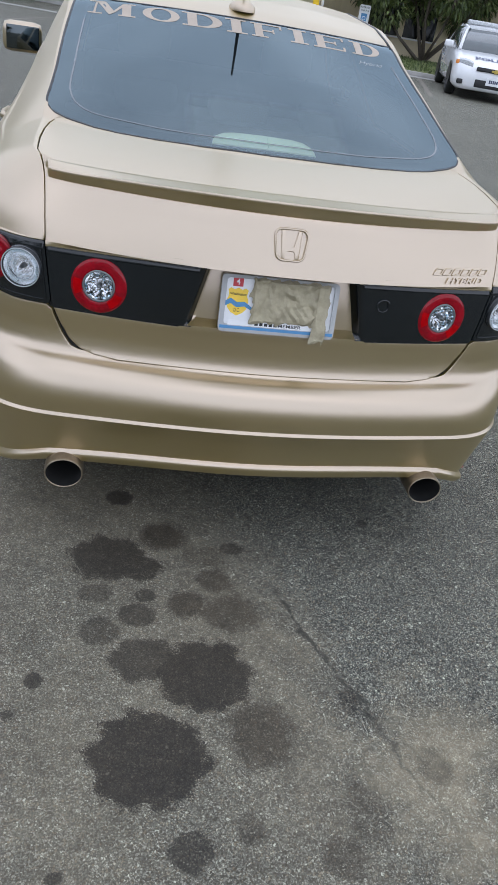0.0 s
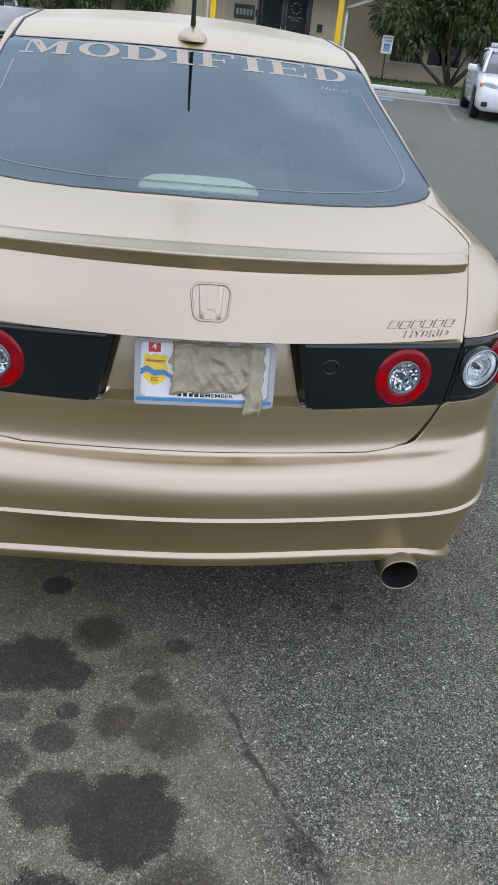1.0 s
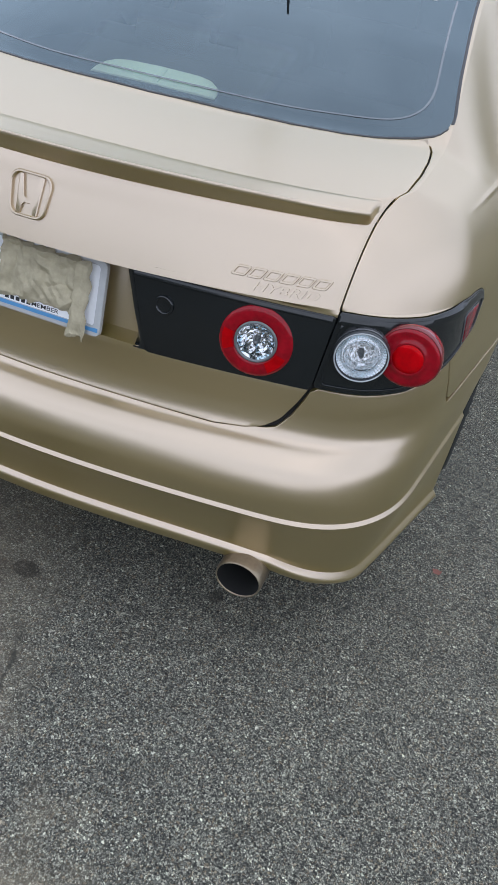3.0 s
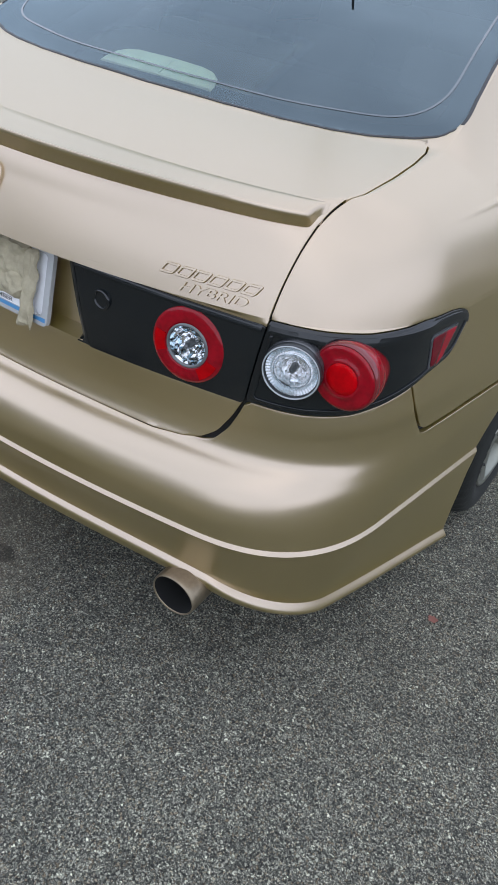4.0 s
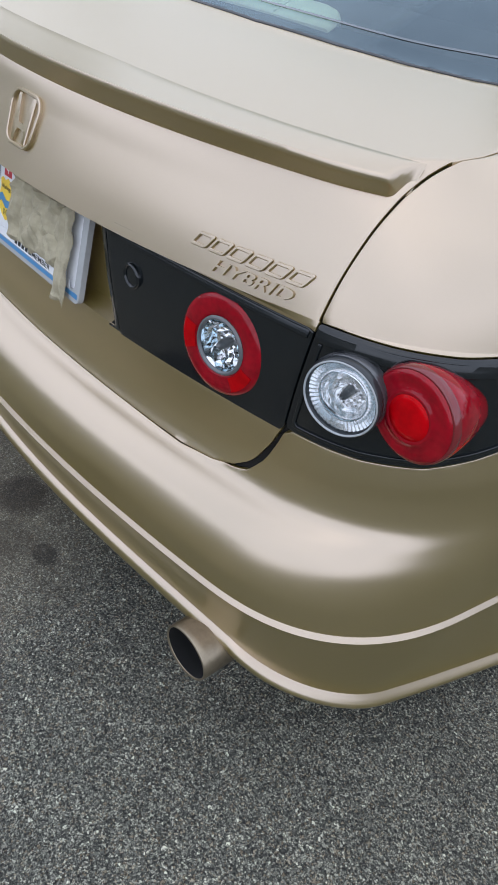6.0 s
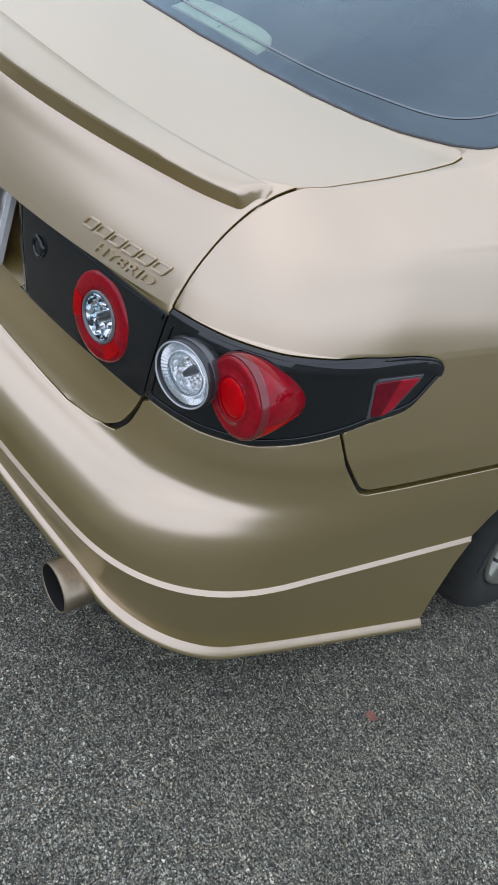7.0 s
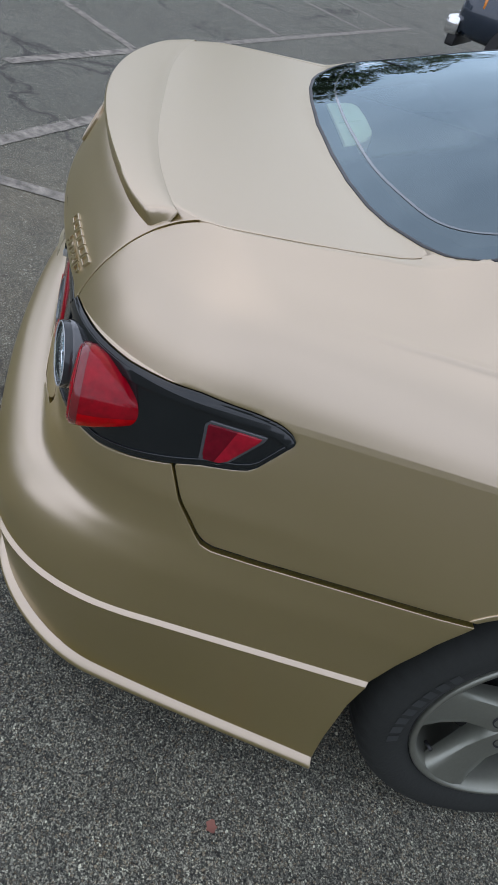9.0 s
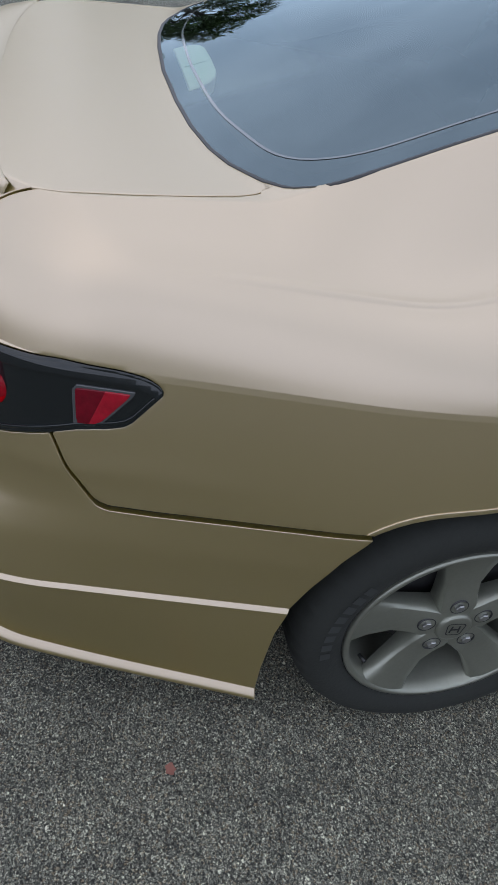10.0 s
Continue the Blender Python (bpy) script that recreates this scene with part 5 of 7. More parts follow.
# ---- wheels
def build_wheel(m):
    w = new("wheel")
    w.parent = SEDAN
    w.matrix_basis = m
    prof = [(.236, -.016), (.244, -.006), (.262, .004), (.285, .009), (.305, .006), (.322, -.004), (.334, -.020), (.342, -.042), (.345, -.075), (.345, -.15), (.334, -.185), (.30, -.2), (.235, -.19)]
    P, Fc = lathe(prof, 144, "x")
    P = P.reshape(len(prof), 144, 3)
    notch = (np.arange(144) % 3 == 0)
    for i, d in ((6, 0.982), (7, 0.988), (8, 0.988), (9, 0.988)):
        P[i, notch, 1:] *= d
    tyre = part("tyre", (P.reshape(-1, 3), Fc), RUBBER, w, "black road tyre")
    # lettering on the wall as plain bars
    for k in range(8):
        a0 = radians(148 + k * 6.2)
        pts = []
        for r in (0.270, 0.292):
            for a in (a0 - 0.036, a0 + 0.036):
                pts.append((0.0098 if r > 0.28 else 0.0085, r * math.cos(a), r * math.sin(a)))
        part("wall_mark", ([pts[0], pts[1], pts[3], pts[2]], [(0, 2, 3, 1)] if False else [(0, 1, 2, 3)]), RUBBER_MARK, tyre, smooth=False)
    rim = part("rim", lathe([(.240, -.020), (.2405, -.004), (.238, 0.0), (.230, 0.0005), (.2255, -.006), (.222, -.03), (.214, -.075), (.205, -.12), (.205, -.19)], 72, "x"), ALLOY, w, "grey five-spoke alloy rim")
    part("hub_disc", lathe([(0.0, -0.085), (0.13, -0.085), (0.150, -0.09), (0.155, -0.10), (0.205, -0.17)], 48, "x"), DARK_METAL, w)
    for k in range(5):
        a = radians(100 + 72 * k)
        bm = bmesh.new()
        rows = []
        for r, half, x, thick in ((0.028, 0.034, -0.0155, 0.05), (0.060, 0.043, -0.0140, 0.05), (0.090, 0.041, -0.0185, 0.045), (0.13, 0.041, -0.021, 0.04), (0.185, 0.052, -0.013, 0.035), (0.212, 0.063, -0.007, 0.03), (0.230, 0.074, -0.004, 0.03)):
            ring = []
            for t, dx in ((-1.0, -thick), (-1.0, -0.010), (-0.86, -0.0015), (-0.5, 0.001), (0.5, 0.001), (0.86, -0.0015), (1.0, -0.010), (1.0, -thick)):
                ring.append(bm.verts.new((x + dx, r * math.cos(a) - t * half * math.sin(a), r * math.sin(a) + t * half * math.cos(a))))
            rows.append(ring)
        for p, q in zip(rows, rows[1:]):
            for i in range(7):
                bm.faces.new((p[i], p[i + 1], q[i + 1], q[i]))
        bmesh.ops.recalc_face_normals(bm, faces=bm.faces)
        auto_smooth(part("spoke", bm, ALLOY, rim), 40)
        c = (0.065 * math.cos(a), 0.065 * math.sin(a))
        part("nut_socket", lathe([(0.0200, -0.020), (0.0200, -0.0130), (0.0180, -0.0128), (0.0165, -0.024), (0.0, -0.0245)], 22, "x", (0, *c)), DARK_METAL, rim)
        part("wheel_nut", lathe([(0.0105, -0.022), (0.0105, -0.009), (0.0085, -0.0075), (0.0, -0.0072)], 6, "x", (0, *c)), CHROME_DULL, rim, smooth=False)
    cap = part("centre_cap", lathe([(0.0, -0.006), (0.033, -0.0066), (0.0385, -0.0085), (0.0400, -0.014), (0.0405, -0.022)], 44, "x"), ALLOY, rim)
    o = rounded_quad(0.043, 0.036, 0.038, 0.008)
    i_ = rounded_quad(0.038, 0.031, 0.033, 0.006)
    n = len(o)
    P = [(-0.0052, x, z) for x, z in o] + [(-0.0052, x, z) for x, z in i_]
    part("cap_badge", (P, [(j, (j + 1) % n, n + (j + 1) % n, n + j) for j in range(n)]), TRIM, cap, smooth=False)
    for t in (-1, 1):
        part("cap_bar", ([(-0.0052, t * .010 - .002, -.011), (-0.0052, t * .010 + .002, -.011), (-0.0052, t * .008 + .002, .011), (-0.0052, t * .008 - .002, .011)], [(0, 1, 2, 3)]), TRIM, cap, smooth=False)
    part("cap_bar", ([(-0.0052, -.009, -.003), (-0.0052, .009, -.003), (-0.0052, .009, .002), (-0.0052, -.009, .002)], [(0, 1, 2, 3)]), TRIM, cap, smooth=False)
    part("valve", tube_along([(-0.02, 0.205 * math.cos(3.63), 0.205 * math.sin(3.63)), (0.0, 0.198 * math.cos(3.63), 0.198 * math.sin(3.63))], 0.004, 8), TRIM, rim)
    return w


DARK_METAL = plain("dark_brake_metal", (0.035, 0.035, 0.036), 0.55, metal=0.4)
CHROME_DULL = plain("dull_nut_metal", (0.38, 0.38, 0.38), 0.3, metal=0.9)
for y in (HUB[1], HUB[1] + 2.74):
    for s in (1, -1):
        build_wheel(pose(HUB[0] * s, y + 0.006, HUB[2] + 0.010, 0, 0, 0 if s > 0 else 180))
        arc = [radians(a) for a in range(-18, 200, 8)]
        pts, fcs = [], []
        R = 0.428 if y < 2 else 0.40
        for a in arc:
            for x in (0.885, 0.45):
                pts.append((x * s, y + R * math.cos(a), HUB[2] + R * math.sin(a)))
        fcs = [(2 * i, 2 * i + 1, 2 * i + 3, 2 * i + 2) for i in range(len(arc) - 1)]
        part("arch_liner", (pts, fcs), BLACK_IN, SEDAN)


# ---- number plate in its frame, half hidden by crumpled paper
PLATE = thing("number_plate", "white number plate in a grey frame with a yellow shield", "number plate", pose(0, 0.1095, 0.808, -12, 0, 0))


def on_plate(outline, lift, material, name, parent=PLATE, label="", depth=0.0004):
    """A flat shape on the plate; x to the right, z up, lift towards the back of the car."""
    P, Fc = prism(outline, depth)
    ob = part(name, ([(x, y - lift - depth, z) for x, y, z in P], Fc), material, parent, label, smooth=False)
    return ob


def rect(x0, z0, x1, z1):
    return [(x0, z0), (x1, z0), (x1, z1), (x0, z1)]


def word_on_plate(word, x0, x1, z0, z1, lift, material, name, parent=PLATE):
    pts, faces = text_points(word, 1.0, 0.01)
    a = np.array(pts)[:, :2]
    lo, hi = a.min(0), a.max(0)
    a = (a - lo) / (hi - lo)
    part(name, ([(x0 + (x1 - x0) * u, -lift, z0 + (z1 - z0) * v) for u, v in a], faces), material, parent, smooth=False)


bm = bmesh.new()
box(bm, (0.305, 0.0025, 0.150), (0, 0.0, 0), (0, 0, 0), 0.001)
part("plate_sheet", bm, PLATE_WHITE, PLATE)
fo, fi = rounded_quad(0.320, 0.320, 0.152, 0.012), rounded_quad(0.293, 0.293, 0.122, 0.008)
fi = [(x, z + 0.006) for x, z in fi]
n = len(fo)
P, Fc = [], []
for ring, y in ((fo, 0.006), (fo, -0.004), (fi, -0.006), (fi, -0.001)):
    P += [(x, y, z) for x, z in ring]
for lvl in range(3):
    Fc += [(lvl * n + i, lvl * n + (i + 1) % n, (lvl + 1) * n + (i + 1) % n, (lvl + 1) * n + i) for i in range(n)]
auto_smooth(part("plate_frame", (P, Fc), PLATE_FRAME, PLATE, "grey plastic plate frame"), 40)
on_plate(rect(-0.156, -0.067, 0.156, -0.0585), 0.0052, BLUE_INK, "blue_stripe", label="blue stripe on the frame")
on_plate(rect(-0.130, 0.045, -0.103, 0.070), 0.0016, RED_INK, "sticker", label="red month sticker")
word_on_plate("4", -0.122, -0.112, 0.050, 0.066, 0.0025, WHITE_INK, "sticker_digit")
shield = [(-.141, .036), (-.134, .041), (-.124, .037), (-.114, .042), (-.104, .037), (-.094, .041), (-.087, .036), (-.090, .022), (-.085, .008), (-.088, -.012), (-.098, -.024), (-.114, -.032), (-.130, -.024), (-.140, -.012), (-.143, .008), (-.138, .022)]
on_plate([(x, z) for x, z in shield][::-1], 0.0016, YELLOW_INK, "shield", label="yellow shield emblem")
on_plate([(-.150, .004), (-.132, .014), (-.116, .004), (-.094, .006), (-.070, -.010), (-.072, -.018), (-.094, -.006), (-.116, -.010), (-.132, .0), (-.150, -.010)][::-1], 0.0022, BLUE_INK, "ribbon", label="blue ribbon across the shield")
word_on_plate("Washington", -.136, -.092, .020, .029, 0.0026, BLACK_INK, "place_word")
word_on_plate("D.C.", -.122, -.106, -.022, -.012, 0.0026, BLACK_INK, "district_word")
word_on_plate("MEMBER", .002, .066, -.054, -.045, 0.0070, BLACK_INK, "frame_word")
for k in range(5):
    on_plate(rect(-.062 + k * .013, -.054, -.053 + k * .013, -.046), 0.0066, BLACK_INK, "frame_mark")
on_plate(rect(-.135, -.057, .132, -.043), 0.0060, PLATE_WHITE, "frame_strip")


def crumple(x0, x1, z0, z1, seed, name, label, lift, nx, nz, high=0.016):
    """A sheet of crushed paper: long sharp creases over broad folds, with torn edges."""
    rng = random.Random(int(seed * 10))
    pts, faces = [], []
    dx, dz = (x1 - x0) / nx, (z1 - z0) / nz

    folds = [(rng.uniform(0, math.pi), wave, deep) for wave, deep in ((0.085, 0.010), (0.060, 0.009), (0.043, 0.008), (0.031, 0.006), (0.021, 0.004))]

    def crease(x, z):
        h = 0.0
        for k, (a, wave, deep) in enumerate(folds):
            u = (x * math.cos(a) + z * math.sin(a)) / wave + 0.9 * noise.noise(Vector((x * 14 + 5 * k, seed, z * 14)))
            h += deep * abs((u % 1.0) * 2 - 1) * (0.35 + 0.9 * abs(noise.noise(Vector((x * 22, seed + 3 * k, z * 22)))) * 2)
        return h

    for j in range(nz + 1):
        for i in range(nx + 1):
            ex, ez = min(i, nx - i) / nx, min(j, nz - j) / nz
            inner = min(1.0, min(ex * nx, ez * nz) / 3)
            torn = 0.011 * noise.noise(Vector((i * 0.14, seed * 2, j * 0.14)))
            x = x0 + dx * (i + rng.uniform(-.12, .12)) + torn * (1 - inner)
            z = z0 + dz * (j + rng.uniform(-.12, .12)) + torn * (1 - inner)
            pts.append((x, -lift - high * 55 * crease(x, z) * (0.25 + 0.75 * inner), z))
    w = nx + 1
    for j in range(nz):
        for i in range(nx):
            a = j * w + i
            if rng.random() < 0.5:
                faces += [(a, a + 1, a + w + 1), (a, a + w + 1, a + w)]
            else:
                faces += [(a, a + 1, a + w), (a + 1, a + w + 1, a + w)]
    return auto_smooth(part(name, (pts, faces), PAPER, PLATE, label), 16)


crumple(-0.078, 0.108, -0.046, 0.072, 3.1, "crumpled_paper", "crumpled tan paper over the plate", 0.004, 76, 50)
crumple(0.094, 0.134, -0.088, 0.070, 8.4, "paper_strip", "torn hanging strip of tan paper", 0.012, 18, 56, 0.010)
part("lock_barrel", lathe([(0.0, 0.016), (0.009, 0.015), (0.0135, 0.008), (0.0150, -0.003), (0.0182, -0.0045), (0.0200, 0.0), (0.0200, 0.010)], 32, "y", (0.288, 0.1115, 0.838)), LAMP_BLACK, SEDAN, "round lock in the lamp panel")

# ---------------------------------------------------------------- the car park beyond
LOT = pose(7.0, 20.8, 0, 0, 0, -15.6)      # along the kerb, and away from it


def at_lot(x, y, z=0.0, turn=0.0):
    return LOT @ pose(x, y, z, 0, 0, turn)


def paint_white_body():
    return plain("white_car_paint", (0.74, 0.75, 0.76), 0.22, coat=0.8, vary=0.04)


WHITE_PAINT = paint_white_body()
NAVY_PAINT = plain("dark_navy_car_paint", (0.012, 0.022, 0.038), 0.22, coat=1.0, vary=0.2)
GREY_PLASTIC = plain("grey_plastic", (0.06, 0.06, 0.065), 0.55)
HEADLAMP = plain("headlamp_lens", (0.45, 0.47, 0.48), 0.10, coat=1.0, vary=0.4, scale=30)
AMBER = plain("amber_lens", (0.75, 0.24, 0.03), 0.2, coat=1.0)
GOLD_BADGE = plain("gold_badge", (0.55, 0.42, 0.10), 0.35, metal=0.6)
NAVY_INK = plain("navy_lettering", (0.02, 0.03, 0.09), 0.4)
WORN_WHITE = plain("worn_road_paint", (0.205, 0.185, 0.155), 0.95, vary=0.75, scale=14, fine=180)
CONCRETE = plain("pale_concrete", (0.36, 0.35, 0.33), 0.85, vary=0.18, scale=3, bumps=0.3)
GRASS = plain("mown_grass", (0.11, 0.13, 0.04), 0.9, vary=0.5, scale=9, fine=90, bumps=0.8)
SIDING = plain("beige_wall_boards", (0.60, 0.52, 0.36), 0.75, vary=0.08, scale=2)
TRIM_WHITE = plain("white_trim", (0.72, 0.73, 0.73), 0.5, vary=0.06)
YELLOW = plain("yellow_post_paint", (0.82, 0.52, 0.015), 0.5, vary=0.06)
DARK_GLASS = plain("dark_window_glass", (0.010, 0.012, 0.013), 0.10, coat=0.1)
DOOR_DARK = plain("dark_door", (0.022, 0.024, 0.026), 0.3, coat=0.3)
ROOFING = plain("grey_roof_shingle", (0.10, 0.10, 0.105), 0.85, vary=0.25, scale=12, bumps=0.5)
GREEN_SIGN = plain("dark_green_sign", (0.02, 0.06, 0.04), 0.4)
ORANGE = plain("orange_cone", (0.85, 0.16, 0.03), 0.5)
BARK = plain("grey_bark", (0.085, 0.07, 0.055), 0.9, vary=0.3, scale=20, bumps=0.6)
BLUE_PAINT = plain("worn_blue_road_paint", (0.10, 0.33, 0.50), 0.8, vary=0.35, scale=10)
WOOD_FENCE = plain("weathered_fence_wood", (0.17, 0.15, 0.13), 0.85, vary=0.25, scale=5)
LEAF_RED = plain("dry_red_leaf", (0.24, 0.10, 0.075), 0.8)


def leaf_material(name, a, b):
    m, nt, bs, N, L = material(name)
    g = N("ShaderNodeNewGeometry")
    r = ramp_node(nt, g.outputs["Random Per Island"], ((0.0, a), (0.7, b), (1.0, tuple(c * 1.5 for c in b))))
    L(r.outputs["Color"], bs.inputs["Base Color"])
    bs.inputs["Roughness"].default_value = 0.5
    return m


LEAVES = leaf_material("broad_evergreen_leaves", (0.030, 0.050, 0.016), (0.12, 0.155, 0.05))
LEAVES_FAR = leaf_material("tree_leaves", (0.030, 0.048, 0.014), (0.085, 0.12, 0.034))


# ---- paint on the ground
def strip(a, b, width, material, name="road_line", z=0.004):
    a, b = Vector((a[0], a[1], 0)), Vector((b[0], b[1], 0))
    d = (b - a).normalized()
    s = Vector((-d.y, d.x, 0)) * width / 2
    n = max(2, int((b - a).length / 0.08))
    pts, fcs = [], []
    for i in range(n + 1):
        p = a + (b - a) * i / n
        w1, w2 = (1 + 0.14 * noise.noise(p * 9 + Vector((0, 0, k))) for k in (0.0, 5.0))
        pts += [p + s * w1 + Vector((0, 0, z)), p - s * w2 + Vector((0, 0, z))]
    fcs = [(2 * i, 2 * i + 1, 2 * i + 3, 2 * i + 2) for i in range(n)]
    ob = part(name, (pts, fcs), material)
    return tagged(ob, "worn white painted parking line on asphalt" if material is WORN_WHITE else "worn paint mark on asphalt", "road marking", kind="structure")


for a, b in (((-4.0, -0.87), (-13.9, 4.35)), ((-5.5, -0.12), (-9.5, -3.0)), ((-8.5, 1.42), (-12.6, -1.30)), ((-11.45, 3.02), (-15.6, 0.30)),
             ((-1.90, -0.85), (-3.75, 0.05)), ((-1.97, -0.60), (-1.90, 0.35)), ((-13.2, 3.95), (-17.3, 1.2))):
    strip(a, b, 0.10, WORN_WHITE)


def lot_xy(x, y):
    v = LOT @ Vector((x, y, 0))
    return v.x, v.y


for x in (-13.6, -9.2, -5.9, -2.6, 0.64, 3.6, 6.4):
    strip(lot_xy(x, -0.55), lot_xy(x, -5.2), 0.11, WORN_WHITE)
strip(lot_xy(-1.9, -1.25), lot_xy(-0.75, -1.25), 0.55, BLUE_PAINT, "blue_road_mark")
strip((2.4, 13.2), (2.9, 12.2), 0.06, WORN_WHITE)


# ---- kerb, pavement and grass
def slab_thing(name, x0, x1, y0, y1, z0, z1, material, label, category, bevel=0.02):
    bm = bmesh.new()
    box(bm, (x1 - x0, y1 - y0, z1 - z0), ((x0 + x1) / 2, (y0 + y1) / 2, (z0 + z1) / 2), (0, 0, 0), bevel)
    ob = part(name, bm, material)
    ob.matrix_basis = LOT
    return tagged(auto_smooth(ob), label, category, kind="structure")


slab_thing("gutter", -30, 16, -0.42, -0.04, -0.05, 0.006, CONCRETE, "pale concrete gutter along the kerb", "gutter", 0.0)
slab_thing("kerb", -2.6, 16, -0.04, 0.12, -0.05, 0.12, CONCRETE, "low pale concrete kerb beside grass", "kerb")
slab_thing("pavement", -30, -9.0, 3.3, 5.4, -0.05, 0.10, CONCRETE, "pale concrete strip along the office wall", "pavement")
slab_thing("pavement", -9.0, -2.62, -0.04, 4.4, -0.05, 0.10, CONCRETE, "pale concrete pavement before the porch", "pavement")
slab_thing("lawn", -2.6, 16, 0.12, 6.6, -0.05, 0.13, GRASS, "short green lawn beside the car park", "lawn", 0.01)


def grass_tufts():
    rng = random.Random(5)
    pts, fcs = [], []
    for _ in range(5200):
        x, y = rng.uniform(-2.5, 8), rng.uniform(0.15, 6.4)
        a, h = rng.uniform(0, 6.28), rng.uniform(0.04, 0.11)
        k = len(pts)
        c, s = math.cos(a) * 0.02, math.sin(a) * 0.02
        pts += [(x - c, y - s, 0.12), (x + c, y + s, 0.12), (x + rng.uniform(-.03, .03), y + rng.uniform(-.03, .03), 0.12 + h)]
        fcs.append((k, k + 1, k + 2))
    ob = part("grass_blades", (pts, fcs), LEAVES_FAR)
    ob.matrix_basis = LOT
    tagged(ob, "short blades of grass on the lawn", "grass", kind="stuff")


grass_tufts()
for x in (-0.75, 2.3, -5.2):
    bm = bmesh.new()
    box(bm, (1.75, 0.16, 0.12), (0, 0, 0.06), (0, 0, 0), 0.03)
    ob = auto_smooth(part("wheel_stop", bm, TRIM_WHITE))
    ob.matrix_basis = at_lot(x, 0.28 if x > -2.6 else -0.7, 0.128 if x > -2.6 else 0.0)
    tagged(ob, "white concrete wheel stop at the grass edge", "wheel stop", group="wheel stops")


# ---- office building with a gabled porch
HOUSE = thing("office_building", "low beige office building with dark windows and yellow porch posts", "building", at_lot(0, 0))


def wall_boards(x0, x1, y, z0, z1, name, openings=()):
    """A boarded wall: a backing with openings left out, and upright boards proud of it."""
    bm = bmesh.new()
    xs = sorted({x0, x1, *[v for o in openings for v in (o[0], o[1])]})
    for a, b in zip(xs, xs[1:]):
        mid = (a + b) / 2
        cuts = [(o[2], o[3]) for o in openings if o[0] <= mid <= o[1]]
        z = z0
        for lo, hi in sorted(cuts):
            if lo > z:
                box(bm, (b - a, 0.18, lo - z), (mid, y + 0.09, (lo + z) / 2))
            z = hi
        if z1 > z:
            box(bm, (b - a, 0.18, z1 - z), (mid, y + 0.09, (z + z1) / 2))
    w = part(name, bm, SIDING, HOUSE, smooth=False)
    n = int((x1 - x0) / 0.2)
    for i in range(n):
        x = x0 + (i + 0.5) * (x1 - x0) / n
        lo = z0
        for o in sorted((o for o in openings if o[0] - 0.09 < x < o[1] + 0.09), key=lambda o: o[2]):
            if o[2] > lo + 0.05:
                board(x, y, lo, o[2] - 0.02, (x1 - x0) / n, w)
            lo = o[3] + 0.02
        if z1 > lo + 0.05:
            board(x, y, lo, z1, (x1 - x0) / n, w)
    return w


BOARD = {}


def board(x, y, z0, z1, pitch, parent):
    key = (round(z1 - z0, 3), round(pitch, 3))
    if key not in BOARD:
        bm = bmesh.new()
        box(bm, (pitch - 0.022, 0.016, z1 - z0), (0, 0, 0), (0, 0, 0), 0.004)
        me = bpy.data.meshes.new("board")
        bm.to_mesh(me)
        bm.free()
        me.materials.append(SIDING)
        BOARD[key] = me
    ob = new("board", BOARD[key])
    ob.parent = parent
    ob.location = (x, y - 0.008, (z0 + z1) / 2)


def house_window(x, y, z0, w, h):
    win = part("window", prism(rect(x - w / 2, z0, x + w / 2, z0 + h), 0.02), DARK_GLASS, HOUSE, "dark office window", smooth=False)
    win.location = (0, y + 0.06, 0)
    bm = bmesh.new()
    for dx in (-w / 2 - 0.03, 0, w / 2 + 0.03):
        box(bm, (0.05, 0.09, h + 0.1), (x + dx, -0.03, z0 + h / 2), (0, 0, 0), 0.008)
    box(bm, (w + 0.1, 0.09, 0.06), (x, -0.03, z0 + h + 0.03), (0, 0, 0), 0.008)
    part("window_frame", bm, SIDING, win)
    bm = bmesh.new()
    box(bm, (w + 0.22, 0.16, 0.05), (x, -0.10, z0 - 0.03), (0, 0, 0), 0.01)
    part("sill", bm, TRIM_WHITE, win, "pale window sill")


wins = [(-0.52, 0.72), (0.78, 0.72), (4.6, 0.72), (6.6, 0.72), (8.4, 0.72)]
wall_boards(-2.7, 10.5, 6.5, 0.05, 3.0, "side_wall", [(x - 0.55, x + 0.55, z, z + 1.15) for x, z in wins])
for x, z in wins:
    house_window(x, 6.5, z, 1.1, 1.15)
wall_boards(-8.6, -2.9, 4.4, 0.10, 3.0, "porch_wall", [(-5.5, -3.86, 0.10, 2.45)])
wall_boards(-17.0, -8.8, 5.4, 0.10, 3.0, "far_wall", [(-12.5, -11.3, 1.0, 2.1)])
house_window(-11.9, 5.4, 1.0, 1.2, 1.1)
bm = bmesh.new()
box(bm, (0.2, 2.1, 2.95), (-2.8, 5.45, 1.5))
part("return_wall", bm, SIDING, HOUSE, smooth=False)
bm = bmesh.new()
box(bm, (0.2, 1.0, 2.9), (-8.7, 4.95, 1.5))
part("return_wall", bm, SIDING, HOUSE, smooth=False)
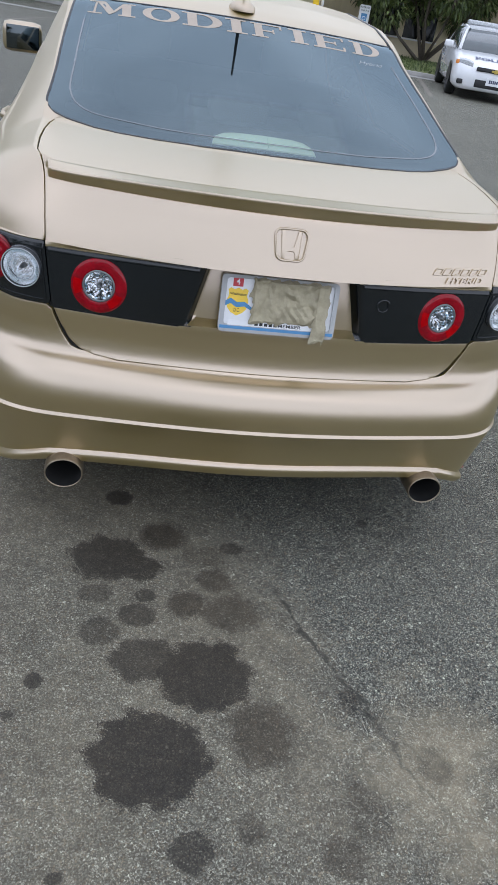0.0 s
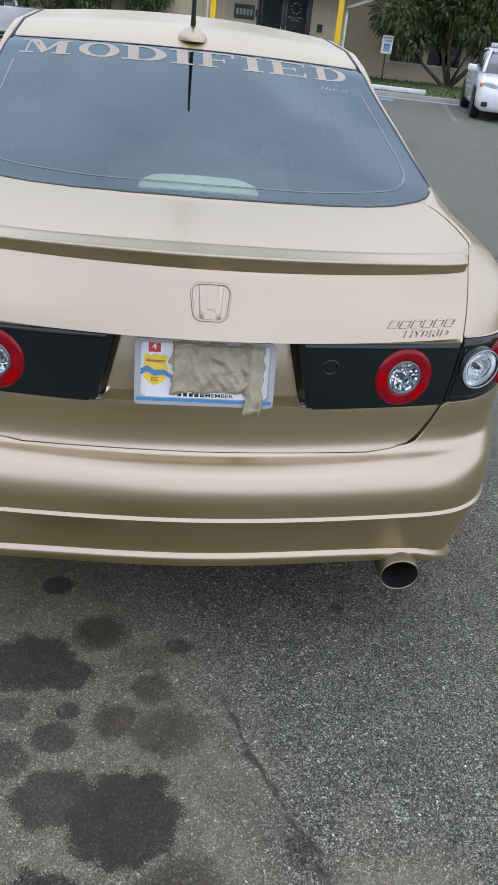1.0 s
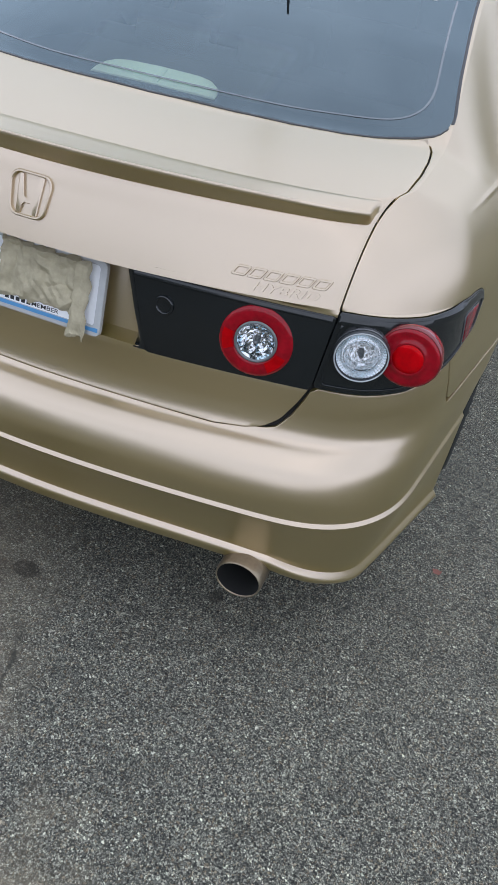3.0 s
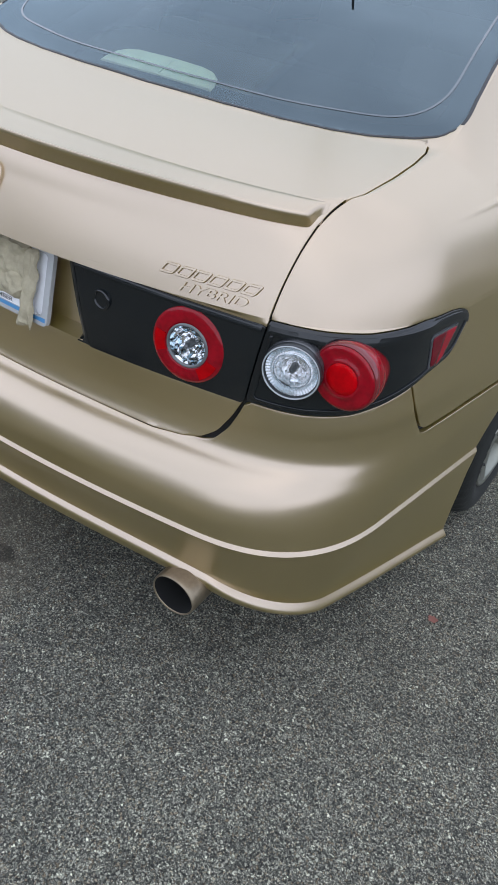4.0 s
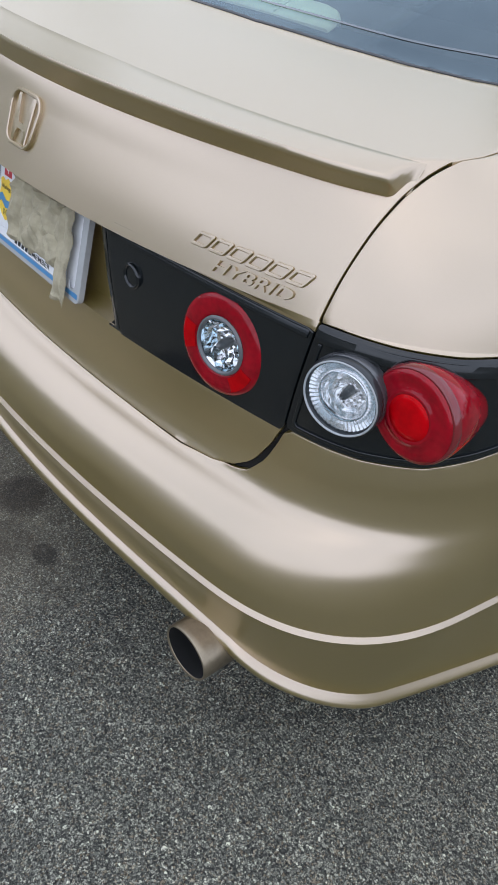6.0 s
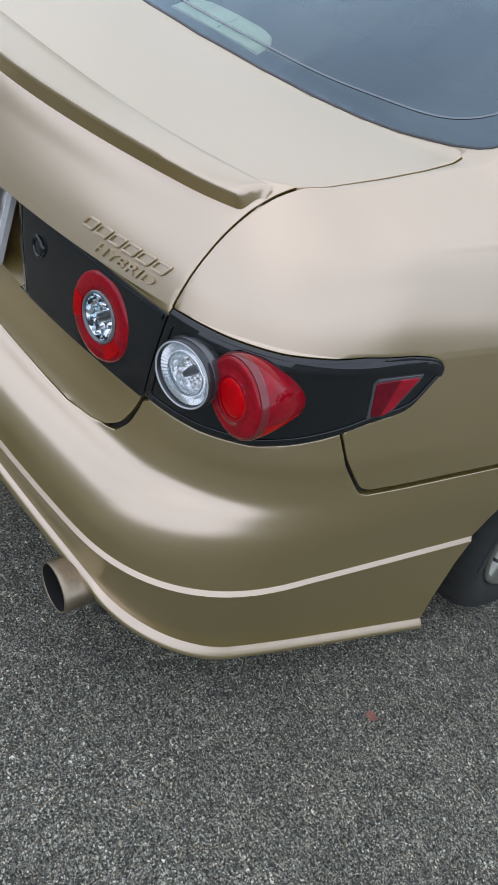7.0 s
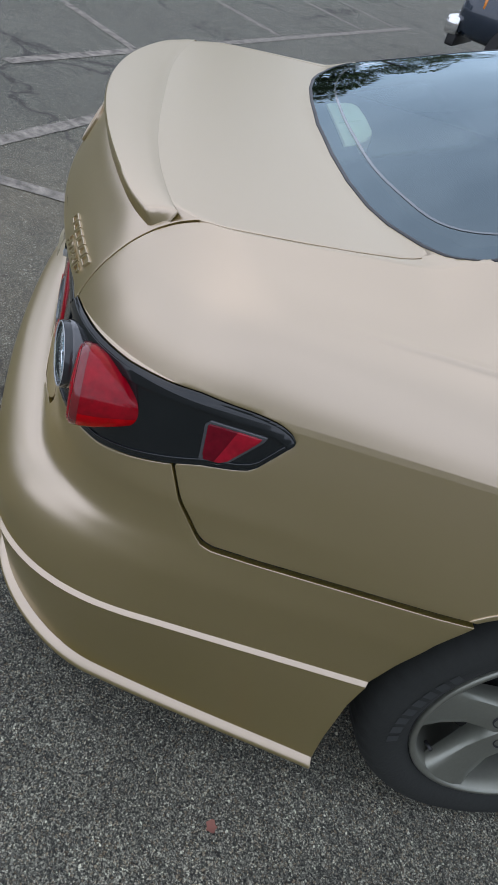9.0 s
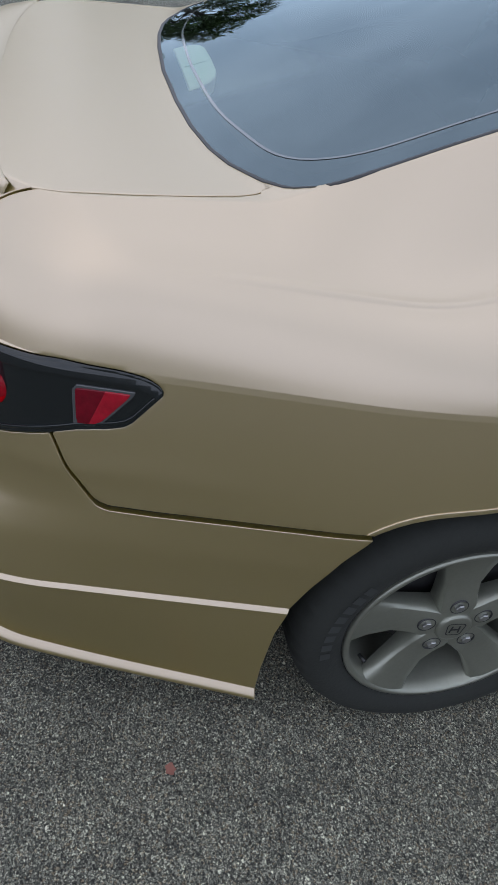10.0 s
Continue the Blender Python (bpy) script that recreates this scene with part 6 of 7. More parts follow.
# doors
dr = thing("entrance", "", "")
dr.parent = HOUSE
dr.location = (-4.68, 4.45, 0.10)
for s in (-1, 1):
    bm = bmesh.new()
    box(bm, (0.80, 0.05, 2.30), (s * 0.41, 0.02, 1.16), (0, 0, 0), 0.01)
    leafd = part("door_leaf", bm, DOOR_DARK, dr, "dark glazed entrance door")
    part("door_glass", prism(rect(s * 0.41 - 0.32, 0.25, s * 0.41 + 0.32, 2.15), -0.012), DARK_GLASS, leafd, smooth=False)
    part("door_pull", tube_along([(s * 0.08, -0.05, 0.9), (s * 0.08, -0.08, 0.95), (s * 0.08, -0.08, 1.3), (s * 0.08, -0.05, 1.35)], 0.012), CHROME, leafd)
for k in range(9):
    a = 2 * math.pi * k / 9
    part("door_emblem_mark", prism([(0.38 + 0.15 * math.cos(a) + dx, 1.86 + 0.15 * math.sin(a) + dz) for dx, dz in ((-.03, -.012), (.03, -.012), (.03, .012), (-.03, .012))], -0.016), DECAL_FINE, dr, smooth=False)
bm = bmesh.new()
for dx in (-0.86, 0.86):
    box(bm, (0.08, 0.16, 2.42), (dx, 0, 1.2), (0, 0, 0), 0.01)
box(bm, (1.8, 0.16, 0.09), (0, 0, 2.4), (0, 0, 0), 0.01)
part("door_frame", bm, DOOR_DARK, dr)
# sign beside the door, its number as bars
part("number_sign", prism(rect(-6.33, 1.50, -5.66, 1.92), -0.03), GREEN_SIGN, HOUSE, "dark green sign with pale bars", smooth=False).location = (0, 4.36, 0)
for k in range(5):
    part("sign_bar", prism(rect(-6.26 + k * 0.115, 1.62, -6.18 + k * 0.115, 1.80), -0.012), DECAL_FINE, HOUSE, smooth=False).location = (0, 4.325, 0)
part("entry_panel", prism(rect(-5.61, 1.60, -5.52, 1.80), -0.05), TRIM, HOUSE, smooth=False).location = (0, 4.36, 0)
part("wall_box", prism(rect(-3.55, 1.35, -3.38, 1.58), -0.06), TRIM, HOUSE, smooth=False).location = (0, 4.36, 0)
# porch
for x in (-2.70, -6.58):
    bm = bmesh.new()
    box(bm, (0.17, 0.17, 2.46), (x, 2.3, 1.31), (0, 0, 0), 0.012)
    part("porch_post", bm, YELLOW, HOUSE, "yellow painted porch post")
bm = bmesh.new()
box(bm, (4.6, 0.16, 0.26), (-4.65, 2.3, 2.66), (0, 0, 0), 0.01)
part("porch_beam", bm, TRIM_CREAM, HOUSE) if False else part("porch_beam", bm, SIDING, HOUSE)
gable = [(-7.1, 2.74), (-2.2, 2.74), (-4.65, 4.0)]
part("gable", prism(gable, 0.1), SIDING, HOUSE, smooth=False).location = (0, 2.28, 0)
for k in range(4):
    part("gable_bar", prism(rect(-4.92 + k * 0.14, 2.86, -4.83 + k * 0.14, 3.02), -0.015), TRIM, HOUSE, smooth=False).location = (0, 2.27, 0)
for s in (-1, 1):
    x0, x1 = -4.65, -4.65 + s * 2.8
    slope = [(x0, 4.08), (x1, 2.62), (x1, 2.52), (x0, 3.96)]
    part("porch_roof", prism(slope, 2.9), ROOFING, HOUSE, smooth=False).location = (0, 1.95, 0)
    part("barge_board", prism([(x0, 4.02), (x1, 2.56), (x1, 2.36), (x0, 3.80)], -0.06), TRIM_WHITE, HOUSE, "white barge board", smooth=False).location = (0, 1.95, 0)
    gx = x1 + s * 0.05
    bm = bmesh.new()
    box(bm, (0.13, 2.9, 0.12), (gx, 3.4, 2.50), (0, 0, 0), 0.02)
    part("gutter", bm, TRIM_WHITE, HOUSE, "white gutter")
    px = -4.65 + s * 2.13
    part("downpipe", tube_along([(gx, 2.1, 2.46), (gx, 2.15, 2.36), (px, 2.42, 2.10), (px, 2.44, 1.9), (px, 2.44, 0.16)], 0.045, 8), TRIM_WHITE, HOUSE, "white downpipe")
for x0, x1, y0, z0 in ((-2.95, 11.0, 5.9, 2.95), (-17.5, -8.4, 4.8, 2.95)):
    P = [(x0, y0, z0), (x1, y0, z0), (x1, y0 + 4.5, z0 + 1.7), (x0, y0 + 4.5, z0 + 1.7), (x0, y0, z0 - 0.12), (x1, y0, z0 - 0.12), (x1, y0 + 4.5, z0 + 1.5), (x0, y0 + 4.5, z0 + 1.5)]
    part("roof", (P, [(0, 1, 2, 3), (7, 6, 5, 4), (0, 4, 5, 1), (1, 5, 6, 2), (3, 2, 6, 7), (0, 3, 7, 4)]), ROOFING, HOUSE, smooth=False)
    part("eaves_gutter", prism(rect(x0, z0 - 0.15, x1, z0), 0.12), TRIM_WHITE, HOUSE, smooth=False).location = (0, y0 - 0.12, 0)
P = [(-8.4, 1.95, 3.0), (-8.4, 11, 3.0)]
bm = bmesh.new()
box(bm, (5.6, 6.0, 3.0), (-5.6, 7.6, 1.5))
box(bm, (27.5, 0.2, 3.0), (-3.2, 10.9, 1.5))
box(bm, (0.2, 5.0, 3.0), (10.5, 9.0, 1.5))
box(bm, (0.2, 5.5, 3.0), (-17.0, 8.2, 1.5))
part("back_walls", bm, SIDING, HOUSE, smooth=False)

# bin and cone by the door
BIN = thing("litter_bin", "black slatted metal litter bin beside the door", "litter bin", at_lot(-3.46, 3.6, 0.10))
part("drum", lathe([(0.0, 0.03), (0.24, 0.03), (0.25, 0.05), (0.27, 0.85)], 24, "z"), TRIM, BIN)
for k in range(24):
    a = 2 * math.pi * k / 24
    part("slat", tube_along([(0.262 * math.cos(a), 0.262 * math.sin(a), 0.02), (0.295 * math.cos(a), 0.295 * math.sin(a), 0.90)], 0.016, 6), TRIM, BIN)
part("rim", lathe([(0.27, 0.88), (0.31, 0.88), (0.32, 0.91), (0.31, 0.94), (0.20, 0.96), (0.19, 0.93), (0.27, 0.88)], 24, "z"), TRIM, BIN)
CONE = thing("traffic_cone", "small orange traffic cone standing by the bin", "traffic cone", at_lot(-3.36, 3.0, 0.10))
part("body", lathe([(0.0, 0.50), (0.025, 0.50), (0.12, 0.03), (0.12, 0.02)], 20, "z"), ORANGE, CONE)
bm = bmesh.new()
box(bm, (0.32, 0.32, 0.03), (0, 0, 0.015), (0, 0, 0), 0.01)
part("base", bm, ORANGE, CONE)

# sign for reserved parking
SIGN = thing("parking_sign", "white reserved parking sign with blue square on a post", "sign", at_lot(-1.22, 4.5, 0.12, 6))
part("post", tube_along([(0, 0, -0.05), (0, 0, 1.34)], 0.022, 8), GREY_PLASTIC, SIGN)
panel_s = part("sign_panel", prism(rounded_quad(0.44, 0.44, 0.66, 0.03), -0.006), TRIM_WHITE, SIGN, smooth=False)
panel_s.location = (0, -0.028, 1.10)
panel_s.scale = (0.80, 1, 0.80)


def word_flat(word, x0, x1, z0, z1, y, material, name, parent):
    pts, faces = text_points(word, 1.0, 0.01)
    a = np.array(pts)[:, :2]
    lo, hi = a.min(0), a.max(0)
    a = (a - lo) / (hi - lo)
    return part(name, ([(x0 + (x1 - x0) * u, y, z0 + (z1 - z0) * v) for u, v in a], faces), material, parent, smooth=False)


word_flat("PUBLIC SAFETY", 0.13, 0.63, 1.575, 1.615, -0.018, DECAL_FINE, "door_word", dr)
word_flat("OFFICE", 0.26, 0.50, 1.50, 1.54, -0.018, DECAL_FINE, "door_word", dr)
word_flat("RESERVED", -0.19, 0.19, 0.21, 0.28, -0.0075, GREEN_SIGN, "sign_word", panel_s)
word_flat("PARKING", -0.16, 0.16, 0.10, 0.17, -0.0075, GREEN_SIGN, "sign_word", panel_s)
sq = part("blue_square", prism(rect(-0.12, -0.24, 0.12, 0.03), -0.0015), BLUE_INK, panel_s, smooth=False)
sq.location = (0, -0.0062, 0)
part("wheel_mark", lathe([(0.055, -0.002), (0.075, -0.002)], 20, "y", (0.0, -0.001, -0.14)), WHITE_INK, sq, smooth=False)


# ---- vehicles in the row
def cross(half, z0, z1, inset, round_):
    """Right half of a body cross-section, from the floor out and up."""
    return [(0, z0), (half * 0.86, z0), (half * 0.97, z0 + round_), (half, (z0 * 0.55 + z1 * 0.45)), (half - inset * 0.35, z1 - round_ * 0.9), (half - inset, z1 - round_ * 0.2), (half - inset - round_, z1), (0, z1 + 0.015)]


def loft_body(stations, ends=True):
    """Closed loft; a station is (y, half width, floor, top, inset, rounding)."""
    pts, fcs = [], []
    n = None
    for y, *c in stations:
        h = cross(*c)
        ring = [(x, y, z) for x, z in h] + [(-x, y, z) for x, z in h[::-1][1:-1]]
        n = len(ring)
        pts += ring
    for i in range(len(stations) - 1):
        for j in range(n):
            k = (j + 1) % n
            fcs.append((i * n + j, i * n + k, (i + 1) * n + k, (i + 1) * n + j))
    fcs += [tuple(range(n))[::-1], tuple(range((len(stations) - 1) * n, len(stations) * n))]
    return pts, fcs


def road_wheel(parent, x, y, r, w, spokes, rim_mat, s):
    whl = new("wheel")
    whl.parent = parent
    whl.matrix_basis = pose(x, y, r, 0, 0, 0 if s > 0 else 180)
    part("tyre", lathe([(r * .66, -.015), (r * .72, 0.0), (r * .86, .006), (r * .95, -.012), (r, -.04), (r, -w + .04), (r * .93, -w), (r * .62, -w)], 48, "x"), RUBBER, whl)
    rim = part("rim", lathe([(r * .67, -.012), (r * .655, 0.0), (r * .62, -.004), (r * .60, -.05), (r * .2, -.07), (0, -.07)], 36, "x"), rim_mat if spokes == 0 else DARK_METAL, whl)
    if spokes:
        part("rim_lip", lathe([(r * .67, -.010), (r * .665, .003), (r * .62, .002), (r * .60, -.03)], 40, "x"), rim_mat, whl)
    for k in range(spokes):
        a = 2 * math.pi * k / spokes + 0.3
        bm = bmesh.new()
        box(bm, (0.03, r * 0.56, r * 0.20), (-0.018, r * 0.34, 0), (0, 0, 0), 0.008)
        ob = part("spoke", bm, rim_mat, rim)
        ob.matrix_basis = pose(0, 0, 0, math.degrees(a), 0, 0)
    part("hub", lathe([(0.0, .002), (r * .12, 0.0), (r * .15, -.03)], 20, "x"), rim_mat, rim)


def loft_lamp(s, half, y, z, big):
    w, h = (0.30, 0.16) if not big else (0.30, 0.24)
    pts, fcs = [], []
    for i, t in enumerate((0.0, 0.33, 0.66, 1.0)):
        x = half - 0.08 - w * (1 - t)
        yy = y + 0.03 + 0.20 * t * t
        hh = h * (0.55 + 0.45 * math.sin(math.pi * (0.15 + 0.7 * t)))
        for dy, dz in ((0.06, -hh / 2), (-0.012, -hh / 2 + 0.01), (-0.022, 0), (-0.012, hh / 2 - 0.01), (0.06, hh / 2 + 0.02)):
            pts.append((s * x, yy + dy, z + dz + 0.03 * t))
    for i in range(3):
        for j in range(4):
            f = (i * 5 + j, i * 5 + j + 1, (i + 1) * 5 + j + 1, (i + 1) * 5 + j)
            fcs.append(f if s < 0 else f[::-1])
    return pts, fcs


def police_car(m, label):
    car = thing("police_car", label, "car", m, "police cars")
    st = [(-2.46, .62, .28, .58, .10, .06), (-2.40, .78, .22, .68, .10, .07), (-2.22, .88, .20, .76, .10, .08), (-1.7, .925, .20, .86, .12, .09), (-1.05, .93, .20, .95, .12, .09), (-0.3, .93, .20, .97, .10, .08),
          (1.0, .93, .20, .98, .10, .08), (1.7, .92, .20, 1.0, .12, .09), (2.25, .88, .24, .98, .14, .1), (2.55, .78, .30, .90, .14, .1), (2.62, .66, .36, .78, .12, .08)]
    auto_smooth(part("body", loft_body(st), WHITE_PAINT, car, "white painted body"), 45)
    cab = [(-1.10, .78, .90, .955, .03, .02), (-0.75, .79, .90, 1.16, .14, .05), (-0.32, .80, .90, 1.41, .22, .07), (0.25, .80, .90, 1.47, .24, .07), (0.85, .80, .90, 1.45, .23, .07), (1.45, .79, .90, 1.20, .15, .05), (1.80, .77, .90, 1.0, .05, .03)]
    part("cabin_glass", loft_body(cab), SIDE_GLASS_CAR, car, "tinted cabin glass")
    roof = [(-0.36, .60, 1.385, 1.425, .02, .015), (0.0, .61, 1.40, 1.475, .03, .02), (0.5, .61, 1.40, 1.485, .03, .02), (0.92, .60, 1.39, 1.45, .02, .015)]
    auto_smooth(part("roof", loft_body(roof), WHITE_PAINT, car, "white roof"), 40)
    for s in (-1, 1):
        for path in (((s * .765, -1.10, .955), (s * .69, -0.72, 1.19), (s * .60, -0.34, 1.41)), ((s * .80, .30, .96), (s * .70, .32, 1.2), (s * .60, .34, 1.45)), ((s * .77, 1.75, 1.0), (s * .69, 1.35, 1.24), (s * .60, .92, 1.43))):
            part("pillar", tube_along(path, [0.04, 0.036, 0.034], 8), WHITE_PAINT, car)
        part("roof_rail", tube_along([(s * .60, -0.34, 1.41), (s * .61, 0.2, 1.45), (s * .60, .92, 1.43)], 0.03, 8), WHITE_PAINT, car)
        bm = bmesh.new()
        box(bm, (0.22, 0.12, 0.15), (s * 1.0, -0.72, 1.02), (0, 0, s * 8), 0.04)
        mm = part("door_mirror", bm, WHITE_PAINT, car)
        part("mirror_arm", tube_along([(s * .84, -0.72, .96), (s * .95, -0.72, 1.0)], 0.025, 6), WHITE_PAINT, mm)
        for y in (-1.52, 1.42):
            road_wheel(car, s * 0.925, y, 0.325, 0.21, 5, GREY_PLASTIC, s)
            # flat black patch on the body side, painted for the arch's shaded hollow
            arc = [radians(a) for a in range(-15, 200, 12)]
            P = []
            for a in arc:
                for rr in (0.0, 0.385):
                    P.append((s * 0.932, y + rr * math.cos(a), 0.325 + rr * math.sin(a)))
            part("wheel_well_patch", (P, [(2 * i, 2 * i + 1, 2 * i + 3, 2 * i + 2) for i in range(len(arc) - 1)]), TRIM, car)
        hl = auto_smooth(part("headlamp", loft_lamp(s, .90, -2.42, .70, False), HEADLAMP, car, "clear headlamp"), 40)
        bm = bmesh.new()
        box(bm, (0.05, 0.10, 0.09), (s * .845, -2.16, .73), (0, 0, -s * 35), 0.012)
        part("indicator", bm, AMBER, hl, "amber indicator")
        bm = bmesh.new()
        box(bm, (0.30, 0.06, 0.10), (s * .66, -2.405, .36), (0, 0, -s * 14), 0.02)
        part("bumper_inlet", bm, TRIM, car, "black bumper inlet")
    bm = bmesh.new()
    box(bm, (0.86, 0.05, 0.075), (0, -2.455, .655), (-8, 0, 0), 0.015)
    gr = part("grille", bm, TRIM, car, "black grille slot")
    part("grille_badge", prism([(-.10, .02), (-.035, .02), (-.03, .04), (.03, .04), (.04, .02), (.10, .02), (.09, -.02), (.035, -.02), (.03, -.04), (-.03, -.04), (-.04, -.02), (-.09, -.02)], -0.02), GOLD_BADGE, gr, smooth=False).location = (0, -2.48, .655)
    part("grille_bar", tube_along([(-.42, -2.47, .70), (0, -2.49, .705), (.42, -2.47, .70)], 0.010, 6), CHROME, gr)
    bm = bmesh.new()
    box(bm, (0.80, 0.05, 0.16), (0, -2.455, .37), (0, 0, 0), 0.02)
    low = part("lower_grille", bm, TRIM, car, "black lower grille")
    pl = part("plate", prism(rect(-.155, .36, .155, .52), -0.01), PLATE_WHITE, car, "white plate with dark bars", smooth=False)
    pl.location = (0, -2.475, 0)
    for k in range(5):
        part("plate_bar", prism(rect(-.09 + k * .042, .41, -.06 + k * .042, .475), -0.003), NAVY_INK, pl, smooth=False).location = (0, -0.0105, 0)
    # word on the bonnet
    pts, faces = text_points("POLICE", 1.0, 0.03)
    a = np.array(pts)[:, :2]
    a = (a - a.min(0)) / (a.max(0) - a.min(0))
    P = []
    for u, v in a:
        y = -1.98 + 0.22 * v
        P.append((-0.44 + 0.88 * u, y, np.interp(y, (-2.22, -1.7, -1.05), (.76, .86, .95)) + 0.024))
    part("bonnet_word", (P, faces), NAVY_INK, car, "dark lettering on the bonnet", smooth=False)
    bar = thing("light_bar", "", "")
    bar.parent = car
    bar.location = (0, 0.12, 1.53)
    bm = bmesh.new()
    box(bm, (1.22, 0.26, 0.10), (0, 0, 0), (0, 0, 0), 0.04)
    part("bar_cover", bm, HEADLAMP, bar, "clear roof light bar")
    bm = bmesh.new()
    box(bm, (1.10, 0.20, 0.05), (0, 0, -0.055), (0, 0, 0), 0.01)
    part("bar_base", bm, TRIM, bar)
    bm = bmesh.new()
    box(bm, (1.3, 4.2, 0.06), (0, 0, 0.22))
    part("underside", bm, BLACK_IN, car)
    return car


SIDE_GLASS_CAR = plain("windscreen_glass", (0.05, 0.065, 0.07), 0.03, coat=1.0)
police_car(at_lot(1.98, -2.05), "white police car with roof light bar, parked nose out")
police_car(at_lot(-16.15, -0.48), "white police car parked in the row by the kerb")


def pickup(m, paint, label, name="pickup_truck", wheel_mat=None):
    """A tall pickup whose nose points along -y."""
    car = thing(name, label, "truck", m)
    st = [(-2.80, .80, .55, .98, .06, .06), (-2.74, .90, .50, 1.10, .07, .07), (-2.55, .965, .48, 1.14, .08, .08), (-1.5, .985, .46, 1.20, .09, .09), (-0.9, .99, .46, 1.22, .07, .08), (0.2, .99, .46, 1.20, .05, .07), (1.0, .99, .46, 1.18, .05, .07), (2.7, .985, .50, 1.18, .05, .07), (2.78, .96, .54, 1.16, .05, .06)]
    auto_smooth(part("body", loft_body(st), paint, car), 45)
    cab = [(-0.98, .82, 1.15, 1.215, .03, .02), (-0.62, .83, 1.15, 1.52, .14, .05), (-0.32, .84, 1.15, 1.79, .20, .07), (0.3, .84, 1.15, 1.86, .22, .07), (0.95, .84, 1.15, 1.84, .21, .07), (1.12, .83, 1.15, 1.60, .12, .05), (1.16, .82, 1.15, 1.24, .05, .03)]
    part("cabin_glass", loft_body(cab), SIDE_GLASS_CAR, car, "tinted cabin glass")
    roof = [(-0.36, .66, 1.77, 1.81, .02, .015), (0.0, .67, 1.78, 1.87, .03, .02), (0.6, .67, 1.78, 1.885, .03, .02), (1.05, .66, 1.77, 1.84, .02, .015)]
    auto_smooth(part("roof", loft_body(roof), paint, car), 40)
    for s in (-1, 1):
        for path in (((s * .84, -1.0, 1.20), (s * .73, -0.6, 1.54), (s * .66, -0.34, 1.80)), ((s * .85, .25, 1.2), (s * .76, .27, 1.5), (s * .66, .3, 1.84)), ((s * .85, 1.14, 1.2), (s * .75, 1.10, 1.55), (s * .66, 1.02, 1.82))):
            part("pillar", tube_along(path, [0.055, 0.05, 0.045], 8), paint, car)
        part("roof_rail", tube_along([(s * .66, -0.34, 1.80), (s * .67, 0.3, 1.84), (s * .66, 1.02, 1.82)], 0.035, 8), paint, car)
        bm = bmesh.new()
        box(bm, (0.24, 0.12, 0.24), (s * 1.14, -0.55, 1.30), (0, 0, s * 8), 0.04)
        mm = part("door_mirror", bm, TRIM, car)
        part("mirror_arm", tube_along([(s * .92, -0.55, 1.22), (s * 1.08, -0.55, 1.28)], 0.03, 6), TRIM, mm)
        for y in (-1.78, 1.75):
            road_wheel(car, s * 0.99, y, 0.40, 0.26, 6, wheel_mat or CHROME, s)
            # shade of the wheel arch, painted as a flat black patch
            arc = [radians(a) for a in range(-20, 205, 12)]
            P = []
            for a in arc:
                for rr in (0.0, 0.48):
                    P.append((s * 0.993, y + rr * math.cos(a), 0.42 + rr * math.sin(a)))
            part("wheel_well_patch", (P, [(2 * i, 2 * i + 1, 2 * i + 3, 2 * i + 2) for i in range(len(arc) - 1)]), TRIM, car)
            part("mud_flap", prism(rect(s * 0.97 - 0.13, 0.16, s * 0.97 + 0.0, 0.46), 0.012), TRIM, car, smooth=False).location = (0, y + 0.47, 0)
        hl = auto_smooth(part("headlamp", loft_lamp(s, .97, -2.78, .93, True), HEADLAMP, car, "clear headlamp"), 40)
        bm = bmesh.new()
        box(bm, (0.08, 0.10, 0.12), (s * .905, -2.50, .94), (0, 0, -s * 35), 0.012)
        part("indicator", bm, AMBER, hl, "amber indicator")
        part("step_bar", tube_along([(s * .98, -1.2, .40), (s * 1.0, -1.1, .38), (s * 1.0, 1.1, .38), (s * .98, 1.2, .40)], 0.04, 8), TRIM, car)
    bm = bmesh.new()
    box(bm, (1.12, 0.06, 0.34), (0, -2.80, .90), (-3, 0, 0), 0.02)
    gr = part("grille", bm, TRIM, car, "black grille with bright bars")
    for z in (.74, .90, 1.06):
        part("grille_bar", tube_along([(-.58, -2.83, z), (0, -2.85, z), (.58, -2.83, z)], 0.018, 6), CHROME, gr)
    part("grille_badge", prism([(-.11, .025), (-.04, .025), (-.03, .045), (.03, .045), (.045, .025), (.11, .025), (.10, -.025), (.04, -.025), (.03, -.045), (-.03, -.045), (-.045, -.025), (-.10, -.025)], -0.02), GOLD_BADGE, gr, smooth=False).location = (0, -2.86, .90)
    bm = bmesh.new()
    box(bm, (1.86, 0.20, 0.24), (0, -2.82, .58), (0, 0, 0), 0.05)
    bp = part("front_bumper", bm, CHROME, car, "chrome front bumper")
    bm = bmesh.new()
    box(bm, (1.70, 0.14, 0.16), (0, -2.78, .40), (0, 0, 0), 0.03)
    part("air_dam", bm, TRIM, bp)
    pl = part("plate", prism(rect(-.155, .50, .155, .66), -0.01), PLATE_WHITE, car, smooth=False)
    pl.location = (0, -2.925, 0)
    for k in range(5):
        part("plate_bar", prism(rect(-.09 + k * .042, .55, -.06 + k * .042, .615), -0.003), NAVY_INK, pl, smooth=False).location = (0, -0.0105, 0)
    bm = bmesh.new()
    box(bm, (1.5, 4.6, 0.08), (0, 0.1, 0.46))
    part("underside", bm, BLACK_IN, car)
    return car


pickup(at_lot(-13.37, 0.2), WHITE_PAINT, "white pickup truck with chrome grille, parked nose out")


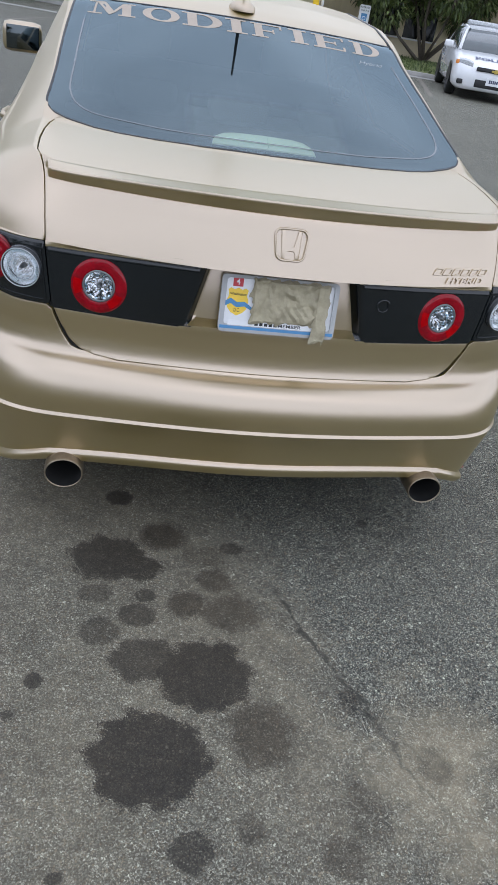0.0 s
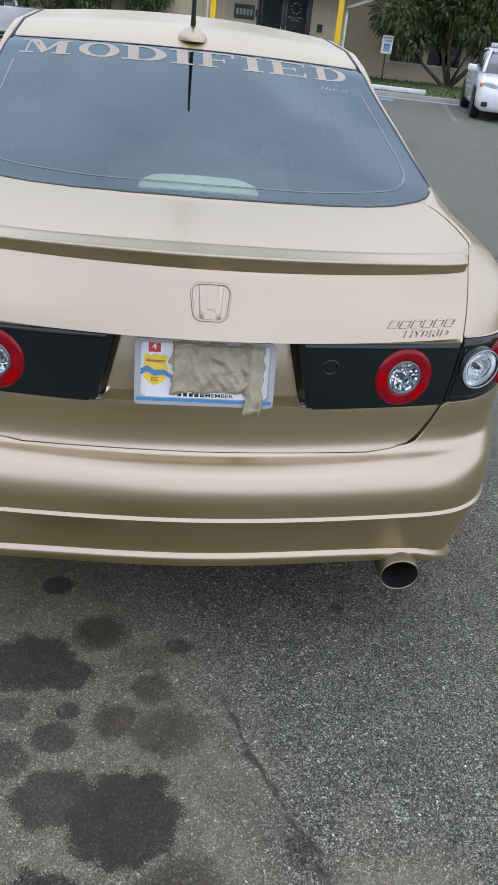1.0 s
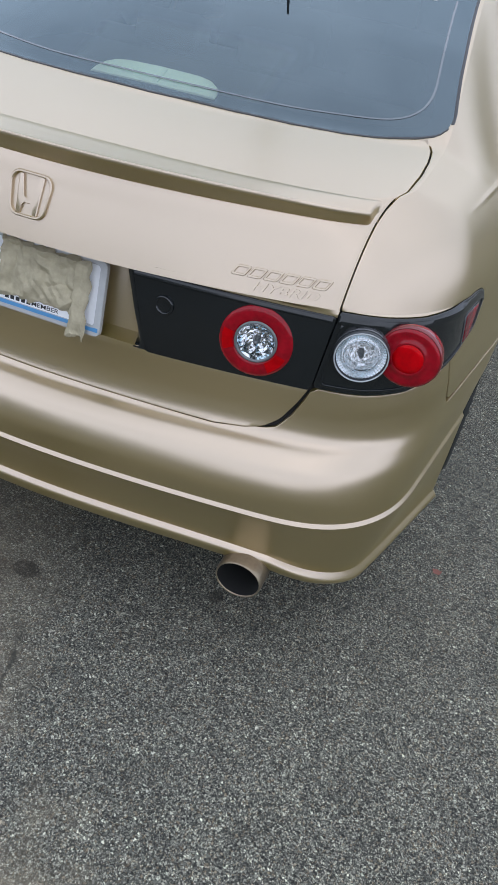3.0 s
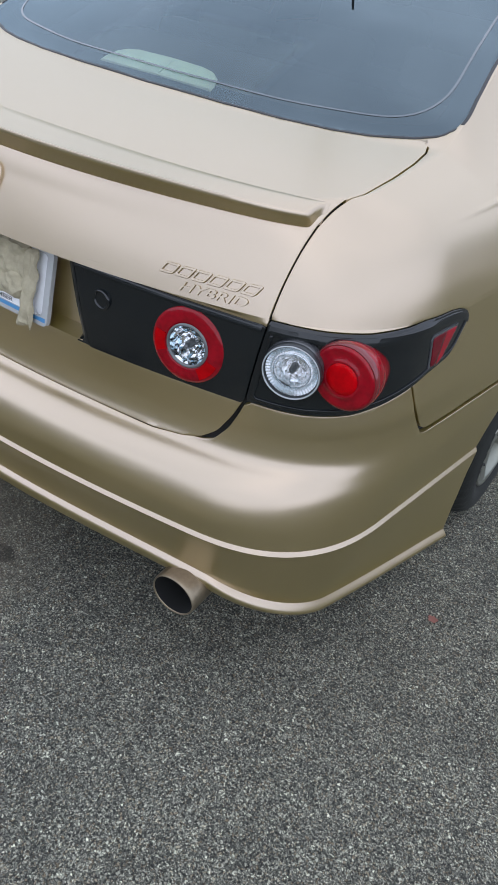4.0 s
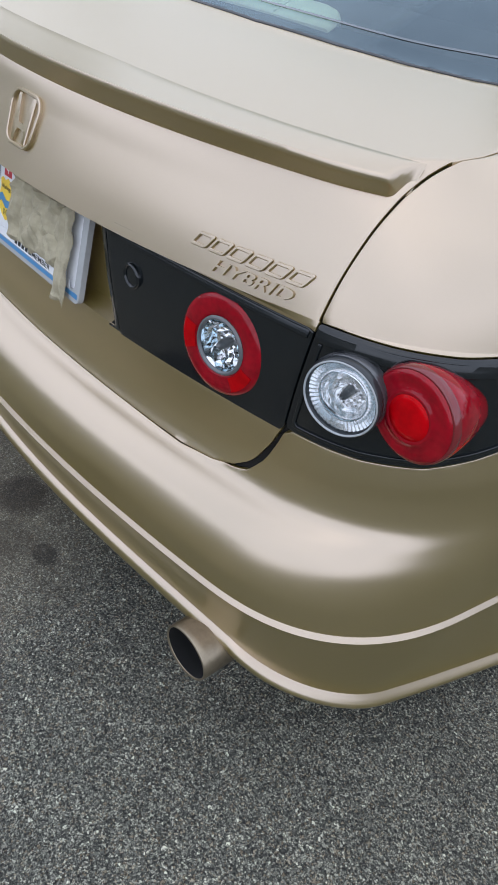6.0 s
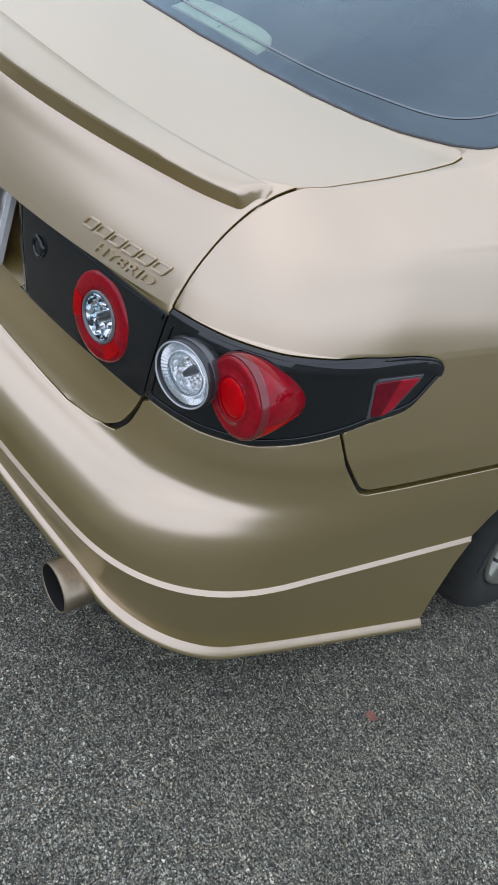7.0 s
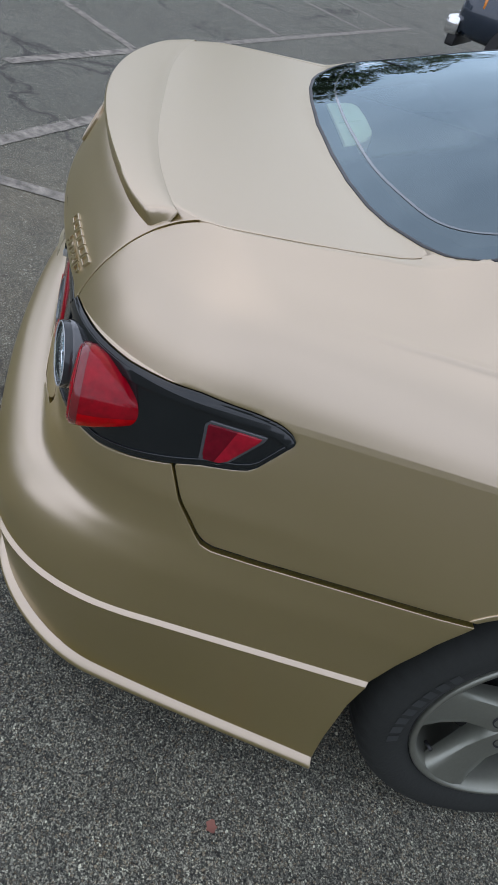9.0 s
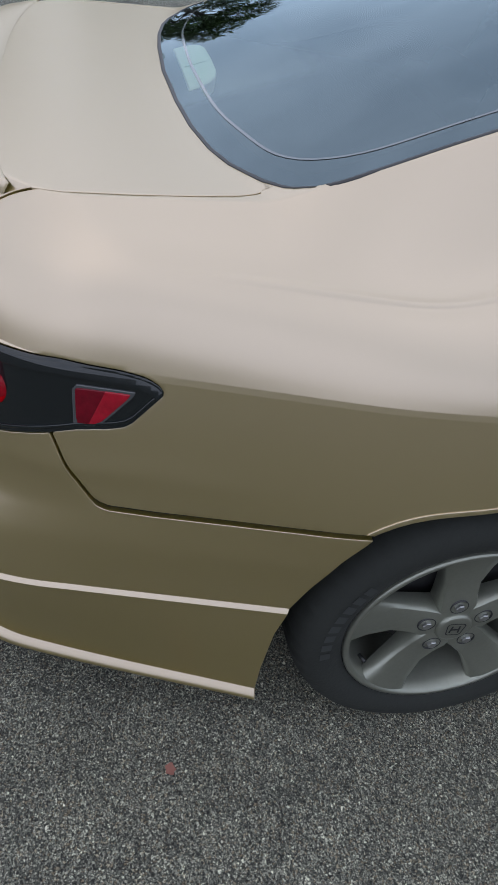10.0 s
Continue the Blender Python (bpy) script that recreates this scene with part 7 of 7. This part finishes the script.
def navy_suv():
    # nose along the stall; the wheel nearest the saloon stands by the stall line
    h = math.degrees(math.atan2(-0.89, -0.45)) + 90
    m = pose(-9.4, 5.1, 0, 0, 0, h)
    off = m.to_3x3() @ Vector((-0.99, 1.78, 0))
    off2 = m.to_3x3() @ Vector((-0.87, 1.78, 0))
    o = Vector((-9.49, 4.78, 0)) + m.to_3x3() @ Vector((-0.99, 1.78, 0))
    c = pickup(pose(o.x, o.y, 0, 0, 0, h), NAVY_PAINT, "dark navy sport utility vehicle with chrome wheels", "utility_vehicle")
    c["category"] = "car"


navy_suv()


# ---- planting
def leaf_cloud(rng, blobs, count, size, name, parent, mat, droop=0.35):
    """Many folded leaves scattered through uneven clumps."""
    pts, fcs = [], []
    weights = [b[3] ** 2 for b in blobs]
    for _ in range(count):
        bx, by, bz, br = rng.choices(blobs, weights)[0]
        d = Vector((rng.gauss(0, 1), rng.gauss(0, 1), rng.gauss(0, 1))).normalized()
        r = br * (0.55 + 0.5 * rng.random() ** 0.6)
        c = Vector((bx, by, bz)) + Vector((d.x * r, d.y * r, d.z * r * 0.8))
        out = (d + Vector((rng.uniform(-.7, .7), rng.uniform(-.7, .7), rng.uniform(-.7, .3) - droop * 0.3))).normalized()
        side = out.cross(Vector((0, 0, 1)))
        side = side.normalized() if side.length > 1e-3 else Vector((1, 0, 0))
        up = side.cross(out).normalized()
        L_ = size * rng.uniform(0.6, 1.3)
        W_ = L_ * rng.uniform(0.28, 0.42)
        k = len(pts)
        pts += [c, c + out * L_ * 0.5 + side * W_ / 2 + up * L_ * 0.05, c + out * L_ - up * L_ * droop * 0.4, c + out * L_ * 0.5 - side * W_ / 2 + up * L_ * 0.05]
        fcs += [(k, k + 1, k + 2), (k, k + 2, k + 3)]
    return part(name, (pts, fcs), mat, parent, smooth=False)


def shrub(m, label, seed, spread, height, leaves, size, name="shrub"):
    rng = random.Random(seed)
    t = thing(name, label, "shrub", m)
    blobs = []
    for k in range(7):
        a = 2 * math.pi * k / 7 + rng.uniform(-0.3, 0.3)
        tip = Vector((math.cos(a) * spread * rng.uniform(0.4, 0.9), math.sin(a) * spread * 0.45 * rng.uniform(0.5, 1.0), height * rng.uniform(0.55, 0.95)))
        mid = tip * 0.5 + Vector((rng.uniform(-.2, .2), rng.uniform(-.2, .2), -0.1 * height))
        limb = part("limb", tube_along([(rng.uniform(-.1, .1), rng.uniform(-.1, .1), -0.1), tuple(mid), tuple(tip)], [0.07, 0.045, 0.02], 7), BARK, t)
        blobs.append((*tip, rng.uniform(0.45, 0.75) * spread / 2.2))
        blobs.append((*(mid * 0.5 + tip * 0.55), rng.uniform(0.35, 0.6) * spread / 2.2))
        for q in range(2):
            e = tip + Vector((rng.uniform(-.5, .5), rng.uniform(-.4, .4), rng.uniform(-.3, .5))) * spread * 0.5
            part("twig", tube_along([tuple(mid), tuple(e)], [0.025, 0.008], 5), BARK, limb)
            blobs.append((*e, rng.uniform(0.3, 0.5) * spread / 2.2))
    leaf_cloud(rng, blobs, leaves, size, "leaves", t, LEAVES)
    return t


shrub(at_lot(1.0, 5.5, 0.1), "broad-leaved evergreen shrub against the office wall", 3, 2.7, 3.6, 11000, 0.22)
shrub(at_lot(6.0, 4.8, 0.1), "broad-leaved evergreen shrub against the office wall", 8, 2.6, 3.2, 6000, 0.22)
shrub(at_lot(-10.4, 4.0, 0.08), "tall evergreen shrub beside the office porch", 12, 2.0, 3.3, 7000, 0.20)
shrub(at_lot(-13.6, 4.2, 0.08), "tall evergreen shrub beside the office porch", 17, 2.0, 3.0, 6000, 0.20)


def tree(m, seed, height, label, leaves):
    rng = random.Random(seed)
    t = thing("tree", label, "tree", m, "trees round the car park")
    top = Vector((rng.uniform(-.4, .4), rng.uniform(-.4, .4), height * 0.85))
    part("trunk", tube_along([(0, 0, -0.1), (rng.uniform(-.1, .1), 0, height * 0.2), (top.x * .5, top.y * .5, height * 0.5), tuple(top)], [0.26, 0.20, 0.13, 0.04], 9), BARK, t)
    blobs = []
    for k in range(13):
        a = rng.uniform(0, 6.28)
        z = height * rng.uniform(0.28, 0.95)
        rr = height * 0.30 * (1.05 - abs(z / height - 0.5)) * rng.uniform(0.5, 1.0)
        tip = Vector((math.cos(a) * rr, math.sin(a) * rr, z))
        part("limb", tube_along([(top.x * z / height, top.y * z / height, z * 0.72), tuple(tip * 0.6 + Vector((0, 0, z * 0.34))), tuple(tip)], [0.07, 0.045, 0.02], 6), BARK, t)
        blobs.append((*tip, height * rng.uniform(0.10, 0.17)))
    leaf_cloud(rng, blobs, leaves, 0.42, "crown", t, LEAVES_FAR)
    return t


rng = random.Random(21)
kinds = [tree(pose(-34, -14, 0), 31, 9.5, "leafy deciduous tree at the edge of the car park", 4200), tree(pose(-36, -6, 0), 37, 11.0, "tall leafy tree at the edge of the car park", 4600), tree(pose(-33, 2, 0), 41, 8.5, "rounded leafy tree at the edge of the car park", 4000)]
for k in range(26):
    x, y = -36 + rng.uniform(-3, 3), 8 + k * 3.6 - 44
    if abs(y) < 10 and x > -33.5:
        x -= 3
    copy_thing(kinds[k % 3], pose(x - 4 * (k % 2), y, 0, 0, 0, rng.uniform(0, 360)) @ Matrix.Scale(rng.uniform(0.55, 0.85), 4))
# unseen trees at the left rear, added to darken low reflections in the boot panel
for k in range(9):
    copy_thing(kinds[k % 3], pose(-33 + k * 3.4 + rng.uniform(-1, 1), -36 - k * 1.1 + rng.uniform(-2, 2), 0, 0, 0, rng.uniform(0, 360)) @ Matrix.Scale(rng.uniform(0.8, 1.05), 4))
for k in range(9):
    w = at_lot(-34 + k * 6.5 + rng.uniform(-1, 1), 17 + rng.uniform(-2, 3)).translation
    copy_thing(kinds[k % 3], pose(w.x, w.y, 0, 0, 0, rng.uniform(0, 360)))


# ---- board fence across the far side
def fence():
    f = thing("board_fence", "weathered grey board fence beyond the car park", "fence", pose(0, 0, 0))
    me = bpy.data.meshes.new("fence_board")
    bm = bmesh.new()
    box(bm, (0.14, 0.022, 1.7), (0, 0, 0.85), (0, 0, 0), 0.004)
    bm.to_mesh(me)
    bm.free()
    me.materials.append(WOOD_FENCE)
    a, b = Vector((24, 34, 0)), Vector((46, 8, 0))
    d = (b - a).normalized()
    n = 180
    for i in range(n):
        ob = new("fence_board", me)
        ob.parent = f
        p = a + (b - a) * (i / n)
        ob.matrix_basis = pose(p.x, p.y, rng.uniform(-0.02, 0.02), 0, 0, math.degrees(math.atan2(d.y, d.x)))


fence()

# a dry red leaf on the asphalt by the rear wheel
pts, fcs = [], []
for k in range(12):
    a = 2 * math.pi * k / 12
    r = 0.011 * (1 + 0.35 * math.sin(5 * a) * 0.6)
    pts.append((r * math.cos(a) * 1.25, r * math.sin(a), 0.003 + 0.004 * abs(math.cos(a))))
pts.append((0, 0, 0.002))
fcs = [(k, (k + 1) % 12, 12) for k in range(12)]
leaf = part("dry_leaf", (pts, fcs), LEAF_RED)
leaf.location = (0.98, 0.61, 0.001)
tagged(leaf, "small dry reddish leaf lying on asphalt", "leaf")
